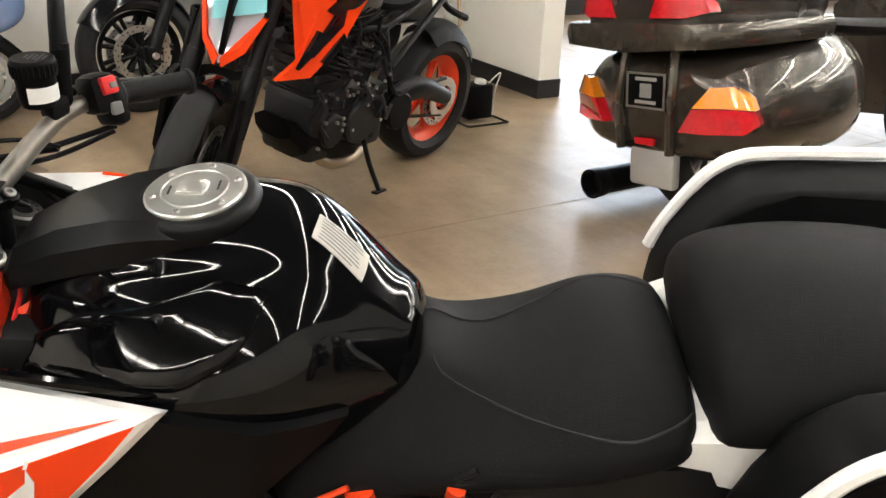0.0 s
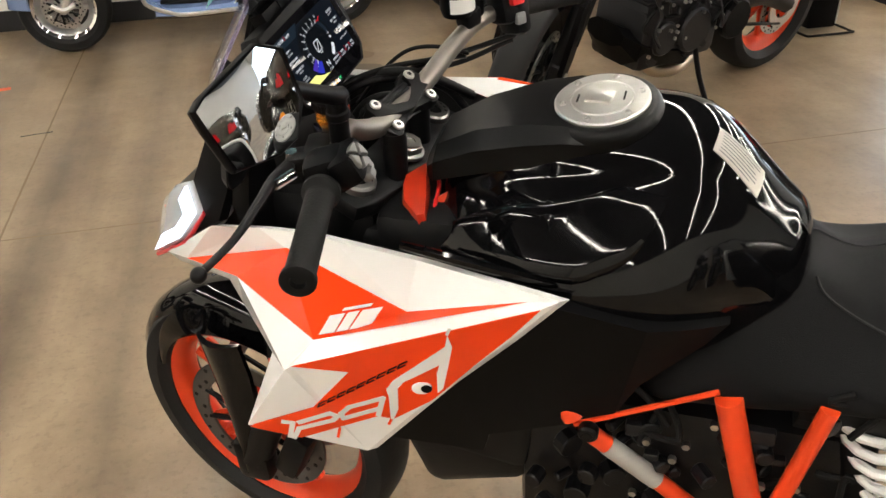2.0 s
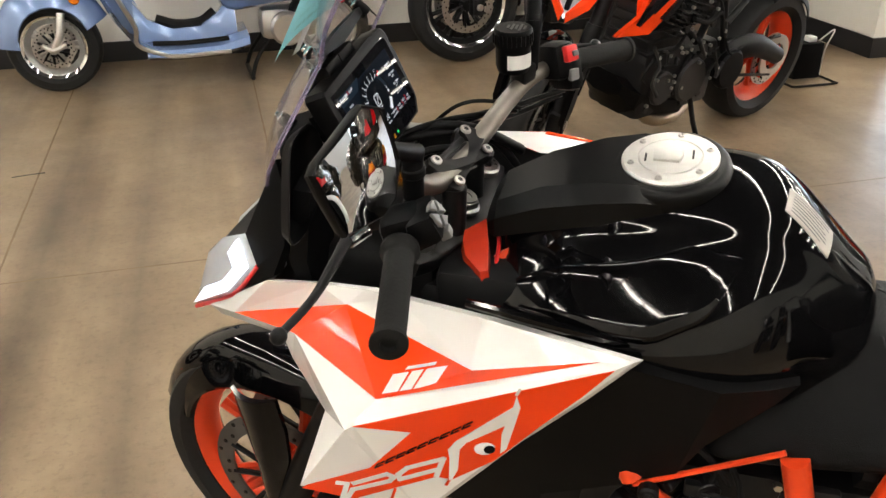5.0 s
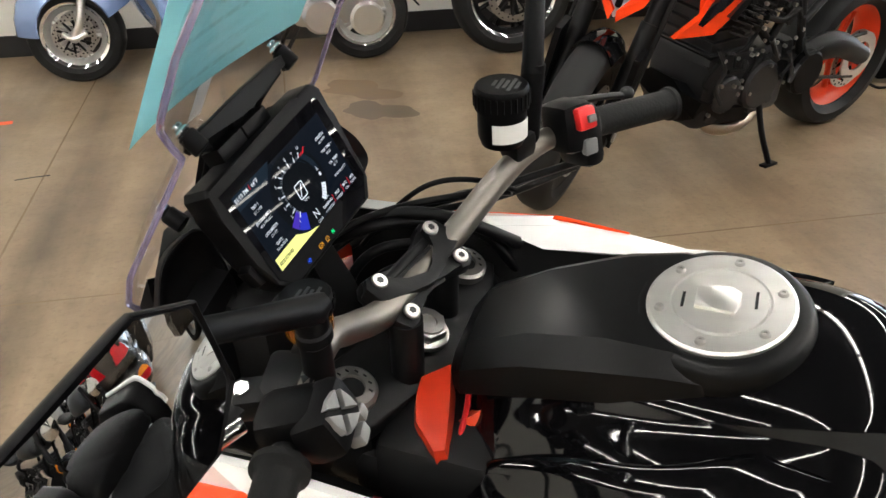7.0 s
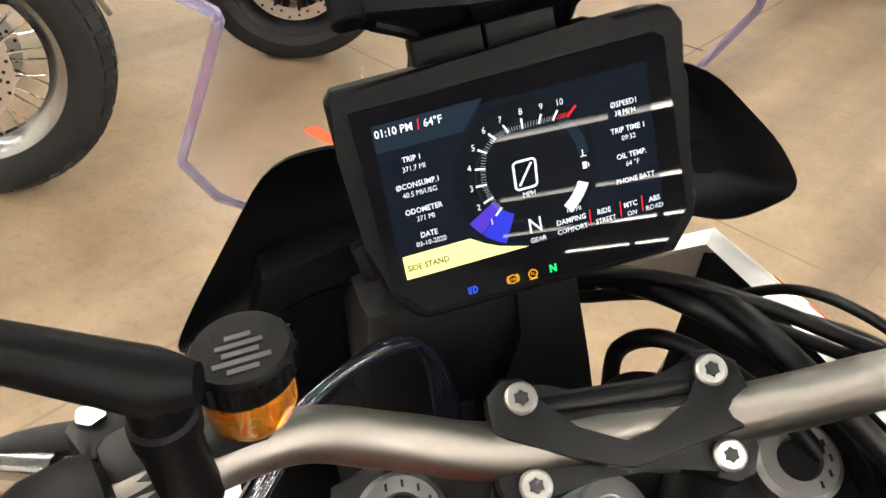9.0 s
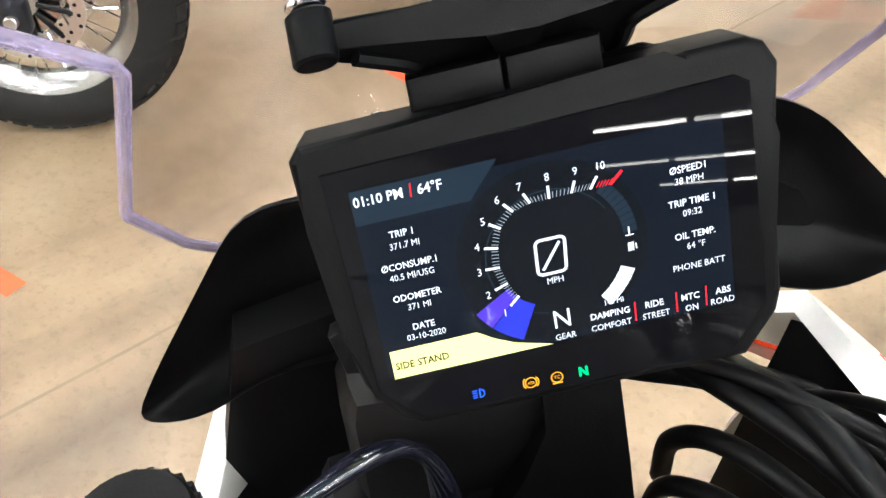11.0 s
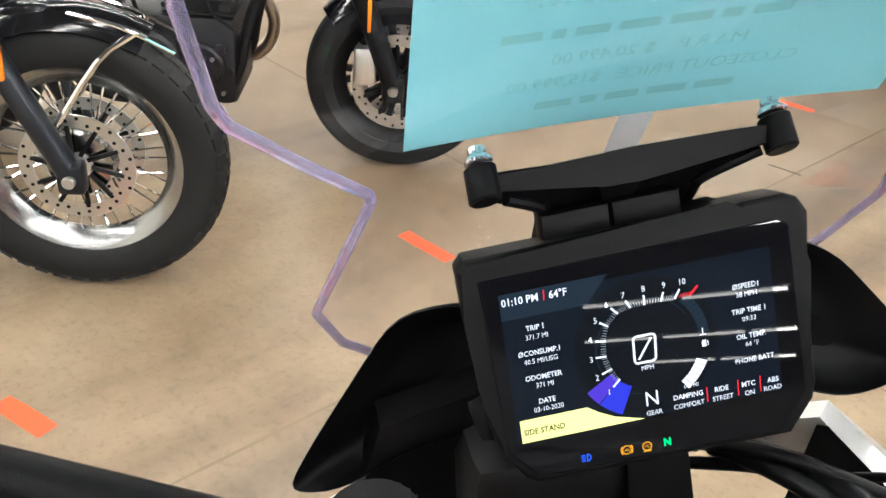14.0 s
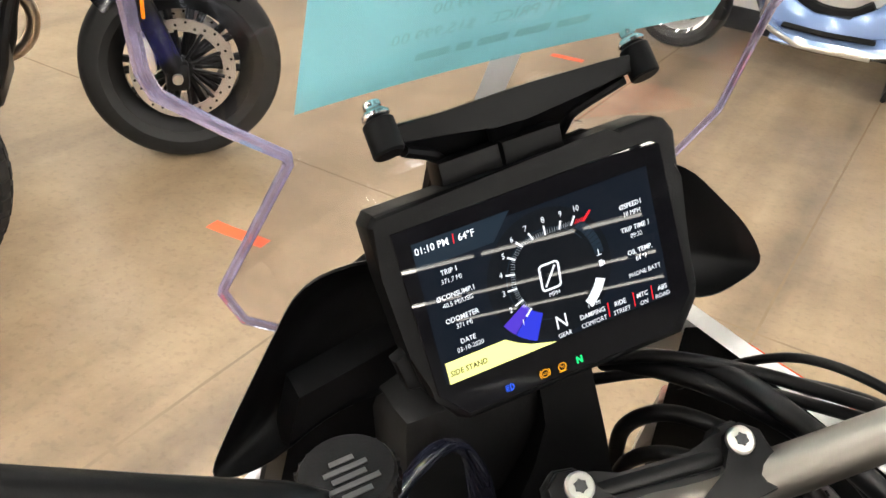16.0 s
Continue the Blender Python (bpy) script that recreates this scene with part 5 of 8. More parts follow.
for s in (-1, 1):
    for a, b in (((-0.52, 0.06, 0.88), (-0.12, 0.14, 0.50)), ((-0.50, 0.06, 0.72), (-0.02, 0.14, 0.72)), ((-0.02, 0.14, 0.72), (-0.12, 0.14, 0.50)), ((-0.02, 0.14, 0.72), (0.08, 0.14, 0.42)), ((-0.30, 0.10, 0.80), (-0.25, 0.13, 0.60)), ((-0.02, 0.14, 0.72), (0.55, 0.06, 0.86)), ((0.05, 0.14, 0.55), (0.5, 0.07, 0.80))):
        tube(bm, [(a[0], s * a[1], a[2]), (b[0], s * b[1], b[2])], 0.015, 10, 1)
mp(nk, "tube_frame", bm, black_satin, "black tubular frame")
bm = B()
tube(bm, [(0.05, -0.12, 0.38), (0.28, -0.135, 0.42), (0.53, -0.13, 0.33)], [0.04, 0.045, 0.03], 10, 4, 1.2)
mp(nk, "swingarm", bm, black_satin, "black swingarm")
bm = B()
rod(bm, (0.10, -0.15, 0.36), (0.10, -0.19, 0.36), 0.085, seg=30, bev=0.01)
mp(nk, "sprocket_cover", bm, black_plastic)
bm = B()
lathe(bm, [(0.10, -0.11), (0.10, -0.118), (0.06, -0.118), (0.06, -0.11)], Matrix.Translation((0.53, 0, 0.32)) @ AXLE, 36, closed=True)
mp(nk, "sprocket", bm, steel)
bm = B()
for z in (0.415, 0.235):
    tube(bm, [(0.12, -0.114, 0.36 + (z - 0.325) * 0.6), (0.53, -0.114, z)], 0.008, 6, 1)
mp(nk, "chain", bm, dark_metal)
tank_shape(nk, -0.46, -0.02, 0.76, 1.05, 0.19, paint_black, "black fuel tank")
seat_shape(nk, -0.04, 0.30, 0.86, 0.15, 0.03)
seat_shape(nk, 0.28, 0.60, 0.93, 0.12, 0.05)
for s in (-1, 1):
    bm = B()
    plate(bm, [(-0.505, s * 0.15, 0.565), (-0.41, s * 0.165, 0.63), (-0.34, s * 0.175, 0.81), (-0.45, s * 0.15, 0.93), (-0.30, s * 0.175, 0.95), (-0.07, s * 0.185, 0.90), (-0.09, s * 0.185, 0.82), (-0.2, s * 0.18, 0.67), (-0.35, s * 0.17, 0.56)], (0, -0.02 * s, 0))
    sh = mp(nk, "tank_shroud", bm, orange_gloss, "orange blade-shaped tank shroud", 20)
    for k, q in enumerate(([(-0.43, 0.605), (-0.30, 0.685), (-0.31, 0.72), (-0.36, 0.70), (-0.34, 0.735)], [(-0.36, 0.64), (-0.21, 0.74), (-0.20, 0.80), (-0.27, 0.745), (-0.25, 0.79), (-0.33, 0.70)], [(-0.24, 0.77), (-0.10, 0.85), (-0.14, 0.885), (-0.2, 0.85), (-0.19, 0.875), (-0.30, 0.80)], [(-0.36, 0.85), (-0.20, 0.90), (-0.33, 0.915)], [(-0.28, 0.60), (-0.19, 0.69), (-0.2, 0.71), (-0.31, 0.615)])):
        bm = B()
        plate(bm, [(x, s * 0.187, z) for x, z in q], (0, -0.02 * s, 0))
        part("shroud_stripe", bm, paint_black, sh, "black stripe")
bm = B()
loft(bm, [[V(p) for p in q] for q in (
    [(-0.80, 0, 0.66), (-0.77, -0.06, 0.72), (-0.73, -0.10, 0.84), (-0.70, -0.09, 0.93), (-0.70, 0.09, 0.93), (-0.73, 0.10, 0.84), (-0.77, 0.06, 0.72)],
    [(-0.70, 0, 0.68), (-0.68, -0.05, 0.72), (-0.66, -0.09, 0.84), (-0.64, -0.08, 0.92), (-0.64, 0.08, 0.92), (-0.66, 0.09, 0.84), (-0.68, 0.05, 0.72)])])
hl = mp(nk, "headlamp", bm, lamp_glass, "angular split headlamp", 20)
bm = B()
for s in (-1, 1):
    plate(bm, [(-0.805, s * 0.012, 0.65), (-0.775, s * 0.075, 0.715), (-0.735, s * 0.115, 0.84), (-0.742, s * 0.10, 0.845), (-0.782, s * 0.06, 0.735), (-0.808, s * 0.005, 0.685)], (0.02, 0, 0))
part("headlamp_mask", bm, orange_gloss, hl, "orange edge of the headlamp mask")
bm = B()
box(bm, (-0.765, 0, 0.79), (0.06, 0.02, 0.2), pose(0, 0, 0, 0, 0, 0), bev=0.006)
part("headlamp_bar", bm, black_plastic, hl)
bm = B()
plate(bm, [(-0.745, -0.11, 0.87), (-0.79, 0.05, 0.80), (-0.74, 0.09, 0.92), (-0.70, -0.07, 0.99)], (0.001, 0, 0))
part("sale_note", bm, paper_teal, nk, "teal note taped over the headlamp")
handlebar_simple(nk, -0.58, 1.02, 0.40, 0.12, 0.05)
bm = B()
tube(bm, [(-0.08, -0.13, 0.30), (-0.06, -0.175, 0.16), (-0.03, -0.225, 0.04)], 0.011, 8, 3)
box(bm, (0, 0, 0), (0.07, 0.03, 0.01), pose(-0.03, -0.225, 0.037, -8, 0, 0), bev=0.002)
mp(nk, "side_stand", bm, black_satin, "black side stand")
bm = B()
prism(bm, [(0.30, 0.88), (0.62, 0.96), (0.66, 0.93), (0.36, 0.82)], -0.09, 0.09, Matrix(((1, 0, 0, 0), (0, 0, 1, 0), (0, 1, 0, 0), (0, 0, 0, 1))), 0.015)
mp(nk, "tail", bm, paint_black)
bm = B()
tube(bm, [(0.45, -0.05, 0.80), (0.56, -0.05, 0.72), (0.72, -0.05, 0.66)], 0.016, 8, 4)
fender(nk, (0.53, 0.32), 0.345, 0.10, -60, 20, black_plastic, "black rear hugger")
mp(nk, "plate_holder", bm, black_plastic)
# hoses, rods and bolts on the side of the engine
rnd = random.Random(31)
for i in range(12):
    bm = B()
    p = V((rnd.uniform(-0.42, 0.05), -0.165 - rnd.uniform(0, 0.02), rnd.uniform(0.40, 0.74)))
    pts = [p]
    for k in range(3):
        pts.append(pts[-1] + V((rnd.uniform(-0.05, 0.09), rnd.uniform(-0.012, 0.012), rnd.uniform(-0.09, 0.06))))
    tube(bm, pts, rnd.uniform(0.005, 0.010), 7, 4)
    mp(nk, "engine_hose", bm, rubber if i % 3 else dark_metal)
for i in range(16):
    bm = B()
    p = V((rnd.uniform(-0.40, 0.12), -0.17, rnd.uniform(0.30, 0.70)))
    rod(bm, p, p + V((0, -0.012, 0)), 0.007, seg=6)
    mp(nk, "engine_bolt", bm, steel)
for x, z, a in ((-0.30, 0.70, 20), (-0.22, 0.72, 20), (-0.14, 0.74, 20)):
    for k in range(6):
        bm = B()
        box(bm, (0, 0, -0.05 + 0.02 * k), (0.07, 0.03, 0.006), pose(x, -0.155, z - 0.09, 0, a, 0))
        mp(nk, "cooling_fin", bm, dark_metal)
# bars, fork and front wheel turned to the left
TURN = Matrix.Translation((-0.60, 0, 1.0)) @ Matrix.Rotation(radians(30), 4, V((0.34, 0, 0.94))) @ Matrix.Translation((0.60, 0, -1.0))
for o in nk.children_recursive:
    xs = [v.co.x for v in o.data.vertices]
    if sum(xs) / len(xs) < -0.56 or o.name.startswith(("handlebar", "grip")):
        o.data.transform(TURN)
    elif o.name.startswith(("tank_shroud", "shroud_stripe")):
        o.data.transform(Matrix.Translation((-0.12, 0, 0.035)))

# scooter by the wall
SCOOT = pose(-3.66, 3.9, 0, 0, 0, 34.0) @ Matrix.Scale(1.09, 4)
sc = thing("classic_scooter", SCOOT, "sky blue metallic scooter parked by the white wall", "scooter")
for x, st in ((0.0, -4), (1.387, 0)):
    wheel(sc, (x, 0, 0.228), 0.228, 0.115, 0.158, white_rim, spokes=5, steer=st, disc=0.1 if x == 0 else 0, lip=chrome)
bm = B()
rings = []
for i in range(11):
    a = radians(-62 + 150 * i / 10)
    r0 = 0.265 + 0.03 * math.sin(math.pi * i / 10)
    row = []
    for j in range(9):
        t = -1 + j / 4
        rr = r0 + 0.02 - 0.11 * abs(t) ** 2.5
        row.append(V((0.02 - rr * math.sin(a), 0.10 * t, 0.235 + rr * math.cos(a))))
    for j in range(9):
        t = 1 - j / 4
        rr = r0 + 0.014 - 0.11 * abs(t) ** 2.5
        row.append(V((0.02 - rr * math.sin(a), 0.095 * t, 0.235 + rr * math.cos(a))))
    rings.append(row)
loft(bm, rings)
mp(sc, "front_fender", bm, vespa_blue, "rounded blue front fender", 60)
bm = B()
shield = [(0.02, 1.02, 0.2), (0.10, 0.85, 0.3), (0.17, 0.65, 0.34), (0.235, 0.48, 0.33), (0.29, 0.34, 0.30), (0.36, 0.25, 0.27), (0.47, 0.19, 0.24)]
fr, bk = [], []
for x, z, w in shield:
    fr.append([V((x + 0.12 * (t * t) * (0.9 if z > 0.3 else 0.3), w * t * 0.8, z)) for t in [-1 + i / 5 for i in range(11)]])
    bk.append([p + V((0.018, 0, 0.008)) for p in fr[-1]])
loft(bm, [a + b[::-1] for a, b in zip(fr, bk)])
mp(sc, "leg_shield", bm, vespa_blue, "curved blue leg shield", 50)
bm = B()
for s in (-1, 1):
    tube(bm, [r[0 if s < 0 else -1] + V((0.005, 0, 0)) for r in fr] + [V((0.6, s * 0.2, 0.175)), V((0.85, s * 0.2, 0.18))], 0.011, 8, 4)
mp(sc, "chrome_edge", bm, MATS["zinc steel"], "grey metal edge trim")
bm = B()
loft(bm, [half_ring(x, [(0, z + 0.07), (-0.10, z + 0.07), (-0.19, z + 0.055), (-0.2, z + 0.02), (-0.17, z), (0, z)]) for x, z in ((0.44, 0.16), (0.6, 0.15), (0.8, 0.155), (0.95, 0.19))])
mp(sc, "floorboard", bm, vespa_blue, "blue floorboard", 40)
bm = B()
for y in (-0.15, -0.125, -0.1, 0.1, 0.125, 0.15):
    tube(bm, [(0.47, y, 0.232), (0.65, y, 0.224), (0.85, y, 0.232)], 0.006, 6, 3)
mp(sc, "floor_rib", bm, rubber)
bm = B()
loft(bm, [half_ring(x, [(0, z), (-0.05, z - 0.005), (-0.07, z - 0.05), (-0.075, 0.2), (0, 0.2)]) for x, z in ((0.40, 0.42), (0.46, 0.33), (0.58, 0.285), (0.72, 0.29), (0.82, 0.35), (0.9, 0.46))])
mp(sc, "tunnel", bm, vespa_blue, "blue centre tunnel", 50)
bm = B()
tube(bm, [(0.50, 0, 0.325), (0.60, 0, 0.292), (0.72, 0, 0.296), (0.80, 0, 0.345)], 0.028, 8, 4)
mp(sc, "tunnel_mat", bm, rubber, "black rubber mat strip")
bm = B()
COWL = [
    (0.80, [(0, 0.80), (-0.08, 0.79), (-0.11, 0.70), (-0.10, 0.50), (-0.08, 0.36), (0, 0.33)]),
    (0.92, [(0, 0.80), (-0.12, 0.785), (-0.17, 0.68), (-0.175, 0.50), (-0.14, 0.36), (0, 0.34)]),
    (1.10, [(0, 0.80), (-0.14, 0.785), (-0.205, 0.68), (-0.215, 0.52), (-0.18, 0.37), (0, 0.40)]),
    (1.30, [(0, 0.79), (-0.13, 0.775), (-0.2, 0.67), (-0.21, 0.52), (-0.175, 0.38), (0, 0.45)]),
    (1.48, [(0, 0.76), (-0.11, 0.745), (-0.16, 0.65), (-0.165, 0.53), (-0.14, 0.42), (0, 0.47)]),
    (1.60, [(0, 0.70), (-0.07, 0.69), (-0.10, 0.63), (-0.10, 0.55), (-0.085, 0.47), (0, 0.5)]),
    (1.64, [(0, 0.64), (-0.03, 0.635), (-0.04, 0.61), (-0.04, 0.58), (-0.03, 0.55), (0, 0.55)]),
]
loft(bm, [half_ring(x, p) for x, p in COWL])
o = mp(sc, "rear_cowl", bm, vespa_blue, "bulbous blue rear cowl", 60)
md = o.modifiers.new("smooth", "SUBSURF")
md.levels = md.render_levels = 2
seat_shape(sc, 0.82, 1.5, 0.86, 0.15, 0.02)
bm = B()
box(bm, (1.20, 0.05, 0.26), (0.34, 0.14, 0.17), bev=0.04)
rod(bm, (1.387, -0.1, 0.228), (1.387, -0.14, 0.228), 0.085, seg=26, bev=0.012)
rod(bm, (1.16, -0.06, 0.25), (1.16, -0.12, 0.25), 0.09, seg=26, bev=0.015)
mp(sc, "engine", bm, alu, "bare metal engine casing")
bm = B()
tube(bm, [(1.05, 0.1, 0.2), (0.98, 0.12, 0.10), (0.95, 0.14, 0.02)], 0.011, 8, 3)
tube(bm, [(1.05, -0.1, 0.2), (0.98, -0.12, 0.10), (0.95, -0.14, 0.02)], 0.011, 8, 3)
tube(bm, [(0.95, -0.15, 0.016), (0.95, 0.15, 0.016)], 0.012, 8, 1)
mp(sc, "centre_stand", bm, black_satin, "black centre stand")
bm = B()
plate(bm, [(1.50, -0.08, 0.42), (1.50, 0.08, 0.42), (1.66, 0.07, 0.26), (1.66, -0.07, 0.26)], (0.006, 0, 0.006))
mp(sc, "mud_flap", bm, black_plastic, "black plate holder")
bm = B()
rod(bm, (1.44, -0.165, 0.40), (1.44, -0.185, 0.40), 0.02, seg=14, bev=0.004)
mp(sc, "reflector", bm, red_lens, "red round reflector")
bm = B()
rod(bm, (0.14, -0.118, 0.475), (0.14, -0.135, 0.475), 0.026, seg=18, bev=0.005)
mp(sc, "side_reflector", bm, amber_lens, "orange round reflector")
bm = B()
tube(bm, [(0.0, -0.075, 0.228), (0.04, -0.085, 0.30), (0.06, -0.06, 0.40)], [0.022, 0.02, 0.02], 10, 3)
tube(bm, [(-0.05, -0.075, 0.25), (0.0, -0.09, 0.228), (0.06, -0.09, 0.25)], 0.014, 8, 3)
mp(sc, "front_swing_link", bm, alu, "bare metal suspension link")
handlebar_simple(sc, 0.0, 1.08, 0.32, 0.08, 0.02, vespa_blue)

# black cruiser standing between scooter and naked bike
CRUISE = pose(-1.66, 5.1, 0, 0, 0, 46) @ Matrix.Scale(1.08, 4)
cr = thing("black_cruiser", CRUISE, "all-black cruiser motorcycle with chrome wheel lip", "motorcycle")
wheel(cr, (0, 0, 0.32), 0.32, 0.14, 0.235, black_satin, disc=0.15, spokes=9, steer=-10, lip=chrome)
wheel(cr, (1.58, 0, 0.33), 0.33, 0.2, 0.2, black_satin, disc=0.14, spokes=9)
fork(cr, (0.02, 0.32), (0.30, 0.95), 0.11, 0.03, black_satin, black_satin)
fender(cr, (0, 0.32), 0.355, 0.09, -70, 60, paint_black, "black front fender")
engine_block(cr, 0.75, 0.42, 0.5, 0.5, 0.3, 8)
tank_shape(cr, 0.42, 0.95, 0.70, 0.98, 0.17, paint_black, "black fuel tank")
seat_shape(cr, 0.93, 1.7, 0.70, 0.17, 0.12)
bm = B()
loft(bm, [half_ring(x, [(0, 1.15), (-0.2, 1.1), (-0.33, 0.9), (-0.3, 0.7), (-0.12, 0.62), (0, 0.62)]) for x in (0.12, 0.24, 0.38)])
mp(cr, "front_fairing", bm, paint_black, "black front fairing", 50)
for s in (-1, 1):
    bm = B()
    box(bm, (1.55, s * 0.33, 0.55), (0.6, 0.2, 0.34), bev=0.05)
    mp(cr, "saddle_bag", bm, paint_black, "black hard saddle bag")
    bm = B()
    box(bm, (0.45, s * 0.27, 0.45), (0.12, 0.06, 0.3), pose(0, 0, 0, 0, 12, 0), bev=0.03)
    mp(cr, "leg_guard", bm, paint_black)
handlebar_simple(cr, 0.42, 1.05, 0.4, 0.2, 0.05)

# grey bronze touring machine seen from behind
TOUR = pose(1.31, 3.75, 0, 0, 0, 213) @ pose(0, 0, 0, 8, 0, 0) @ Matrix.Scale(1.06, 4)
tr = thing("full_dress_tourer", TOUR, "grey bronze metallic full-dress touring motorcycle with red and amber lamps", "motorcycle")
# local: x runs to the rear, away from it the machine's nose
wheel(tr, (0, 0, 0.31), 0.31, 0.19, 0.2, alu, spokes=7)
bm = B()
BODY = [
    (-0.75, [(0, 0.92), (-0.2, 0.90), (-0.30, 0.78), (-0.32, 0.60), (-0.28, 0.42), (0, 0.40)]),
    (-0.25, [(0, 0.92), (-0.25, 0.90), (-0.42, 0.80), (-0.46, 0.62), (-0.42, 0.40), (0, 0.38)]),
    (0.10, [(0, 0.91), (-0.28, 0.89), (-0.43, 0.79), (-0.465, 0.62), (-0.43, 0.41), (0, 0.40)]),
    (0.28, [(0, 0.88), (-0.28, 0.86), (-0.41, 0.76), (-0.44, 0.60), (-0.40, 0.43), (0, 0.42)]),
    (0.40, [(0, 0.84), (-0.26, 0.82), (-0.36, 0.73), (-0.38, 0.58), (-0.36, 0.47), (0, 0.46)]),
]
loft(bm, [half_ring(x, p) for x, p in BODY])
o = mp(tr, "rear_body", bm, bronze_paint, "grey bronze rear body with side cases", 60)
md = o.modifiers.new("smooth", "SUBSURF")
md.levels = md.render_levels = 2
bm = B()
loft(bm, [half_ring(x, [(0, 1.30), (-w * 0.75, 1.27), (-w, 1.14), (-w, 0.96), (-w * 0.8, 0.89), (0, 0.89)]) for x, w in ((-0.45, 0.27), (-0.2, 0.33), (0.25, 0.34), (0.43, 0.31), (0.48, 0.25))])
o = mp(tr, "top_case", bm, bronze_paint, "grey bronze top case", 60)
md = o.modifiers.new("smooth", "SUBSURF")
md.levels = md.render_levels = 2
bm = B()
loft(bm, [half_ring(x, [(0, 0.965), (-w, 0.96), (-w * 1.04, 0.92), (-w, 0.875), (0, 0.855)]) for x, w in ((-0.3, 0.33), (0.2, 0.385), (0.42, 0.37), (0.50, 0.33), (0.53, 0.26))])
mp(tr, "case_lip", bm, bronze_paint, "protruding lip under the top case", 50)
for s in (-1, 1):
    bm = B()
    plate(bm, [(0.487, s * 0.09, 0.98), (0.47, s * 0.25, 0.98), (0.43, s * 0.325, 1.0), (0.44, s * 0.29, 1.08), (0.475, s * 0.2, 1.12), (0.488, s * 0.14, 1.1)], (-0.06, 0, 0))
    mp(tr, "case_lamp", bm, red_lens, "red lamp on the top case")
    bm = B()
    plate(bm, [(0.428, s * 0.20, 0.563), (0.412, s * 0.31, 0.563), (0.345, s * 0.435, 0.568), (0.305, s * 0.472, 0.603), (0.325, s * 0.462, 0.653), (0.392, s * 0.36, 0.658), (0.425, s * 0.255, 0.653)], (-0.05, -0.02 * s, 0))
    mp(tr, "tail_lamp", bm, red_lens, "red tail lamp")
    bm = B()
    plate(bm, [(0.425, s * 0.256, 0.656), (0.392, s * 0.36, 0.661), (0.325, s * 0.462, 0.656), (0.325, s * 0.44, 0.698), (0.36, s * 0.39, 0.738), (0.40, s * 0.315, 0.733)], (-0.05, -0.02 * s, 0))
    mp(tr, "turn_lamp", bm, amber_lens, "amber turn lamp")
    bm = B()
    rod(bm, (-0.4, s * 0.27, 0.28), (0.36, s * 0.27, 0.29), 0.058, seg=20, bev=0.006)
    lathe(bm, [(0.058, 0.0), (0.064, 0.03), (0.064, 0.075), (0.056, 0.075), (0.05, 0.0)], along((0.35, s * 0.27, 0.29), (0.43, s * 0.27, 0.285)), 24)
    mp(tr, "silencer", bm, black_satin, "dark exhaust silencer")
    bm = B()
    tube(bm, [(0.37, s * 0.125, 0.86), (0.40, s * 0.135, 0.66), (0.39, s * 0.13, 0.46)], 0.02, 8, 4)
    mp(tr, "body_rib", bm, bronze_paint)
bm = B()
box(bm, (0.385, 0, 0.70), (0.02, 0.2, 0.14), bev=0.006)
pl = mp(tr, "number_plate", bm, black_plastic, "black number plate with silver frame")
bm = B()
for y, z, sy, sz in ((0, 0.766, 0.2, 0.008), (0, 0.634, 0.2, 0.008), (-0.097, 0.70, 0.008, 0.14), (0.097, 0.70, 0.008, 0.14)):
    box(bm, (0.397, y, z), (0.008, sy, sz), bev=0.002)
part("plate_frame", bm, steel, pl)
bm = B()
box(bm, (0.396, 0, 0.70), (0.004, 0.06, 0.055), bev=0.002)
box(bm, (0.396, 0, 0.745), (0.004, 0.11, 0.014), bev=0.001)
box(bm, (0.396, 0, 0.655), (0.004, 0.11, 0.014), bev=0.001)
part("plate_bars", bm, label_silver, pl, "silver bars and a round emblem")
bm = B()
box(bm, (0.39, 0, 0.50), (0.02, 0.1, 0.03), bev=0.005)
mp(tr, "rear_reflector", bm, red_lens, "red reflector")
bm = B()
box(bm, (0.33, 0, 0.385), (0.05, 0.24, 0.16), bev=0.02)
mp(tr, "rear_guard", bm, MATS["silver wheel paint"], "pale rear mud guard")
bm = B()
box(bm, (0.30, 0, 0.88), (0.1, 0.3, 0.1), bev=0.03)
mp(tr, "case_mount", bm, black_plastic)
seat_shape(tr, -0.5, -1.3, 0.95, 0.22, -0.05)
bm = B()
loft(bm, [half_ring(x, [(0, 1.2), (-0.2, 1.15), (-0.42, 0.95), (-0.42, 0.6), (-0.3, 0.4), (0, 0.4)]) for x in (-1.45, -1.75, -2.0)])
mp(tr, "front_fairing", bm, bronze_paint, "grey bronze front fairing", 50)
wheel(tr, (-1.69, 0, 0.30), 0.30, 0.13, 0.22, alu, spokes=7)
for s in (-1, 1):
    bm = B()
    tube(bm, [(0.0, s * 0.34, 1.15), (-0.35, s * 0.38, 1.2), (-0.55, s * 0.4, 1.1)], 0.045, 8, 4)
    mp(tr, "arm_rest", bm, vinyl, "black arm rest")
for o in tr.children_recursive:
    if not (o.name.startswith("tyre") or o.parent.name.startswith("tyre")):
        o.data.transform(Matrix.Translation((0, 0, -0.15)))


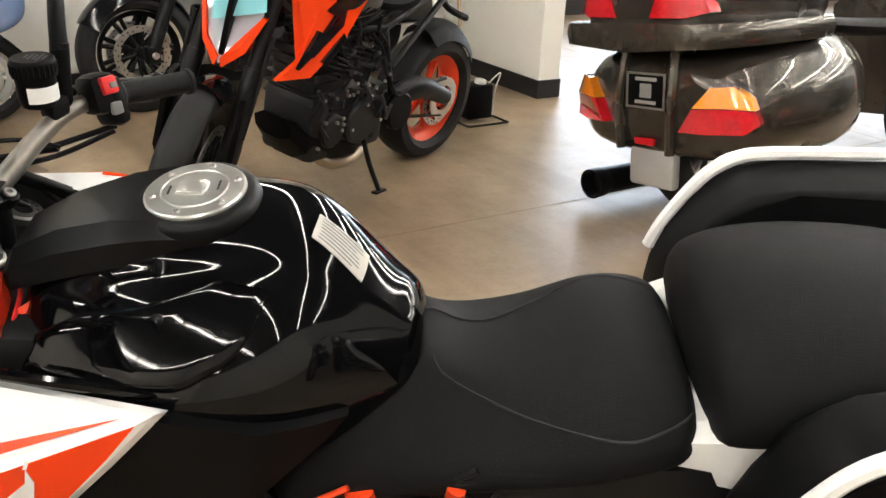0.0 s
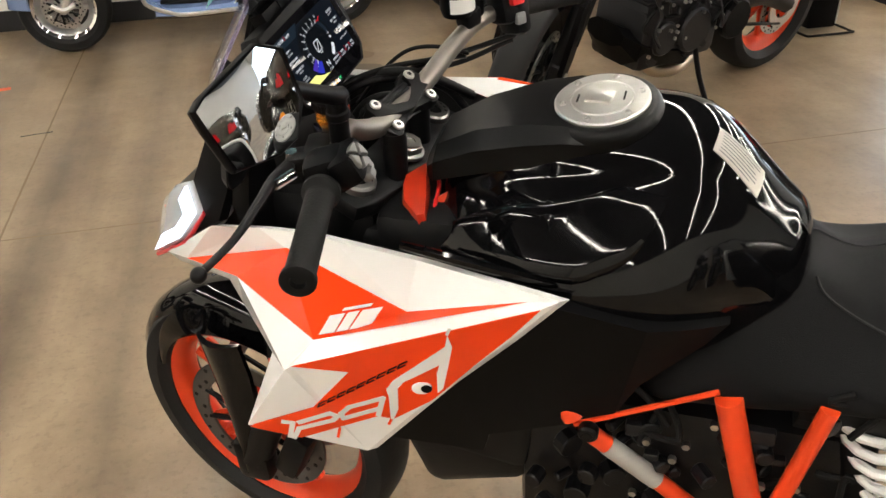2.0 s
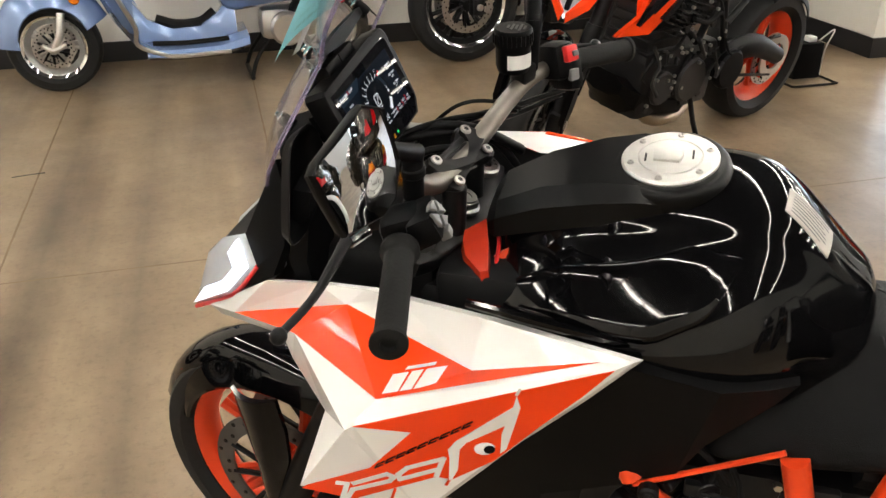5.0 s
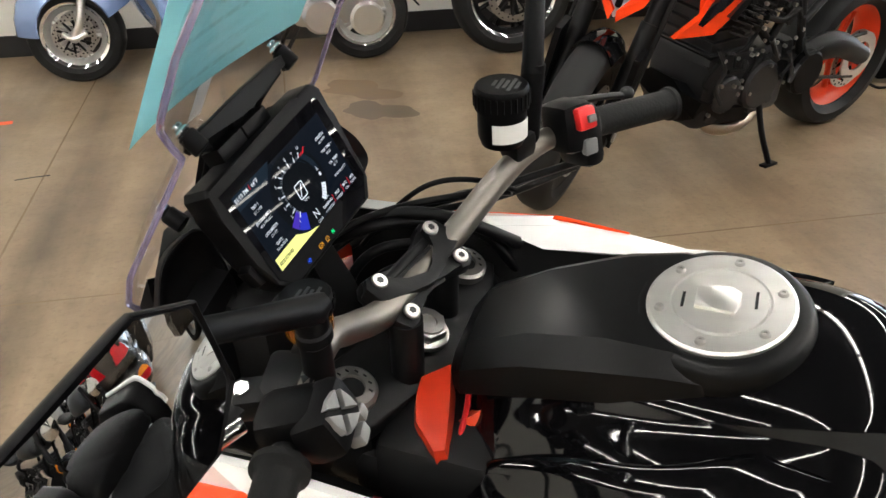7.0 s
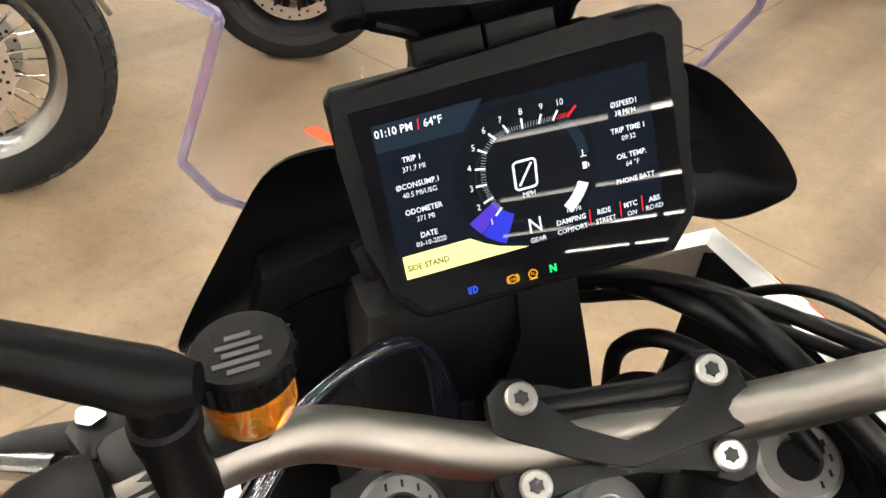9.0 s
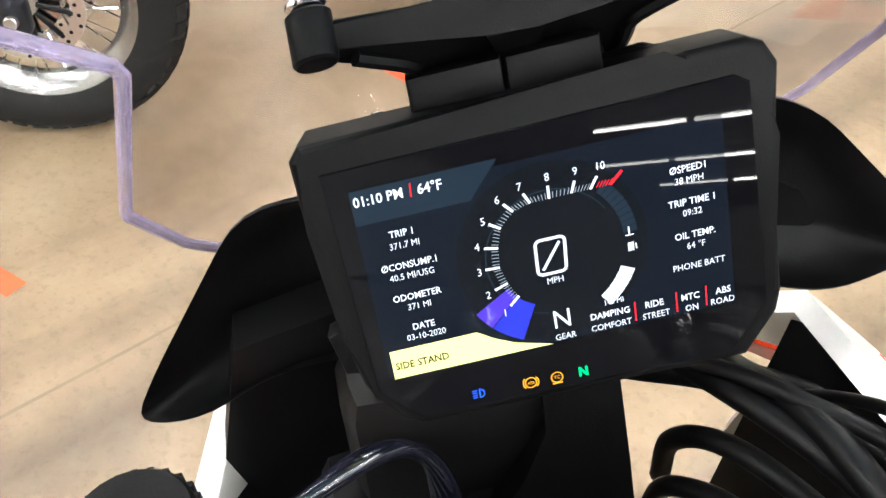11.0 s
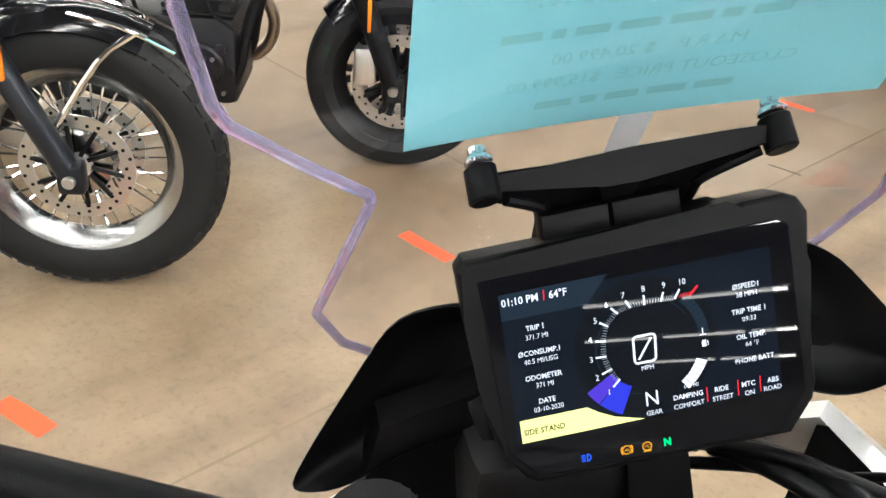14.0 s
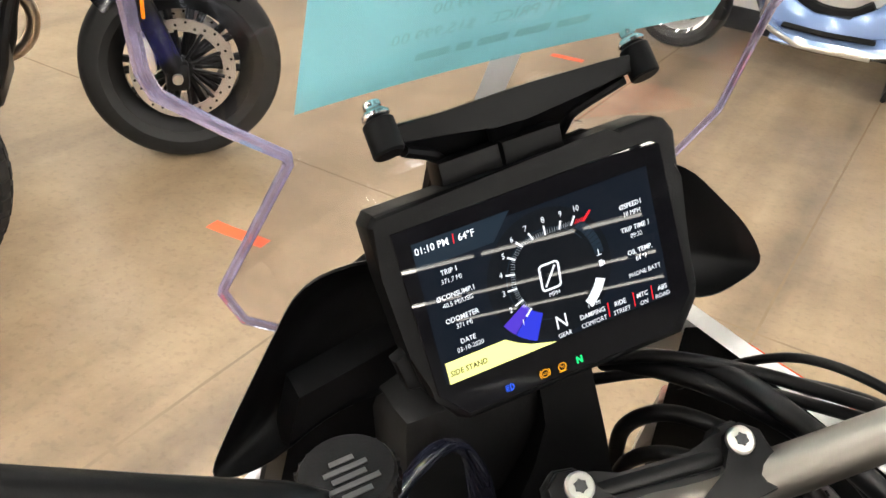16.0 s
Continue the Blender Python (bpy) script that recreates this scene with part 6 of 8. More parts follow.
# road bikes on the other side
def road_bike(m, name, label, kind):
    b = thing(name, m, label, "motorcycle")
    if kind == "wire":
        wheel(b, (0, 0, 0.335), 0.335, 0.115, 0.235, mat("polished rim", (0.36, 0.36, 0.36), 0.2, metal=1.0, vary=0.2), kind="wire", knobs=True, disc=0.13)
        fork(b, (0.0, 0.335), (0.30, 1.0), 0.105, 0.024, mat("gunmetal fork paint", (0.018, 0.02, 0.025), 0.3, metal=0.5), black_satin)
        fender(b, (0, 0.335), 0.375, 0.065, -70, 30, paint_black, "black front fender")
        bm = B()
        for s in (-1, 1):
            tube(bm, [(0.03, s * 0.085, 0.44), (-0.08, s * 0.08, 0.60), (-0.16, s * 0.06, 0.66)], 0.008, 8, 3)
            tube(bm, [(-0.03, s * 0.068, 0.70), (-0.13, s * 0.067, 0.675), (-0.24, s * 0.06, 0.62)], 0.005, 8, 4)
        mp(b, "fender_stay", bm, chrome, "chrome fender stay")
        bm = B()
        lathe(bm, [(0.03, -0.045), (0.075, -0.04), (0.078, 0.0), (0.075, 0.04), (0.03, 0.045)], Matrix.Translation((0, 0, 0.335)) @ AXLE, 36)
        mp(b, "hub_drum", bm, MATS["polished rim"], "polished hub")
    else:
        wheel(b, (0, 0, 0.30), 0.30, 0.12, 0.215, black_satin, disc=0.155, spokes=10)
        fork(b, (0.02, 0.30), (0.28, 0.98), 0.105, 0.027, black_satin, black_satin)
        fender(b, (0, 0.30), 0.325, 0.066, -50, 40, paint_black, "black front fender")
        for s in (-1, 1):
            bm = B()
            box(bm, (0.11, s * 0.085, 0.36), (0.07, 0.05, 0.12), pose(0, 0, 0, 0, 0, 0), bev=0.012)
            mp(b, "brake_caliper", bm, alu)
    for s in (-1, 1):
        bm = B()
        box(bm, (0.10, s * 0.135, 0.62 if kind == "wire" else 0.53), (0.012, 0.022, 0.10), pose(0, 0, 0, 0, 0, 0) , bev=0.005)
        mp(b, "fork_reflector", bm, amber_lens, "amber reflector on the fork leg")
    engine_block(b, 0.70, 0.45, 0.42, 0.46, 0.3, 21 if kind == "wire" else 22)
    bm = B()
    tube(bm, [(0.50, -0.14, 0.56), (0.42, -0.16, 0.40), (0.52, -0.17, 0.27), (0.9, -0.2, 0.24), (1.5, -0.22, 0.3)], [0.02, 0.021, 0.022, 0.026, 0.042], 12, 5)
    mp(b, "exhaust", bm, exhaust_metal, "heat-tinted exhaust pipe")
    bm = B()
    for s in (-1, 1):
        tube(bm, [(0.30, s * 0.03, 0.9), (0.45, s * 0.1, 0.5), (0.55, s * 0.13, 0.25), (0.95, s * 0.13, 0.25), (1.05, s * 0.13, 0.55), (0.9, s * 0.1, 0.75), (0.3, s * 0.04, 0.82)], 0.017, 8, 4)
        tube(bm, [(0.95, s * 0.13, 0.34), (1.40, s * 0.12, 0.32)], 0.026, 8, 1)
    mp(b, "frame", bm, black_satin, "black tubular frame")
    wheel(b, (1.42, 0, 0.315), 0.315, 0.15, 0.215, chrome if kind == "wire" else black_satin, kind="wire" if kind == "wire" else "cast", disc=0.11)
    tank_shape(b, 0.35, 0.85, 0.74, 1.0, 0.15, paint_graphite, "graphite fuel tank")
    seat_shape(b, 0.84, 1.5, 0.82, 0.14, 0.03)
    bm = B()
    lathe(bm, [(0.0, -0.02), (0.09, 0.0), (0.095, 0.03), (0.08, 0.1), (0.03, 0.15)], Matrix.Translation((0.14, 0, 0.9)) @ Matrix.Rotation(radians(90), 4, "Y"), 30)
    mp(b, "headlamp", bm, chrome, "round chrome headlamp")
    handlebar_simple(b, 0.34, 1.03, 0.4, 0.14, 0.07)
    bm = B()
    tube(bm, [(0.75, -0.16, 0.28), (0.68, -0.21, 0.16), (0.62, -0.26, 0.02)], 0.011, 8, 3)
    mp(b, "side_stand", bm, steel, "bare metal side stand")
    return b


wire_bike = road_bike(pose(-2.42, 0.395, 0, 0, 0, -96) @ Matrix.Scale(1.05, 4), "scrambler_motorcycle", "scrambler motorcycle with wire spokes and block tread", "wire")
cast_bike = road_bike(pose(-3.1, 1.30, 0, 0, 0, -100) @ Matrix.Scale(1.05, 4), "road_motorcycle", "black road motorcycle with twin front discs", "cast")
# a row of machines on the far side, seen in the mirror
for i, (x, y, a) in enumerate(((2.2, 0.72, -9), (2.35, -0.12, -11), (2.5, 1.55, -6), (2.45, -0.98, -12), (2.75, 2.35, -3), (4.3, 2.5, 20), (4.6, 4.0, 24))):
    copy_thing(cast_bike if i % 2 == 0 else wire_bike, pose(x, y, 0, 0, 0, a))

for x, y, a in ((3.3, 3.1, 228), (5.4, 4.6, 215), (6.6, 5.9, 205), (6.3, 4.3, 225)):
    copy_thing(tr, pose(x, y, 0, 0, 0, a) @ Matrix.Scale(1.06, 4))

# small things
cb = thing("charger_box", pose(0.3, 5.15, 0, 0, 0, 31), "black charger box on a bent wire stand", "box")
bm = B()
box(bm, (0, 0, 0.13), (0.17, 0.14, 0.2), bev=0.01)
part("box_body", bm, black_plastic, cb, "black box")
bm = B()
loop = [(-0.11, -0.13, 0.01), (0.14, -0.13, 0.01), (0.16, -0.1, 0.01), (0.16, 0.08, 0.01), (0.12, 0.1, 0.03), (-0.1, 0.1, 0.03), (-0.12, 0.06, 0.01), (-0.12, -0.1, 0.01), (-0.11, -0.13, 0.01)]
tube(bm, loop, 0.007, 8, 4)
part("wire_stand", bm, black_satin, cb, "bent black wire stand")
bm = B()
box(bm, (0.02, -0.02, 0.245), (0.05, 0.06, 0.03), bev=0.006)
part("paper_wad", bm, white_paper, cb, "white plug")
bm = B()
tube(bm, [(0.06, -0.05, 0.24), (0.12, -0.08, 0.30), (0.13, -0.02, 0.18), (0.15, 0.02, 0.02)], 0.004, 6, 5)
part("cord", bm, white_paper, cb, "white cord")


def pole(x, y, lean, h, material, label):
    p = thing("broom", pose(x, y, 0, 0, 0, 31), label, "broom")
    bm = B()
    rod(bm, (0, 0, 0.06), (lean, 0.3, h), 0.012, seg=10)
    part("handle", bm, material, p)
    bm = B()
    box(bm, (0, 0, 0.045), (0.26, 0.05, 0.09), bev=0.012)
    part("brush", bm, black_plastic, p)


pole(0.25, 5.75, 0.05, 1.4, mat("bare wood", (0.42, 0.3, 0.17), 0.6, vary=0.2, stretch=(8, 8, 1)), "wooden-handled broom leaning on the wall")
pole(0.12, 5.68, -0.04, 1.35, MATS["white enamel"], "white-handled broom leaning on the wall")

for (x, y), ang, L in (((-3.61, 3.21), 39, 0.16), ((-3.06, 2.27), 35, 0.19), ((-2.51, 1.304), 35, 0.2), ((-1.87, 0.306), 47, 0.16)):
    d = V((math.cos(radians(ang)), math.sin(radians(ang)), 0)) * L / 2
    floor_strip("floor_tape", (x - d.x, y - d.y), (x + d.x, y + d.y), 0.05, tape_orange, "short strip of orange tape on the floor", "floor tape", 0.0018, "", 0.002)
floor_strip("floor_crack", (-3.03, 2.735), (-2.928, 2.82), 0.012, black_deep, "thin dark scrape on the floor", "scrape", 0.0015, "", 0.003)

# ---- cockpit of the touring motorcycle ----
# handlebar
bm = B()
tube(bm, [(-0.503, -0.405, 1.13), (-0.541, -0.263, 1.132), (-0.556, -0.20, 1.133), (-0.568, -0.145, 1.127), (-0.572, -0.10, 1.098), (-0.565, -0.045, 1.073),
          (-0.553, 0.045, 1.07), (-0.54, 0.085, 1.082), (-0.515, 0.135, 1.113), (-0.488, 0.18, 1.135), (-0.45, 0.235, 1.137), (-0.372, 0.332, 1.128)],
     [0.011, 0.011, 0.0115, 0.0125, 0.0135, 0.0143, 0.0143, 0.0143, 0.0135, 0.0125, 0.0115, 0.011], 20, 6)
bar = gp("handlebar", bm, bar_metal, "bare grey tapered metal handlebar")
bm = B()
tube(bm, [(-0.556, -0.20, 1.133), (-0.541, -0.263, 1.132), (-0.505, -0.402, 1.13)], 0.0118, 14, 4)
gp("bar_end_section", bm, black_satin, "", bar)
bm = B()
tube(bm, [(-0.45, 0.235, 1.137), (-0.375, 0.328, 1.128)], 0.0118, 14, 1)
gp("bar_end_section", bm, black_satin, "", bar)


def grip(a, b, label):
    a, b = V(a), V(b)
    bm = B()
    L = (b - a).length
    prof = [(0.012, 0), (0.022, 0.0), (0.0225, 0.006), (0.018, 0.011)]
    k = 18
    for i in range(k):
        h = 0.014 + (L - 0.022) * i / k
        prof += [(0.0164, h), (0.0168, h + (L - 0.022) / k * 0.55)]
    prof += [(0.0172, L - 0.008), (0.0195, L - 0.006), (0.0198, L - 0.001), (0.018, L), (0.009, L), (0.008, L - 0.006), (0.0, L - 0.006)]
    lathe(bm, prof, along(a, b), 24)
    return gp("grip", bm, rubber, label, bar)


grip((-0.539, -0.272, 1.132), (-0.5, -0.415, 1.1295), "black rubber grip with a hollow end")
grip((-0.447, 0.239, 1.137), (-0.366, 0.339, 1.127), "black rubber throttle grip")
# bar clamp with four bolts
K = frame_of((-0.5539, 0.0098, 1.0897), (0.162, 0.986, 0.034), (-0.857, 0.131, 0.4985))
out = [(-0.063, 0.012), (-0.062, 0.028), (-0.055, 0.034), (-0.044, 0.033), (-0.036, 0.024), (-0.022, 0.019), (0.022, 0.019), (0.036, 0.024), (0.042, 0.033), (0.054, 0.034), (0.062, 0.027), (0.064, 0.01),
       (0.066, -0.018), (0.06, -0.031), (0.05, -0.034), (0.04, -0.03), (0.03, -0.02), (0.012, -0.016), (-0.012, -0.016), (-0.03, -0.02), (-0.04, -0.03), (-0.05, -0.034), (-0.06, -0.031), (-0.065, -0.018)]
bm = B()
prism(bm, out, -0.02, -0.002, K, 0.004, 2)
clamp = gp("bar_clamp", bm, black_satin, "black forged handlebar clamp", bar)
cap = [(-0.0645, 0.004), (-0.064, 0.024), (-0.056, 0.031), (-0.045, 0.03), (-0.0395, 0.023), (-0.037, 0.014), (-0.024, 0.0015), (-0.001, -0.009), (0.013, -0.0035), (0.034, 0.006), (0.0395, 0.018), (0.0425, 0.0265), (0.0525, 0.0305), (0.062, 0.024),
       (0.0645, 0.0065), (0.0645, -0.0085), (0.045, -0.0105), (0.0235, -0.0146), (0.001, -0.0197), (-0.012, -0.017), (-0.028, -0.0105), (-0.045, -0.003)]
bm = B()
prism(bm, cap[::-1], -0.012, 0.0065, K, 0.0022, 2)
gp("clamp_cap", bm, black_satin, "black chevron-shaped clamp cap", clamp)
bm = B()
prism(bm, [(-0.035, 0.0125), (0.034, 0.0105), (0.031, 0.0055), (-0.001, -0.0065), (-0.023, 0.003)], -0.01, 0.0022, K, 0.0015, 2)
gp("cap_step", bm, black_satin, "", clamp)
bm = B()
tube(bm, [K @ V((-0.038, 0.0165, -0.006)), K @ V((0.038, 0.0165, -0.006))], 0.0062, 16, 1)
gp("clamp_rib", bm, black_satin, "", clamp)
for x in (-0.0475, 0.0475):
    for y in (-0.0205, 0.0205):
        bm = B()
        m = K @ Matrix.Translation((x, y, 0.006 if y > 0 else 0.001))
        lathe(bm, [(0.0, 0.0035), (0.0068, 0.0035), (0.008, 0.0024), (0.0083, 0.0)], m, 24)
        b_ = gp("clamp_bolt", bm, steel, "bright torx bolt", bar)
        bm = B()
        star = [((0.0041 if i % 2 else 0.0029) * math.cos(math.pi * i / 6), (0.0041 if i % 2 else 0.0029) * math.sin(math.pi * i / 6)) for i in range(12)]
        prism(bm, star, 0.0033, 0.0038, m, 0.0002)
        gp("torx_recess", bm, dark_metal, "dark star-shaped recess", b_)
# fork bridge under the clamp
BR = Matrix.Translation((-0.572, 0.011, 0.998)) @ Matrix.Rotation(radians(-9), 4, "Z") @ Matrix.Rotation(radians(20), 4, "Y")
bm = B()
prism(bm, [(-0.03, -0.145), (0.02, -0.15), (0.035, -0.12), (0.045, -0.06), (0.055, -0.03), (0.055, 0.03), (0.045, 0.06), (0.035, 0.12), (0.02, 0.15), (-0.03, 0.145), (-0.045, 0.11), (-0.03, 0.06), (-0.03, -0.06), (-0.045, -0.11)], -0.012, 0.014, BR, 0.004)
bridge = gp("fork_bridge", bm, black_satin, "black upper fork bridge")
for s in (-1, 1):
    bm = B()
    lathe(bm, [(0.0, 0.018), (0.012, 0.018), (0.013, 0.022), (0.022, 0.022), (0.0255, 0.019), (0.0255, 0.0)], BR @ Matrix.Translation((-0.005, 0.112 * s + 0.004, 0.004)), 32)
    c_ = gp("fork_cap", bm, mat("dull fork cap", (0.3, 0.29, 0.28), 0.4, metal=1.0, vary=0.2) if s < 0 else MATS["dull fork cap"], "silver fork cap", bridge)
    bm = B()
    for i in range(7):
        a = 2 * math.pi * i / 12 + 0.4
        box(bm, (0.0175 * math.cos(a), 0.0175 * math.sin(a), 0.0265), (0.004, 0.0015, 0.0006), BR @ Matrix.Translation((-0.005, 0.112 * s + 0.004, 0)) @ Matrix.Rotation(0, 4, "Z"))
    prism(bm, [(0.0165 * math.cos(t) * 1.0, 0.0165 * math.sin(t)) for t in [2 * math.pi * i / 12 for i in range(12)]], 0.0215, 0.0226, BR @ Matrix.Translation((-0.005, 0.112 * s + 0.004, 0)))
    gp("cap_mark", bm, black_satin, "", bridge)
bm = B()
NUT = Matrix.Translation((-0.555, 0.008, 1.012)) @ Matrix.Rotation(radians(20), 4, "Y")
lathe(bm, [(0.026, 0.0), (0.026, 0.005), (0.0225, 0.007)], NUT, 32)
prism(bm, [(0.022 * math.cos(math.pi * i / 3), 0.022 * math.sin(math.pi * i / 3)) for i in range(6)], 0.005, 0.017, NUT, 0.002)
lathe(bm, [(0.0, 0.012), (0.008, 0.012), (0.0095, 0.019), (0.017, 0.0195), (0.018, 0.016)], NUT, 28)
gp("steering_nut", bm, steel, "big bright hexagon steering nut", bridge)
for s in (-1, 1):
    bm = B()
    rod(bm, (-0.553, 0.009 + 0.05 * s, 1.0), (-0.55, 0.009 + 0.05 * s, 1.07), 0.017, seg=14)
    gp("clamp_post", bm, black_satin, "", bridge)
# orange spar from the steering head down to the tank
bm = B()
loft(bm, [[V(p) for p in q] for q in (
    [(-0.535, -0.05, 1.008), (-0.505, -0.045, 1.028), (-0.50, -0.05, 0.985), (-0.54, -0.06, 0.97)],
    [(-0.532, -0.07, 1.006), (-0.499, -0.064, 1.024), (-0.492, -0.075, 0.98), (-0.535, -0.085, 0.966)],
    [(-0.520, -0.102, 1.002), (-0.490, -0.095, 1.012), (-0.485, -0.10, 0.975), (-0.515, -0.11, 0.97)],
    [(-0.495, -0.124, 0.994), (-0.485, -0.121, 0.996), (-0.482, -0.122, 0.982), (-0.492, -0.126, 0.98)])])
# the frame's orange, darkened to paint in the shade under the controls
gp("frame_head_cover", bm, mat("shaded orange coat", (0.42, 0.025, 0.006), 0.35, vary=0.15), "orange frame head")
bm = B()
for i in range(4):
    box(bm, (-0.545 + 0.004 * i, -0.15, 0.935 - 0.018 * i), (0.01, 0.006, 0.013), bev=0.001)
gp("red_strip", bm, red_paint, "segmented red strip")
bm = B()
tube(bm, [(-0.50, -0.03, 1.005), (-0.485, -0.055, 1.002), (-0.48, -0.10, 0.985)], 0.003, 8, 4)
gp("red_cable", bm, red_paint, "thin red cable")
# added inner block that closes the space below the controls and keeps it dark
bm = B()
box(bm, (-0.60, -0.035, 0.90), (0.20, 0.12, 0.15), bev=0.02)
box(bm, (-0.50, 0.0, 0.93), (0.12, 0.26, 0.12), bev=0.02)
gp("air_box", bm, black_deep, "black inner block under the controls")
bm = B()
box(bm, (-0.595, 0.09, 0.95), (0.08, 0.075, 0.09), bev=0.025)
gp("duct", bm, black_deep, "black air duct beside the steering head")


# switch gear
def rot_box(bm, c, s, yaw, pitch=0.0, roll=0.0, bev=0.004):
    box(bm, (0, 0, 0), s, Matrix.Translation(c) @ Euler((radians(roll), radians(pitch), radians(yaw))).to_matrix().to_4x4(), bev)


bm = B()
rot_box(bm, (-0.545, -0.238, 1.134), (0.052, 0.044, 0.05), 15, -15, 0, 0.012)
rot_box(bm, (-0.522, -0.234, 1.143), (0.036, 0.052, 0.04), 15, -25, 0, 0.01)
gp("switch_box", bm, black_plastic, "black switch box with arrow pad", bar)
PAD = frame_of((-0.507, -0.236, 1.157), (0.15, -0.98, 0.0), (-0.62, -0.1, 0.78))
bm = B()
for i in range(4):
    m = PAD @ Matrix.Rotation(math.pi / 2 * i + math.pi / 4 * 0, 4, "Z")
    prism(bm, [(0.0035, 0.0), (0.013, 0.0095), (0.0145, 0.0), (0.013, -0.0095)], -0.004, 0.0035, m, 0.0012)
gp("arrow_button", bm, mat("grey switch rubber", (0.14, 0.14, 0.14), 0.55), "grey arrow buttons", bar)
bm = B()
rot_box(bm, (-0.50, -0.228, 1.128), (0.014, 0.016, 0.012), 15, -25, 0, 0.003)
rot_box(bm, (-0.512, -0.205, 1.122), (0.012, 0.012, 0.012), 15, -25, 0, 0.003)
gp("indicator_switch", bm, MATS["grey switch rubber"], "light grey indicator switch", bar)
bm = B()
rot_box(bm, (-0.458, 0.213, 1.148), (0.05, 0.042, 0.056), -38, -15, 0, 0.012)
rot_box(bm, (-0.448, 0.222, 1.135), (0.056, 0.03, 0.07), -38, -15, 0, 0.012)
gp("throttle_box", bm, black_plastic, "black throttle and switch box", bar)
bm = B()
rot_box(bm, (-0.437, 0.199, 1.166), (0.012, 0.022, 0.024), -38, -20, 0, 0.003)
gp("stop_switch", bm, red_paint, "red engine stop switch", bar)
bm = B()
rot_box(bm, (-0.431, 0.201, 1.133), (0.01, 0.017, 0.018), -38, -10, 0, 0.003)
gp("start_switch", bm, MATS["grey switch rubber"], "grey start switch", bar)
bm = B()
rot_box(bm, (-0.429, 0.196, 1.168), (0.004, 0.01, 0.008), -38, -20, 0, 0.001)
gp("switch_mark", bm, MATS["grey switch rubber"], "", bar)
# levers
bm = B()
rot_box(bm, (-0.575, -0.20, 1.13), (0.036, 0.05, 0.03), 14, 0, 0, 0.008)
rot_box(bm, (-0.592, -0.222, 1.132), (0.03, 0.03, 0.022), 25, 0, 0, 0.006)
gp("lever_perch", bm, black_satin, "", bar)
bm = B()
tube(bm, [(-0.595, -0.225, 1.135), (-0.603, -0.262, 1.133), (-0.606, -0.30, 1.125), (-0.612, -0.35, 1.114), (-0.627, -0.398, 1.106)], [0.009, 0.0085, 0.007, 0.0055, 0.0055], 10, 5, 0.7)
bmesh.ops.create_uvsphere(bm, u_segments=14, v_segments=10, radius=0.0095, matrix=Matrix.Translation((-0.628, -0.402, 1.1055)))
gp("clutch_lever", bm, black_satin, "black clutch lever with a ball end", bar)
bm = B()
rod(bm, (-0.598, -0.226, 1.128), (-0.598, -0.226, 1.146), 0.0075, seg=6)
rod(bm, (-0.588, -0.245, 1.13), (-0.60, -0.27, 1.13), 0.007, seg=10)
gp("lever_adjuster", bm, MATS["polished rim"], "grey metal lever adjuster", bar)
bm = B()
tube(bm, [(-0.50, 0.225, 1.145), (-0.49, 0.27, 1.14), (-0.455, 0.33, 1.128), (-0.425, 0.365, 1.12)], [0.009, 0.008, 0.006, 0.006], 10, 5, 0.7)
bmesh.ops.create_uvsphere(bm, u_segments=14, v_segments=10, radius=0.0095, matrix=Matrix.Translation((-0.422, 0.368, 1.12)))
gp("brake_lever", bm, black_satin, "black brake lever", bar)
# fluid pots
mat("lid print", (0.03, 0.03, 0.032), 0.5)


def pot(c, r, top, clear, label):
    c = V(c)
    bm = B()
    prof = [(0.0, 0.0), (r * 0.94, 0.0), (r, -0.002), (r * 1.02, -0.006), (r * 1.02, -top), (r * 0.92, -top)]
    lathe(bm, prof, Matrix.Translation(c), 40)
    o = gp("fluid_pot", bm, black_plastic, label, bar)
    bm = B()
    lathe(bm, [(r * 0.92, -top + 0.001), (r * 0.92, -top - clear * 0.75), (r * 0.8, -top - clear), (0.0, -top - clear)], Matrix.Translation(c), 32)
    gp("pot_body", bm, amber if r < 0.025 else black_plastic, "amber fluid in a clear pot" if r < 0.025 else "", bar)
    bm = B()
    for i in range(26):
        a = 2 * math.pi * i / 26
        box(bm, (c.x + r * 1.02 * math.cos(a), c.y + r * 1.02 * math.sin(a), c.z - top * 0.55), (0.0022, 0.0022, top * 0.6))
    gp("cap_ribs", bm, black_plastic, "", bar)
    # raised print on the lid, too small to read
    bm = B()
    for i, w in enumerate((0.5, 0.9, 0.7, 1.1, 0.6)):
        box(bm, (c.x + (i - 1.2) * r * 0.22, c.y, c.z + 0.0003), (r * 0.12, r * w, 0.0006))
    gp("lid_print", bm, MATS["lid print"], "", bar)
    return o


pot((-0.574, -0.158, 1.182), 0.0215, 0.014, 0.024, "small round fluid pot with black lid")
pot((-0.513, 0.153, 1.216), 0.0275, 0.024, 0.04, "larger round brake fluid pot with black lid")
bm = B()
lathe(bm, [(0.0262, -0.034), (0.0262, -0.055)], Matrix.Translation((-0.513, 0.153, 1.216)) @ Matrix.Rotation(radians(-95), 4, "Z"), 14, arc=0.3)
gp("pot_sticker", bm, white_paper, "white sticker on the pot", bar)
bm = B()
rot_box(bm, (-0.50, 0.165, 1.145), (0.03, 0.03, 0.03), -30, 0, 0, 0.006)
gp("pot_bracket", bm, black_satin, "", bar)
bm = B()
rot_box(bm, (-0.57, -0.168, 1.14), (0.026, 0.03, 0.012), 10, 0, 0, 0.004)
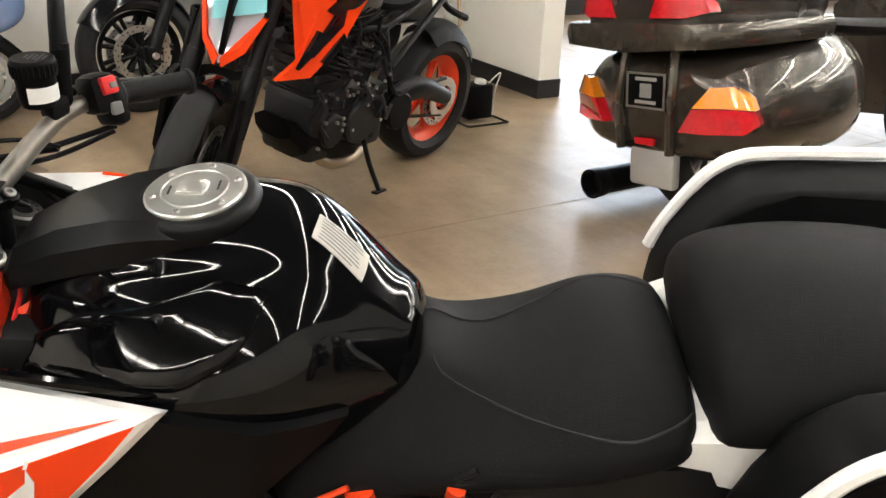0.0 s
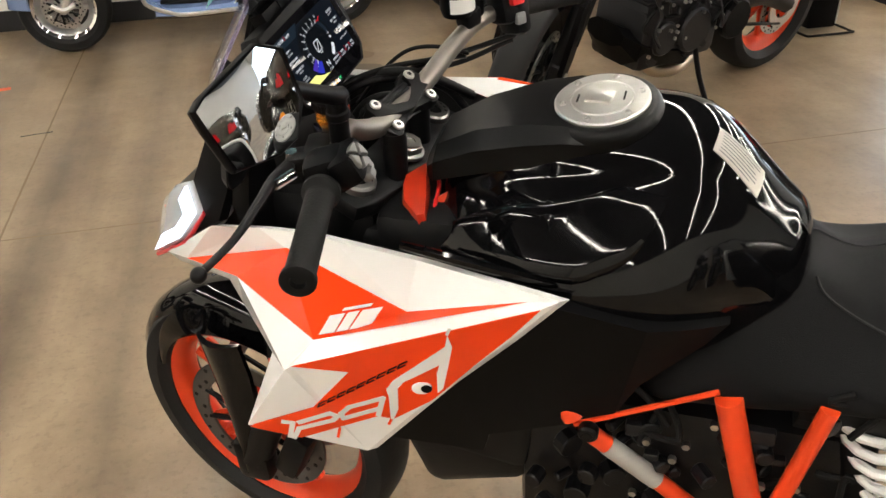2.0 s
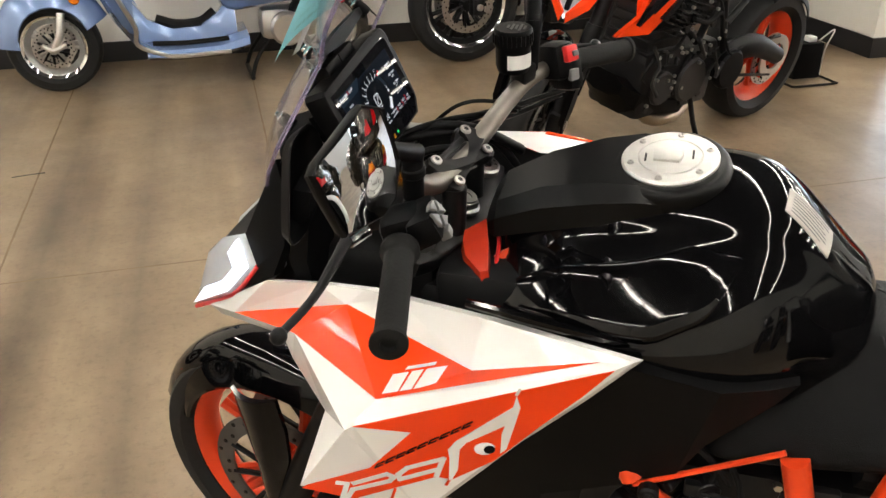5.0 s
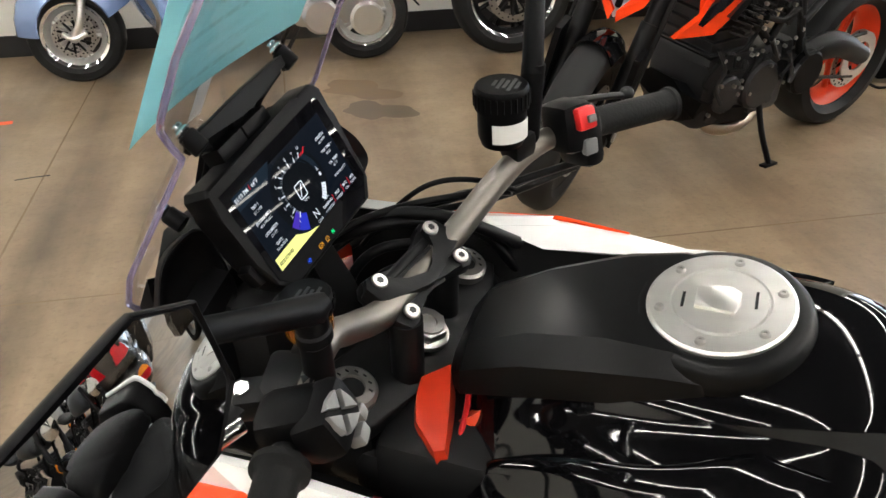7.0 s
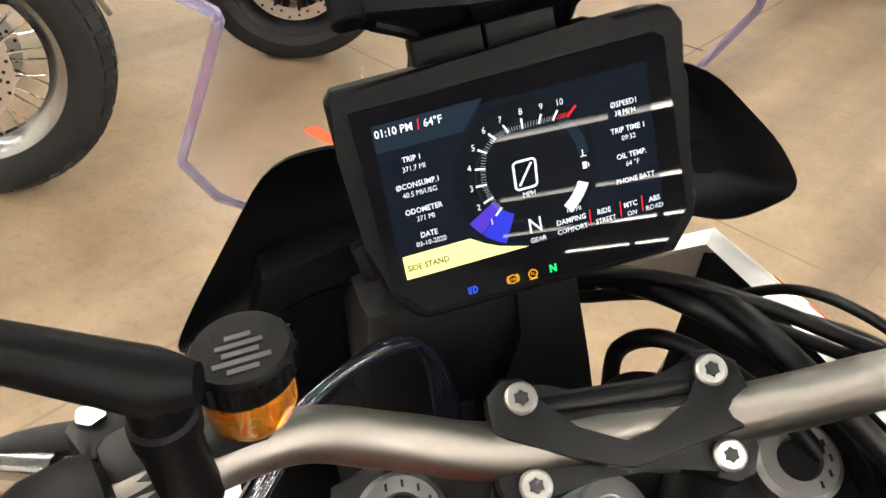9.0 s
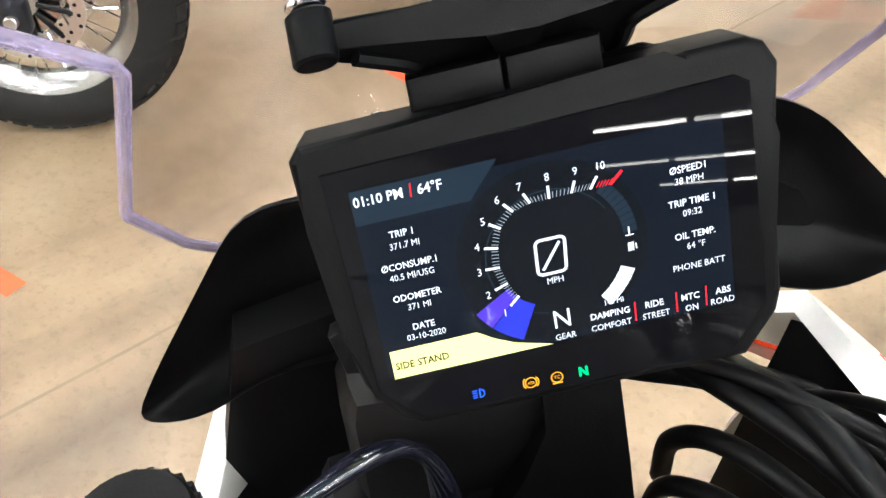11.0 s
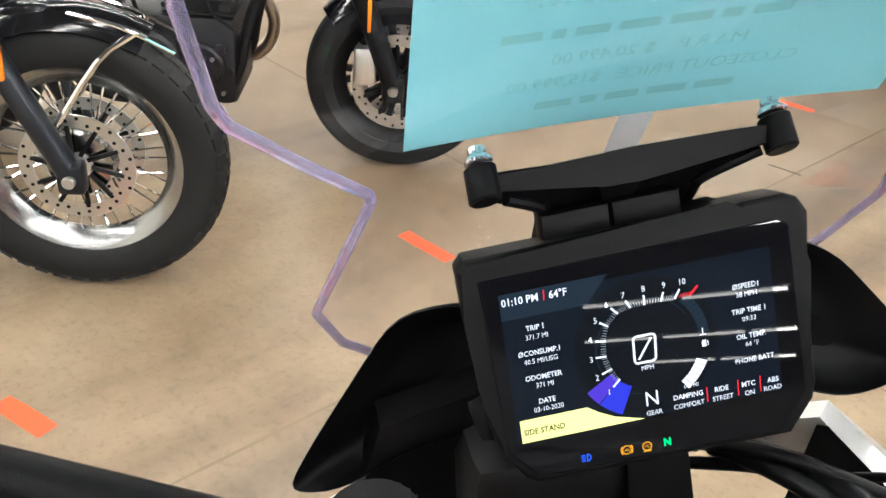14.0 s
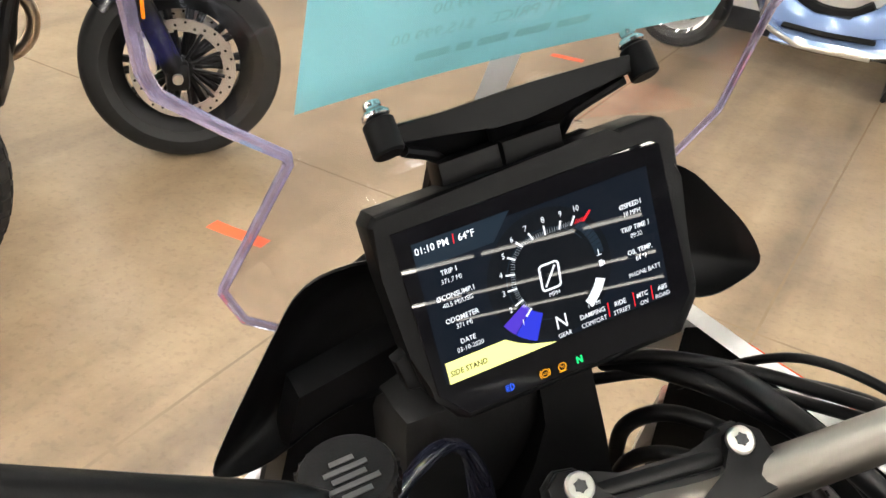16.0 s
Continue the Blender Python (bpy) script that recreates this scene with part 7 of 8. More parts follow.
gp("pot_bracket", bm, black_satin, "", bar)
# mirrors
bm = B()
tube(bm, [(-0.552, -0.188, 1.128), (-0.55, -0.19, 1.16), (-0.549, -0.19, 1.196)], 0.0125, 16, 3)
lathe(bm, [(0.0125, 0.0), (0.0142, 0.002), (0.0142, 0.010), (0.0125, 0.012)], Matrix.Translation((-0.549, -0.19, 1.172)), 20)
gp("mirror_stem", bm, black_plastic, "black mirror stem", bar)
bm = B()
ring_ = lambda c, d, w, h: [V(c) + d * w * math.cos(t) + V((0, 0, h * math.sin(t))) for t in [2 * math.pi * i / 12 for i in range(12)]]
dd = V((0.95, -0.3, 0)).normalized()
loft(bm, [ring_((-0.551, -0.174, 1.19), dd, 0.008, 0.008), ring_((-0.554, -0.189, 1.192), dd, 0.0145, 0.0125), ring_((-0.561, -0.235, 1.217), dd, 0.011, 0.0115), ring_((-0.565, -0.295, 1.253), dd, 0.009, 0.0105), ring_((-0.55, -0.36, 1.275), dd, 0.01, 0.012)])
gp("mirror_arm", bm, black_plastic, "black flat mirror arm", bar)


def mirror_head(pts, n, label):
    n = V(n).normalized()
    c = sum((V(p) for p in pts), V()) / len(pts)
    pts = [V(p) - n * (V(p) - c).dot(n) for p in pts]
    bm = B()
    rings = []
    for sc, off in ((0.97, 0.0), (0.99, 0.0022), (1.01, 0.001), (1.015, -0.003), (0.93, -0.011), (0.62, -0.026), (0.3, -0.034)):
        rings.append([c + (V(p) - c) * sc + n * off for p in pts])
    loft(bm, rings)
    h = gp("mirror_shell", bm, black_plastic, label, bar)
    bm = B()
    # a slightly domed pane, as on a wide-angle mirror
    rim = [c + (V(p) - c) * 0.955 for p in pts]
    rim = [p.lerp(q, f) for p, q in zip(rim, rim[1:] + rim[:1]) for f in (0.0, 0.25, 0.5, 0.75)]
    grid = [[bm.verts.new(c + (p - c) * f + n * (0.007 - ((p - c).length * f) ** 2 / (2 * 0.42))) for p in rim] for f in (1.0, 0.8, 0.6, 0.4, 0.2)]
    top_ = bm.verts.new(c + n * 0.007)
    for a, b in zip(grid, grid[1:]):
        for i in range(len(rim)):
            bm.faces.new((a[i - 1], a[i], b[i], b[i - 1]))
    for i in range(len(rim)):
        bm.faces.new((grid[-1][i - 1], grid[-1][i], top_))
    gp("mirror_pane", bm, mirror_glass, "silver mirror pane", bar)


MIR = [(-0.544, -0.369, 1.328), (-0.541, -0.33, 1.308), (-0.525, -0.33, 1.257), (-0.516, -0.362, 1.233), (-0.513, -0.396, 1.234), (-0.514, -0.464, 1.254), (-0.526, -0.475, 1.296), (-0.532, -0.478, 1.317), (-0.534, -0.464, 1.322)]
mirror_head(MIR, (0.968, -0.03, 0.238), "black angular rear-view mirror")
bm = B()
tube(bm, [(-0.494, 0.178, 1.13), (-0.492, 0.183, 1.18), (-0.49, 0.19, 1.225)], 0.0125, 16, 3)
tube(bm, [(-0.49, 0.187, 1.215), (-0.494, 0.205, 1.255), (-0.503, 0.25, 1.31), (-0.51, 0.31, 1.36), (-0.50, 0.36, 1.385)], [0.0135, 0.0125, 0.0115, 0.0105, 0.011], 14, 4, 0.85)
gp("mirror_stem", bm, black_plastic, "black mirror stem and arm", bar)
mirror_head([(p[0] + 0.03 - (p[1] + 0.39) * 0.1, -p[1] + 0.025, p[2] + 0.1) for p in MIR][::-1], (0.95, 0.28, 0.12), "black angular rear-view mirror")
# the bars stand a little turned: the near end low and forward
bend(bar, lambda p: V((p.x + 0.028 * min(p.y, 0.0), p.y, p.z + 0.012 + 0.105 * min(p.y, 0.0))), ("bar_clamp", "clamp_cap", "cap_step", "clamp_rib", "clamp_bolt", "torx_recess", "mirror_arm", "mirror_shell", "mirror_pane"))
cable_black = mat("black cable sheath", (0.003, 0.003, 0.0035), 0.4, spec=0.2)
# cables
rnd = random.Random(11)
for pts, r in (
    ([(-0.70, 0.05, 1.07), (-0.66, 0.085, 1.092), (-0.61, 0.125, 1.1), (-0.54, 0.18, 1.098), (-0.45, 0.24, 1.115)], 0.0045),
    ([(-0.70, 0.055, 1.05), (-0.655, 0.095, 1.078), (-0.60, 0.14, 1.082), (-0.53, 0.2, 1.08), (-0.455, 0.245, 1.105)], 0.0042),
    ([(-0.675, 0.075, 0.98), (-0.665, 0.072, 1.03), (-0.635, 0.085, 1.062), (-0.59, 0.112, 1.06), (-0.55, 0.14, 1.03), (-0.52, 0.16, 0.98)], 0.006),
    ([(-0.68, 0.13, 1.03), (-0.635, 0.135, 1.085), (-0.592, 0.14, 1.12), (-0.55, 0.158, 1.122), (-0.505, 0.172, 1.108)], 0.0032),
    ([(-0.70, 0.14, 1.02), (-0.655, 0.165, 1.045), (-0.615, 0.174, 1.065), (-0.564, 0.168, 1.095), (-0.51, 0.175, 1.105)], 0.0055),
    ([(-0.72, 0.10, 1.04), (-0.67, 0.10, 1.075), (-0.62, 0.112, 1.095), (-0.56, 0.125, 1.09), (-0.50, 0.17, 1.04)], 0.0075),
    ([(-0.70, 0.075, 1.06), (-0.65, 0.088, 1.085), (-0.60, 0.115, 1.085), (-0.54, 0.15, 1.06), (-0.50, 0.17, 1.0)], 0.0065),
    ([(-0.66, 0.062, 0.97), (-0.645, 0.062, 1.02), (-0.615, 0.078, 1.045), (-0.575, 0.10, 1.04), (-0.54, 0.13, 0.99)], 0.0055),
):
    bm = B()
    tube(bm, [(x, y, z - 0.012) for x, y, z in pts], r, 10, 7)
    gp("cable", bm, cable_black, "black sheathed cable")
blue_black = mat("blue-black hose", (0.008, 0.009, 0.016), 0.1, spec=0.9, coat=0.8)
for i in range(4):
    bm = B()
    o = 0.0062 * i
    tube(bm, [(-0.572, -0.172 + o * 0.3, 1.085), (-0.602 - o * 0.3, -0.137 + o * 0.3, 1.105 - o * 0.4), (-0.632 - o * 0.5, -0.098 + o * 0.5, 1.098 - o * 0.2), (-0.652 - o * 0.2, -0.066 + o * 0.3, 1.078 - o * 0.6), (-0.648, -0.05 - o * 0.3, 1.045 - o), (-0.635, -0.046 - o * 0.5, 0.99)], 0.0042, 10, 8)
    gp("hose", bm, blue_black, "shiny black hose")

# display
DO = V((-0.6961, -0.0731, 1.1927))
DX = V((0.0777, 0.975, 0.138))
DV = V((0.3995, 0.0438, -0.8711))
DN = DX.cross(-DV).normalized()
D = Matrix(((DX.x, -DV.x, DN.x, DO.x), (DX.y, -DV.y, DN.y, DO.y), (DX.z, -DV.z, DN.z, DO.z), (0, 0, 0, 1)))


def dm(pts):
    """Millimetres right and down from the corner of the lit area."""
    return [(x / 1000, -y / 1000) for x, y in pts]


shell = [(-21, -20), (-16, -26), (130, -25.5), (137, -27.5), (161, -27.5), (168, -24), (173, -15), (171.5, 6), (168, 14), (169.5, 83), (167, 93), (153, 111), (9, 110), (2, 106), (-8, 91), (-12, 84), (-16, 60), (-20, 10)]
bm = B()
prism(bm, dm(shell)[::-1], -0.03, 0.004, D, 0.0035, 3)
disp = gp("display_housing", bm, black_plastic, "black plastic display housing", sharp=30)
bm = B()
prism(bm, dm([(-10, -12.5), (155, -14), (161, -10), (162.5, 87), (146, 107), (9.5, 105.5), (-6, 88)])[::-1], 0.0035, 0.0048, D, 0.0005, 1)
gp("display_glass", bm, screen_glass, "dark glossy display glass", disp)
bm = B()
prism(bm, dm([(-10, 5), (60, 5), (60, 75), (0, 75)])[::-1], -0.05, -0.028, D, 0.006)
prism(bm, dm([(40, -15), (110, -15), (120, 90), (30, 90)])[::-1], -0.055, -0.028, D, 0.006)
gp("display_back", bm, black_plastic, "", disp)
for x0, x1 in ((30, 69), (70, 109)):
    bm = B()
    prism(bm, dm([(x0, -40), (x1, -40), (x1, -23), (x0, -23)])[::-1], -0.036, -0.010, D, 0.003)
    gp("mount_block", bm, black_plastic, "dark grey mount block", disp)
bm = B()
for p in [[(-24, 62), (-13, 58), (-9, 84), (-20, 82)]]:
    prism(bm, dm(p)[::-1], -0.022, -0.004, D, 0.003)
gp("side_knob", bm, black_plastic, "", disp)


def lit(name, polys, material, z=0.0051):
    bm = B()
    for p in polys:
        q = dm(p)
        bm.faces.new([bm.verts.new(D @ V((x, y, z))) for x, y in q])
    return part(name, bm, material, disp, smooth=False)


def seg(a, b, w):
    a, b = V((*a, 0)), V((*b, 0))
    d = (b - a).normalized()
    s = V((-d.y, d.x, 0)) * w / 2
    return [tuple((p)[:2]) for p in (a + s, b + s, b - s, a - s)]


def disc(c, r, n=48, a0=0.0, a1=360.0):
    return [(c[0] + r * math.cos(radians(a0 + (a1 - a0) * i / n)), c[1] + r * math.sin(radians(a0 + (a1 - a0) * i / n))) for i in range(n + (a1 - a0 < 360))]


def arc_band(c, r0, r1, a0, a1, n=16):
    return [[(c[0] + r * math.cos(radians(a)), c[1] + r * math.sin(radians(a))) for r, a in ((r0, p), (r1, p), (r1, q), (r0, q))] for p, q in ((a0 + (a1 - a0) * i / n, a0 + (a1 - a0) * (i + 1) / n) for i in range(n))]


lit("lit_area", [[(0, 0), (149, 0), (149, 83), (0, 83)]], lit_navy)
lit("lit_header", [[(0, -3), (60, -3), (47, 12), (0, 12)]], lit_navy_top, 0.00515)
lit("dial_field", [disc((76, 42), 39.5)], lit_black, 0.0052)
lit("dial_ring", arc_band((76, 42), 27, 27.6, 100, 330, 60), lit_navy_top, 0.00525)
lit("message_bar", [[(2.2, 70.5), (40, 70.3), (47, 75), (55, 79), (71, 83.6), (2.2, 83.8)]], lit_yellow, 0.0054)
def ring_piece(r0, r1, a0, a1, n=14):
    """A piece of a flat ring round the dial's middle, as one outline."""
    return disc((76, 42), r1, n, a0, a1) + disc((76, 42), r0, n, a0, a1)[::-1]


lit("rev_band", [ring_piece(23.5, 40.3, 115, 135.6)], lit_blue, 0.0055)
lit("rev_band", [ring_piece(23.2, 40.3, 136.2, 150)], lit_violet, 0.0055)
for k in range(6):
    lit("fuel_band", [ring_piece(30, 36.2, 25 + 4.9 * k, 29.5 + 4.9 * k, 3)], lit_white, 0.0055)
for k in range(9):
    lit("fuel_empty", [ring_piece(29.8, 35.6, -46 + 4.9 * k, -41.5 + 4.9 * k, 3)], lit_navy_top, 0.00535)
TICKS = [((59.9, 57.8), (55.8, 61.6)), ((56.2, 51), (50.6, 53)), ((54.1, 43.3), (48.1, 43)), ((54.7, 34.7), (49.1, 33.5)), ((57, 26.5), (52.5, 23.5)), ((63, 20.5), (59.5, 16.5)), ((70.2, 18.6), (68, 14)), ((78, 18.6), (78.1, 13)), ((87.1, 18.4), (88.9, 13.5)), ((94.7, 18.6), (97.9, 13.7))]
for a, b in TICKS:
    lit("rev_tick", [seg(a, b, 1.1)], lit_white, 0.0056)
small = []
for (a, b), (c, d) in zip(TICKS, TICKS[1:]):
    for k in range(1, 6):
        f = k / 6
        p = (a[0] + (c[0] - a[0]) * f, a[1] + (c[1] - a[1]) * f)
        q = (b[0] + (d[0] - b[0]) * f, b[1] + (d[1] - b[1]) * f)
        small.append(seg(p, (p[0] + (q[0] - p[0]) * 0.5, p[1] + (q[1] - p[1]) * 0.5), 0.28))
lit("rev_small_ticks", small, lit_grey, 0.0056)
lit("red_tick", [seg((102.7, 18.6), (108, 13.7), 1.3)], lit_red, 0.0056)
for i in range(1, 6):
    lit("red_tick", [seg((95.8 + 1.25 * i, 18.6), (97.5 + 1.3 * i, 16.2), 0.35)], lit_red, 0.0056)
lit("divider", [seg((24.6, -1.2), (24.2, 4.5), 0.6)], lit_red, 0.0056)
for x in (107, 124.5, 137):
    lit("divider", [seg((x, 72.5), (x - 0.2, 81.5), 0.6)], lit_red, 0.0056)
box_o = [(69.6, 36.8), (71, 35.6), (80.5, 35.6), (81.8, 37), (81, 49.8), (79.6, 51), (70.5, 51), (69.2, 49.8)]
lit("speed_zero", [seg(a, b, 1.3) for a, b in zip(box_o, box_o[1:] + box_o[:1])] + [seg((71.5, 49), (79.5, 37.6), 1.2)], lit_white, 0.0056)


def lit_words(name, rows, material, z=0.0058, bold=0.0):
    for text, x, y, size, align in rows:
        bm = B()
        words(bm, text, size / 1000, D @ Matrix.Translation((x / 1000, -y / 1000, z)), 0.9, align, bold)
        part(name, bm, material, disp, smooth=False)


lit_words("clock_text", [("01:10 PM", 1.0, 3.8, 6.0, "LEFT"), ("64°F", 27.0, 4.0, 6.0, "LEFT")], lit_white, 0.0058, 0.015)
lit_words("trip_text", [("TRIP 1", 17.6, 19.8, 4.2, "CENTER"), ("ØCONSUMP.1", 18.2, 34.0, 4.2, "CENTER"), ("ODOMETER", 18.6, 48.3, 4.2, "CENTER"), ("DATE", 18.8, 62.4, 4.2, "CENTER"),
                         ("ØSPEED1", 134, 20.4, 4.2, "CENTER"), ("TRIP TIME 1", 134.5, 34.6, 4.2, "CENTER"), ("OIL TEMP.", 134.5, 49.2, 4.2, "CENTER"),
                         ("DAMPING", 96.3, 76.6, 4.2, "CENTER"), ("RIDE", 115, 76.6, 4.2, "CENTER"), ("MTC", 130.2, 77.0, 4.2, "CENTER"), ("ABS", 144, 77.4, 4.2, "CENTER")], lit_white, 0.0058, 0.012)
lit_words("value_text", [("371.7 MI", 17.8, 25.0, 4.0, "CENTER"), ("40.5 MI/USG", 18.4, 38.8, 4.0, "CENTER"), ("371 MI", 18.8, 53.0, 4.0, "CENTER"), ("03-10-2020", 19.2, 67.0, 4.0, "CENTER"),
                          ("38 MPH", 134, 25.2, 4.0, "CENTER"), ("09:32", 134.2, 39.3, 4.0, "CENTER"), ("64 °F", 134.5, 54.0, 4.0, "CENTER"), ("PHONE BATT", 135, 63.0, 4.0, "CENTER"),
                          ("COMFORT", 96.3, 82.0, 4.0, "CENTER"), ("STREET", 115.4, 81.8, 4.0, "CENTER"), ("ON", 130.5, 82.2, 4.0, "CENTER"), ("ROAD", 143.5, 82.0, 4.0, "CENTER"),
                          ("MPH", 75.8, 55.6, 4.0, "CENTER"), ("GEAR", 76.7, 82.3, 4.0, "CENTER"), ("140 MI", 98.4, 71.0, 3.4, "CENTER")], lit_white)
lit_words("rev_number", [(str(i + 1), x, y + 1.7, 4.8, "CENTER") for i, (x, y) in enumerate([(53.2, 64.0), (47.6, 54.3), (45.6, 43.3), (46.3, 32.1), (50.3, 21.7), (57.3, 14.0), (66.8, 10.6), (78.2, 9.2), (89.5, 9.4), (99.5, 9.6)])], lit_white)
lit_words("gear_letter", [("N", 76.2, 76.6, 12.0, "CENTER")], lit_white)
lit_words("message_text", [("SIDE STAND", 3.6, 79.2, 4.7, "LEFT")], lit_dark_text, 0.0062, 0.025)
lit_words("neutral_lamp", [("N", 81.9, 101.8, 6.0, "CENTER")], lit_green, 0.0058, 0.05)
lit("beam_lamp", [seg((33.4, 98.0 + 1.1 * i), (35.6, 97.9 + 1.1 * i), 0.45) for i in range(4)] + [seg(a, b, 0.55) for a, b in zip(disc((36.6, 99.6), 2.0, 12, -90, 90), disc((36.6, 99.6), 2.0, 12, -90, 90)[1:])] + [seg((36.6, 97.6), (36.6, 101.6), 0.55)], lit_tell_blue, 0.0056)
rg = [(59.0, 99.8), (70.4, 100.0)]
lit("warning_lamps", [q for c in rg for q in arc_band(c, 2.2, 2.7, 0, 360, 20)] + [q for c in rg[:1] for q in arc_band(c, 3.1, 3.6, -45, 45, 8) + arc_band(c, 3.1, 3.6, 135, 225, 8)] + [seg((68.2, 102.8), (72.6, 102.8), 0.6)], lit_amber, 0.0056)
lit_words("lamp_letter", [("ABS", 59.0, 100.5, 2.0, "CENTER"), ("TC", 70.4, 100.7, 2.4, "CENTER")], lit_amber)
lit("gauge_symbols", [[(107, 45.2), (109.4, 45.2), (109.4, 49), (107, 49)], seg((110.2, 46), (110.4, 48.5), 0.5), seg((108, 38.2), (108, 41.6), 0.6), seg((106.4, 41.9), (109.8, 41.9), 0.5)], lit_white, 0.0056)
# stem under the display
bm = B()
loft(bm, [[D @ V((x / 1000, -y / 1000, z)) for x, y, z in q] for q in (
    [(50, 92, -0.029), (104, 92, -0.029), (104, 92, -0.06), (50, 92, -0.06)],
    [(66, 118, -0.03), (103, 118, -0.03), (103, 118, -0.06), (66, 118, -0.06)],
    [(64, 150, -0.03), (103, 150, -0.03), (103, 150, -0.06), (64, 150, -0.06)],
    [(50, 175, -0.03), (103, 175, -0.03), (103, 175, -0.06), (50, 175, -0.06)],
    [(20, 215, -0.035), (103, 215, -0.035), (103, 215, -0.07), (20, 215, -0.07)])])
gp("display_stem", bm, black_plastic, "black stem under the display", sharp=30)
# windscreen carrier: a bowed bar with two posts, on a forked web
e1, e2 = V((0.45, 0, -0.89)), V((0.89, 0, 0.45))
CB = Matrix(((0, -0.45, 0.89, -0.715), (1, 0, 0, 0), (0, 0.89, 0.45, 1.262), (0, 0, 0, 1)))
bm = B()
prism(bm, [(-0.077, -0.008), (-0.04, -0.0125), (-0.013, -0.0165), (0.006, -0.0175), (0.03, -0.0155), (0.06, -0.0125), (0.084, -0.011), (0.084, -0.001), (0.06, 0.0), (0.009, 0.0012), (-0.04, 0.0), (-0.077, 0.002)], -0.011, 0.0, CB, 0.0018, 2)
carrier = gp("windscreen_carrier", bm, black_plastic, "black windscreen carrier", sharp=30)
CW = Matrix(((0, 0.396, 0.918, -0.748), (1, 0, 0, 0), (0, 0.918, -0.396, 1.18), (0, 0, 0, 1)))
web = [(-0.074, 0.072), (-0.073, 0.064), (-0.044, 0.052), (-0.039, 0.048), (-0.037, 0.04), (-0.037, 0.0), (-0.001, 0.0), (-0.001, 0.03), (0.001, 0.034), (0.011, 0.034), (0.013, 0.03), (0.013, 0.0), (0.053, 0.0), (0.053, 0.038), (0.056, 0.047), (0.064, 0.053), (0.085, 0.064), (0.085, 0.072)]
bm = B()
prism(bm, web[::-1], -0.012, -0.004, CW, 0.001, 1)
gp("carrier_web", bm, black_plastic, "black forked web", carrier)
bm = B()
prism(bm, [(-0.011, 0.066), (0.013, 0.066), (0.0105, 0.035), (0.0015, 0.035)][::-1], -0.005, 0.003, CW, 0.0015, 2)
gp("carrier_rib", bm, black_plastic, "", carrier)
for a, b_ in (((-0.062, 0.066), (-0.039, 0.05)), ((0.084, 0.066), (0.056, 0.05))):
    bm = B()
    tube(bm, [CW @ V((a[0], a[1], -0.002)), CW @ V((b_[0], b_[1], -0.003)), CW @ V((b_[0] + (0.004 if b_[0] < 0 else -0.003), 0.036, -0.004)), CW @ V((b_[0] + (0.004 if b_[0] < 0 else -0.005), 0.004, -0.004))], 0.0035, 8, 4)
    gp("carrier_edge", bm, black_plastic, "", carrier)
for y in (-0.02, 0.033):
    for k in (-1, 1):
        bm = B()
        box(bm, (y + 0.0065 * k, 0.03, -0.001), (0.009, 0.007, 0.006), CW, 0.0015)
        gp("clip", bm, black_satin, "small black clip", carrier)
for y0, y1 in ((-0.038, 0.0068), (0.0092, 0.056)):
    bm = B()
    box(bm, ((y0 + y1) / 2, 0.009, 0.004), (y1 - y0, 0.015, 0.016), CW, 0.002)
    gp("carrier_foot", bm, black_satin, "dark grey foot block", carrier)
for p, d in ((V((-0.7165, -0.077, 1.2595)), V((-0.75, 0, 0.66))), (V((-0.716, 0.0865, 1.256)), V((-0.75, 0, 0.66))), (V((-0.782, -0.051, 1.152)), V((-0.8, 0, 0.5))), (V((-0.782, 0.068, 1.156)), V((-0.8, 0, 0.5)))):
    d = d.normalized()
    bm = B()
    rod(bm, p - d * 0.012, p + d * 0.008, 0.0088, seg=18, bev=0.0012)
    gp("rubber_mount", bm, black_plastic, "", carrier)
    bm = B()
    rod(bm, p + d * 0.008, p + d * 0.0135, 0.008, seg=18, bev=0.002)
    rod(bm, p + d * 0.0145, p + d * 0.019, 0.005, seg=12, bev=0.001)
    gp("screen_nut", bm, chrome, "bright screen nut in clear film", carrier)
bend(carrier, lambda p: V((p.x, p.y, p.z + 0.09 * p.y + 0.0015)))
# windscreen: a curved clear sheet with stepped sides
SIDE = [(1.085, 0.125), (1.122, 0.152), (1.126, 0.155), (1.170, 0.168), (1.175, 0.167), (1.22, 0.153), (1.266, 0.139), (1.272, 0.140), (1.30, 0.165), (1.332, 0.191), (1.345, 0.195), (1.39, 0.198), (1.44, 0.185), (1.475, 0.145)]
YC = 0.011


def half_width(z):
    for (a, p), (b, q) in zip(SIDE, SIDE[1:]):
        if z <= b:
            return p + (q - p) * max(0.0, (z - a) / (b - a))
    return SIDE[-1][1]


def screen_x(y, z):
    t = max(-1.0, min(1.0, (y - YC) / half_width(z)))
    return -0.764 + 0.573 * (z - 1.124) - 0.33 * half_width(z) * (1 - t * t)


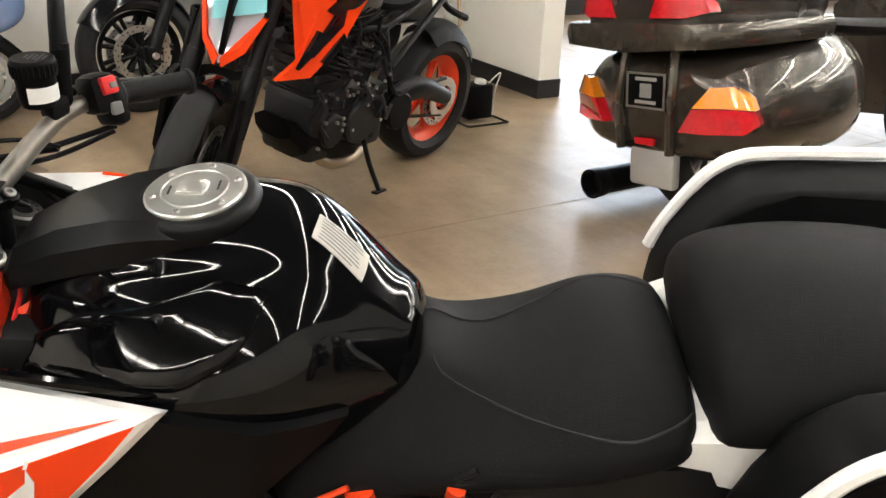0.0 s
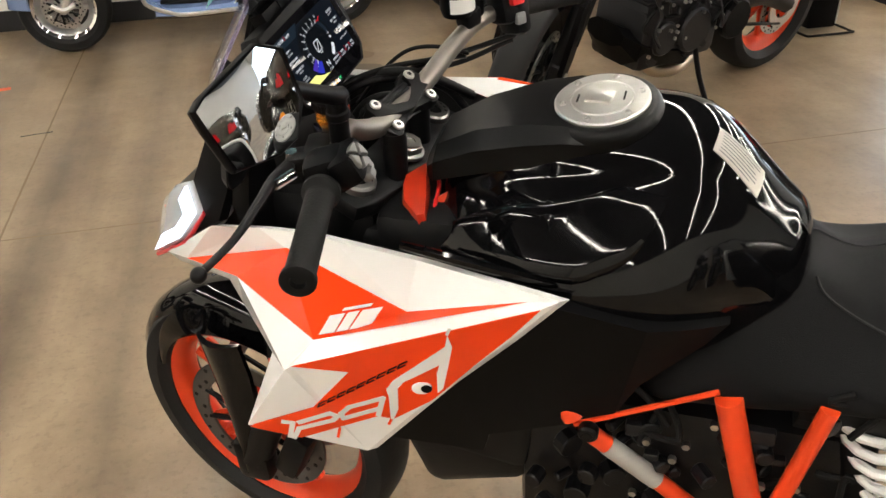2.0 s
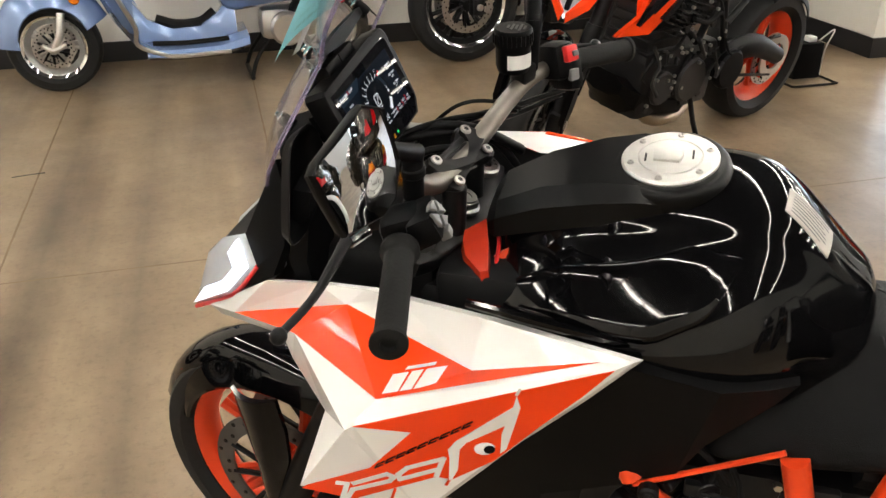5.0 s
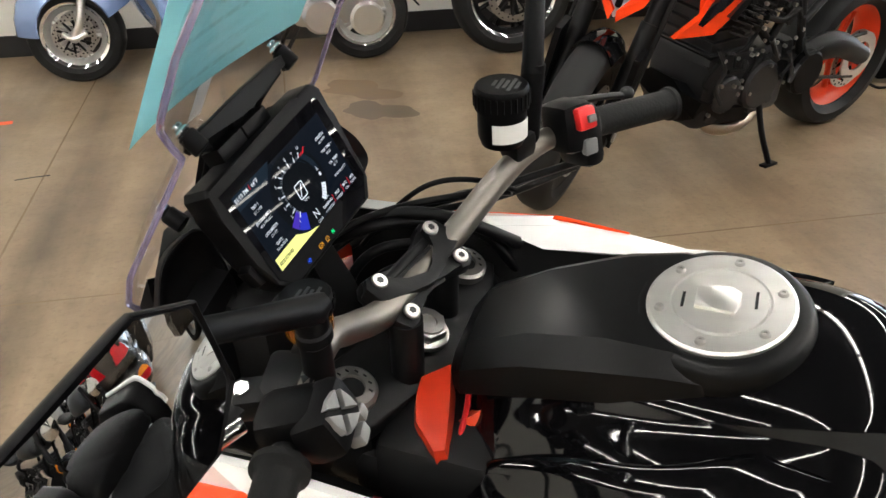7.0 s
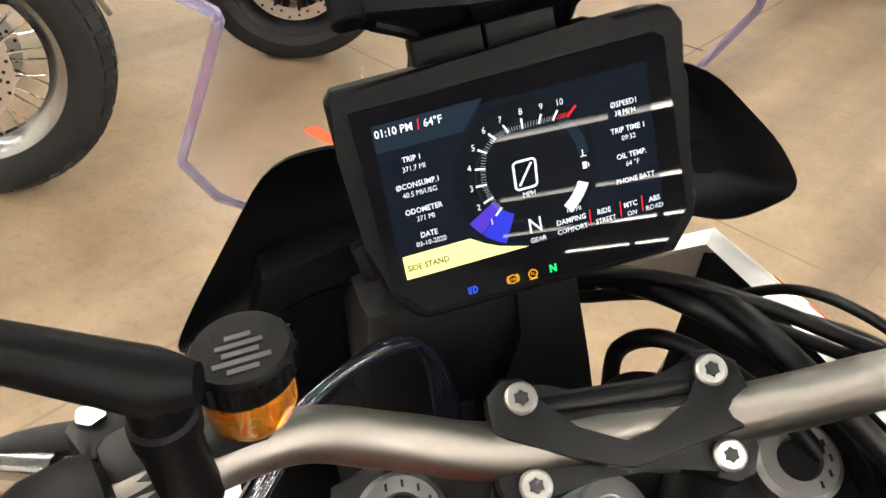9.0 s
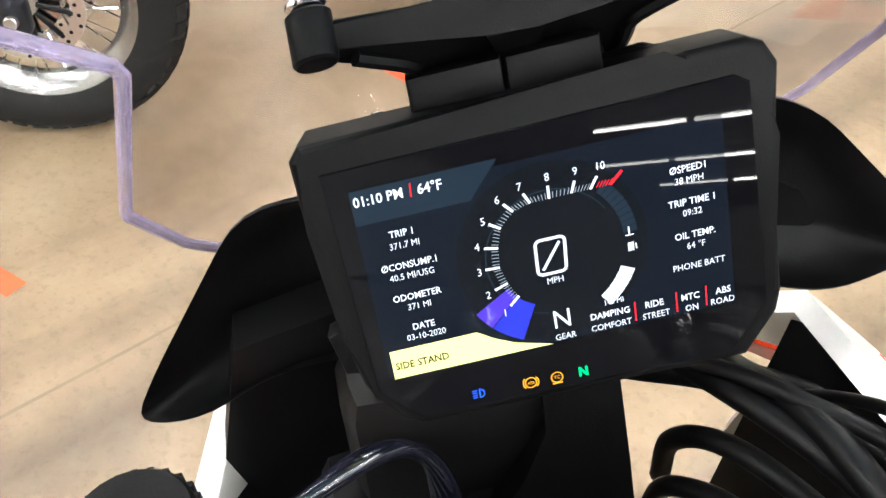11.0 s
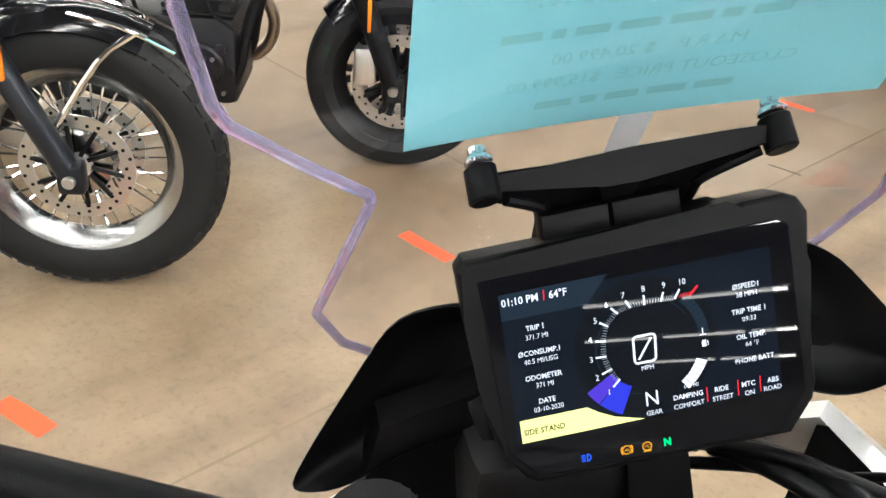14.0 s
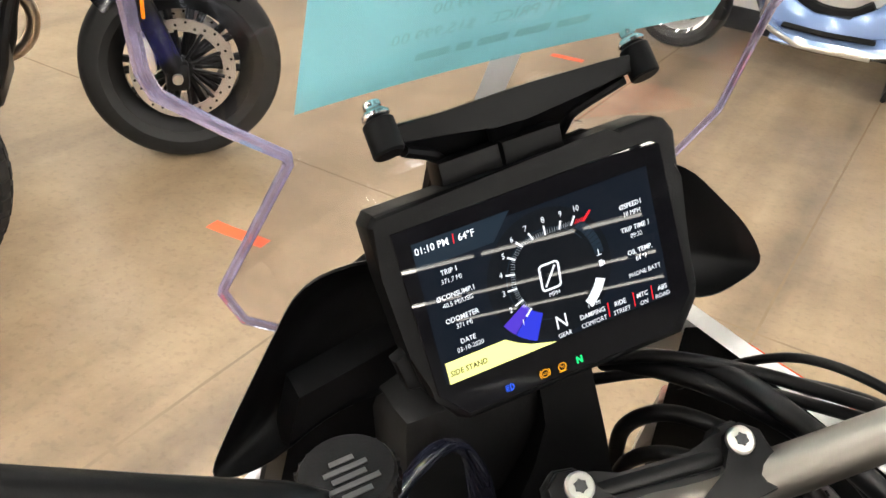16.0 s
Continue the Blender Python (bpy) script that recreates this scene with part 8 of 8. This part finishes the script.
edge_l = [V((screen_x(YC - w, z), YC - w, z)) for z, w in SIDE]
edge_r = [V((screen_x(YC + w, z), YC + w, z)) for z, w in SIDE]
bm = B()
rows = []
for z, w in SIDE:
    rows.append([V((screen_x(YC + w * t, z), YC + w * t, z)) for t in [-1 + i / 8 for i in range(17)]])
tk = V((0.0032, 0, 0.0018))
front = [[bm.verts.new(p - tk / 2) for p in r] for r in rows]
back = [[bm.verts.new(p + tk / 2) for p in r] for r in rows]
for g in (front, back):
    for a, b in zip(g, g[1:]):
        for i in range(16):
            bm.faces.new((a[i], a[i + 1], b[i + 1], b[i]))
for a, b in ((front[0], back[0]), (front[-1], back[-1])):
    for i in range(16):
        bm.faces.new((a[i], a[i + 1], b[i + 1], b[i]))
for i in (0, 16):
    for k in range(len(rows) - 1):
        bm.faces.new((front[k][i], front[k + 1][i], back[k + 1][i], back[k][i]))
ws = gp("windscreen", bm, clear_glass, "clear acrylic windscreen with polished edges", sharp=50)
ws.visible_shadow = False
# edge bars whose purple tint imitates caught light
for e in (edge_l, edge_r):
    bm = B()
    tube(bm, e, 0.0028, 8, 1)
    eg = gp("windscreen_edge", bm, edge_glass, "thick polished edge, tinted purple for the light it catches", ws)
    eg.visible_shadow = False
bend(ws, lambda p: V((p.x, p.y - 0.011 * max(0.0, (YC - p.y) / 0.15), p.z + 0.1 * (p.y + 0.15))))
# side wings of the cockpit
def rounded(pts, r, n=5):
    """The closed outline with its corners cut round."""
    res = []
    for k, p in enumerate(pts):
        a, b_ = pts[k - 1], pts[(k + 1) % len(pts)]
        ra, rb = min(r, (a - p).length * 0.45), min(r, (b_ - p).length * 0.45)
        p0, p1 = p + (a - p).normalized() * ra, p + (b_ - p).normalized() * rb
        for i in range(n):
            f = i / (n - 1)
            res.append(p0.lerp(p, f).lerp(p.lerp(p1, f), f))
    return res


for s, outline in ((-1, [(-0.735, -0.07, 1.166), (-0.742, -0.124, 1.159), (-0.727, -0.187, 1.072), (-0.722, -0.203, 1.045), (-0.716, -0.17, 1.045), (-0.71, -0.12, 1.08), (-0.705, -0.07, 1.085)]), (1, [(-0.727, 0.08, 1.2), (-0.717, 0.139, 1.183), (-0.704, 0.195, 1.125), (-0.703, 0.223, 1.081), (-0.69, 0.16, 1.08), (-0.69, 0.08, 1.115)])):
    bm = B()
    out = rounded([V(p) for p in outline], 0.022)
    c = sum(out, V()) / len(out)
    d = V((-0.03, -0.022 * s, -0.012))
    loft(bm, [[c + (p - c) * 0.5 + d * 0.75 for p in out], [c + (p - c) * 0.84 + d * 0.45 for p in out], [c + (p - c) * 0.94 + d * 0.1 for p in out], [c + (p - c) * 0.975 for p in out], [p + d * 0.04 for p in out], [c + (p - c) * 0.99 + d * 0.15 for p in out], [c + (p - c) * 0.9 + d * 0.8 for p in out]])
    gp("cockpit_wing", bm, black_plastic, "black moulded cockpit side wing", sharp=60)
bm = B()
plate(bm, [V(p) for p in ((-0.715, -0.14, 1.095), (-0.715, -0.045, 1.12), (-0.705, -0.035, 0.95), (-0.72, -0.15, 0.94), (-0.722, -0.165, 1.0))], V((-0.025, 0, 0)))
gp("cockpit_bulkhead", bm, black_plastic, "black panel behind the display")
# paper price sheet taped to the windscreen
PZ, PW, PH = 1.257, 0.279, 0.216
PY0 = -0.112


def sheet_point(u, v, off=0.0):
    """u along the lower edge, v up, both in metres."""
    y = PY0 + u * 0.972
    z = PZ + v * 0.86 - u * 0.05 + 0.03 * (u / PW) ** 2
    t = (y - YC) / 0.2
    x = -0.764 + 0.573 * (z - 1.124) - 0.045 * (1 - t * t) - 0.039
    return V((x - off, y, z))


sheet = thing("price_sheet", BIKE, "teal printed price sheet taped to the clear windscreen", "paper")
bm = B()
n1, n2 = 18, 10
g = [[bm.verts.new(sheet_point(PW * i / n1, PH * j / n2)) for i in range(n1 + 1)] for j in range(n2 + 1)]
for j in range(n2):
    for i in range(n1):
        bm.faces.new((g[j][i], g[j][i + 1], g[j + 1][i + 1], g[j + 1][i]))
part("sheet", bm, paper_teal, sheet)


def on_sheet(bm_text):
    for v in bm_text.verts:
        # letters read from the front, so they run from right to left for the rider
        v.co = sheet_point(PW - v.co.x, v.co.y, -0.0012)


def print_line(bm):
    bmesh.ops.subdivide_edges(bm, edges=[e for e in bm.edges if e.calc_length() > 0.02], cuts=6)
    on_sheet(bm)
    part("print", bm, paper_ink, sheet, "dark mirrored print showing through", smooth=False)


for text, x, y, size in (("CLOSEOUT!!!", 0.14, 0.10, 0.026), ("M.S.R.P.:  $ 20,499.00", 0.145, 0.056, 0.0125), ("CLOSEOUT PRICE:  $15,999.00", 0.14, 0.037, 0.0125)):
    bm = B()
    words(bm, text, size, Matrix.Translation((x, y, 0)), 1.0, "CENTER")
    print_line(bm)
for x0, x1, y in ((0.075, 0.215, 0.08), (0.085, 0.205, 0.022), (0.09, 0.19, 0.16)):
    h = 0.0034 if y < 0.1 else 0.0075
    x = x0
    while x < x1:
        w = 0.006 + 0.017 * abs(math.sin(97 * x))
        bm = B()
        bm.faces.new([bm.verts.new(p) for p in ((x, y - h, 0), (x + w, y - h, 0), (x + w, y + h, 0), (x, y + h, 0))])
        print_line(bm)
        x += w + 0.005
bm = B()
g = [[bm.verts.new(sheet_point(0.135 + 0.022 * i, -0.05 + 0.06 * j, 0.001)) for i in range(2)] for j in range(3)]
for j in range(2):
    bm.faces.new((g[j][0], g[j][1], g[j + 1][1], g[j + 1][0]))
part("tape", bm, white_paper, sheet, "white strip of tape")
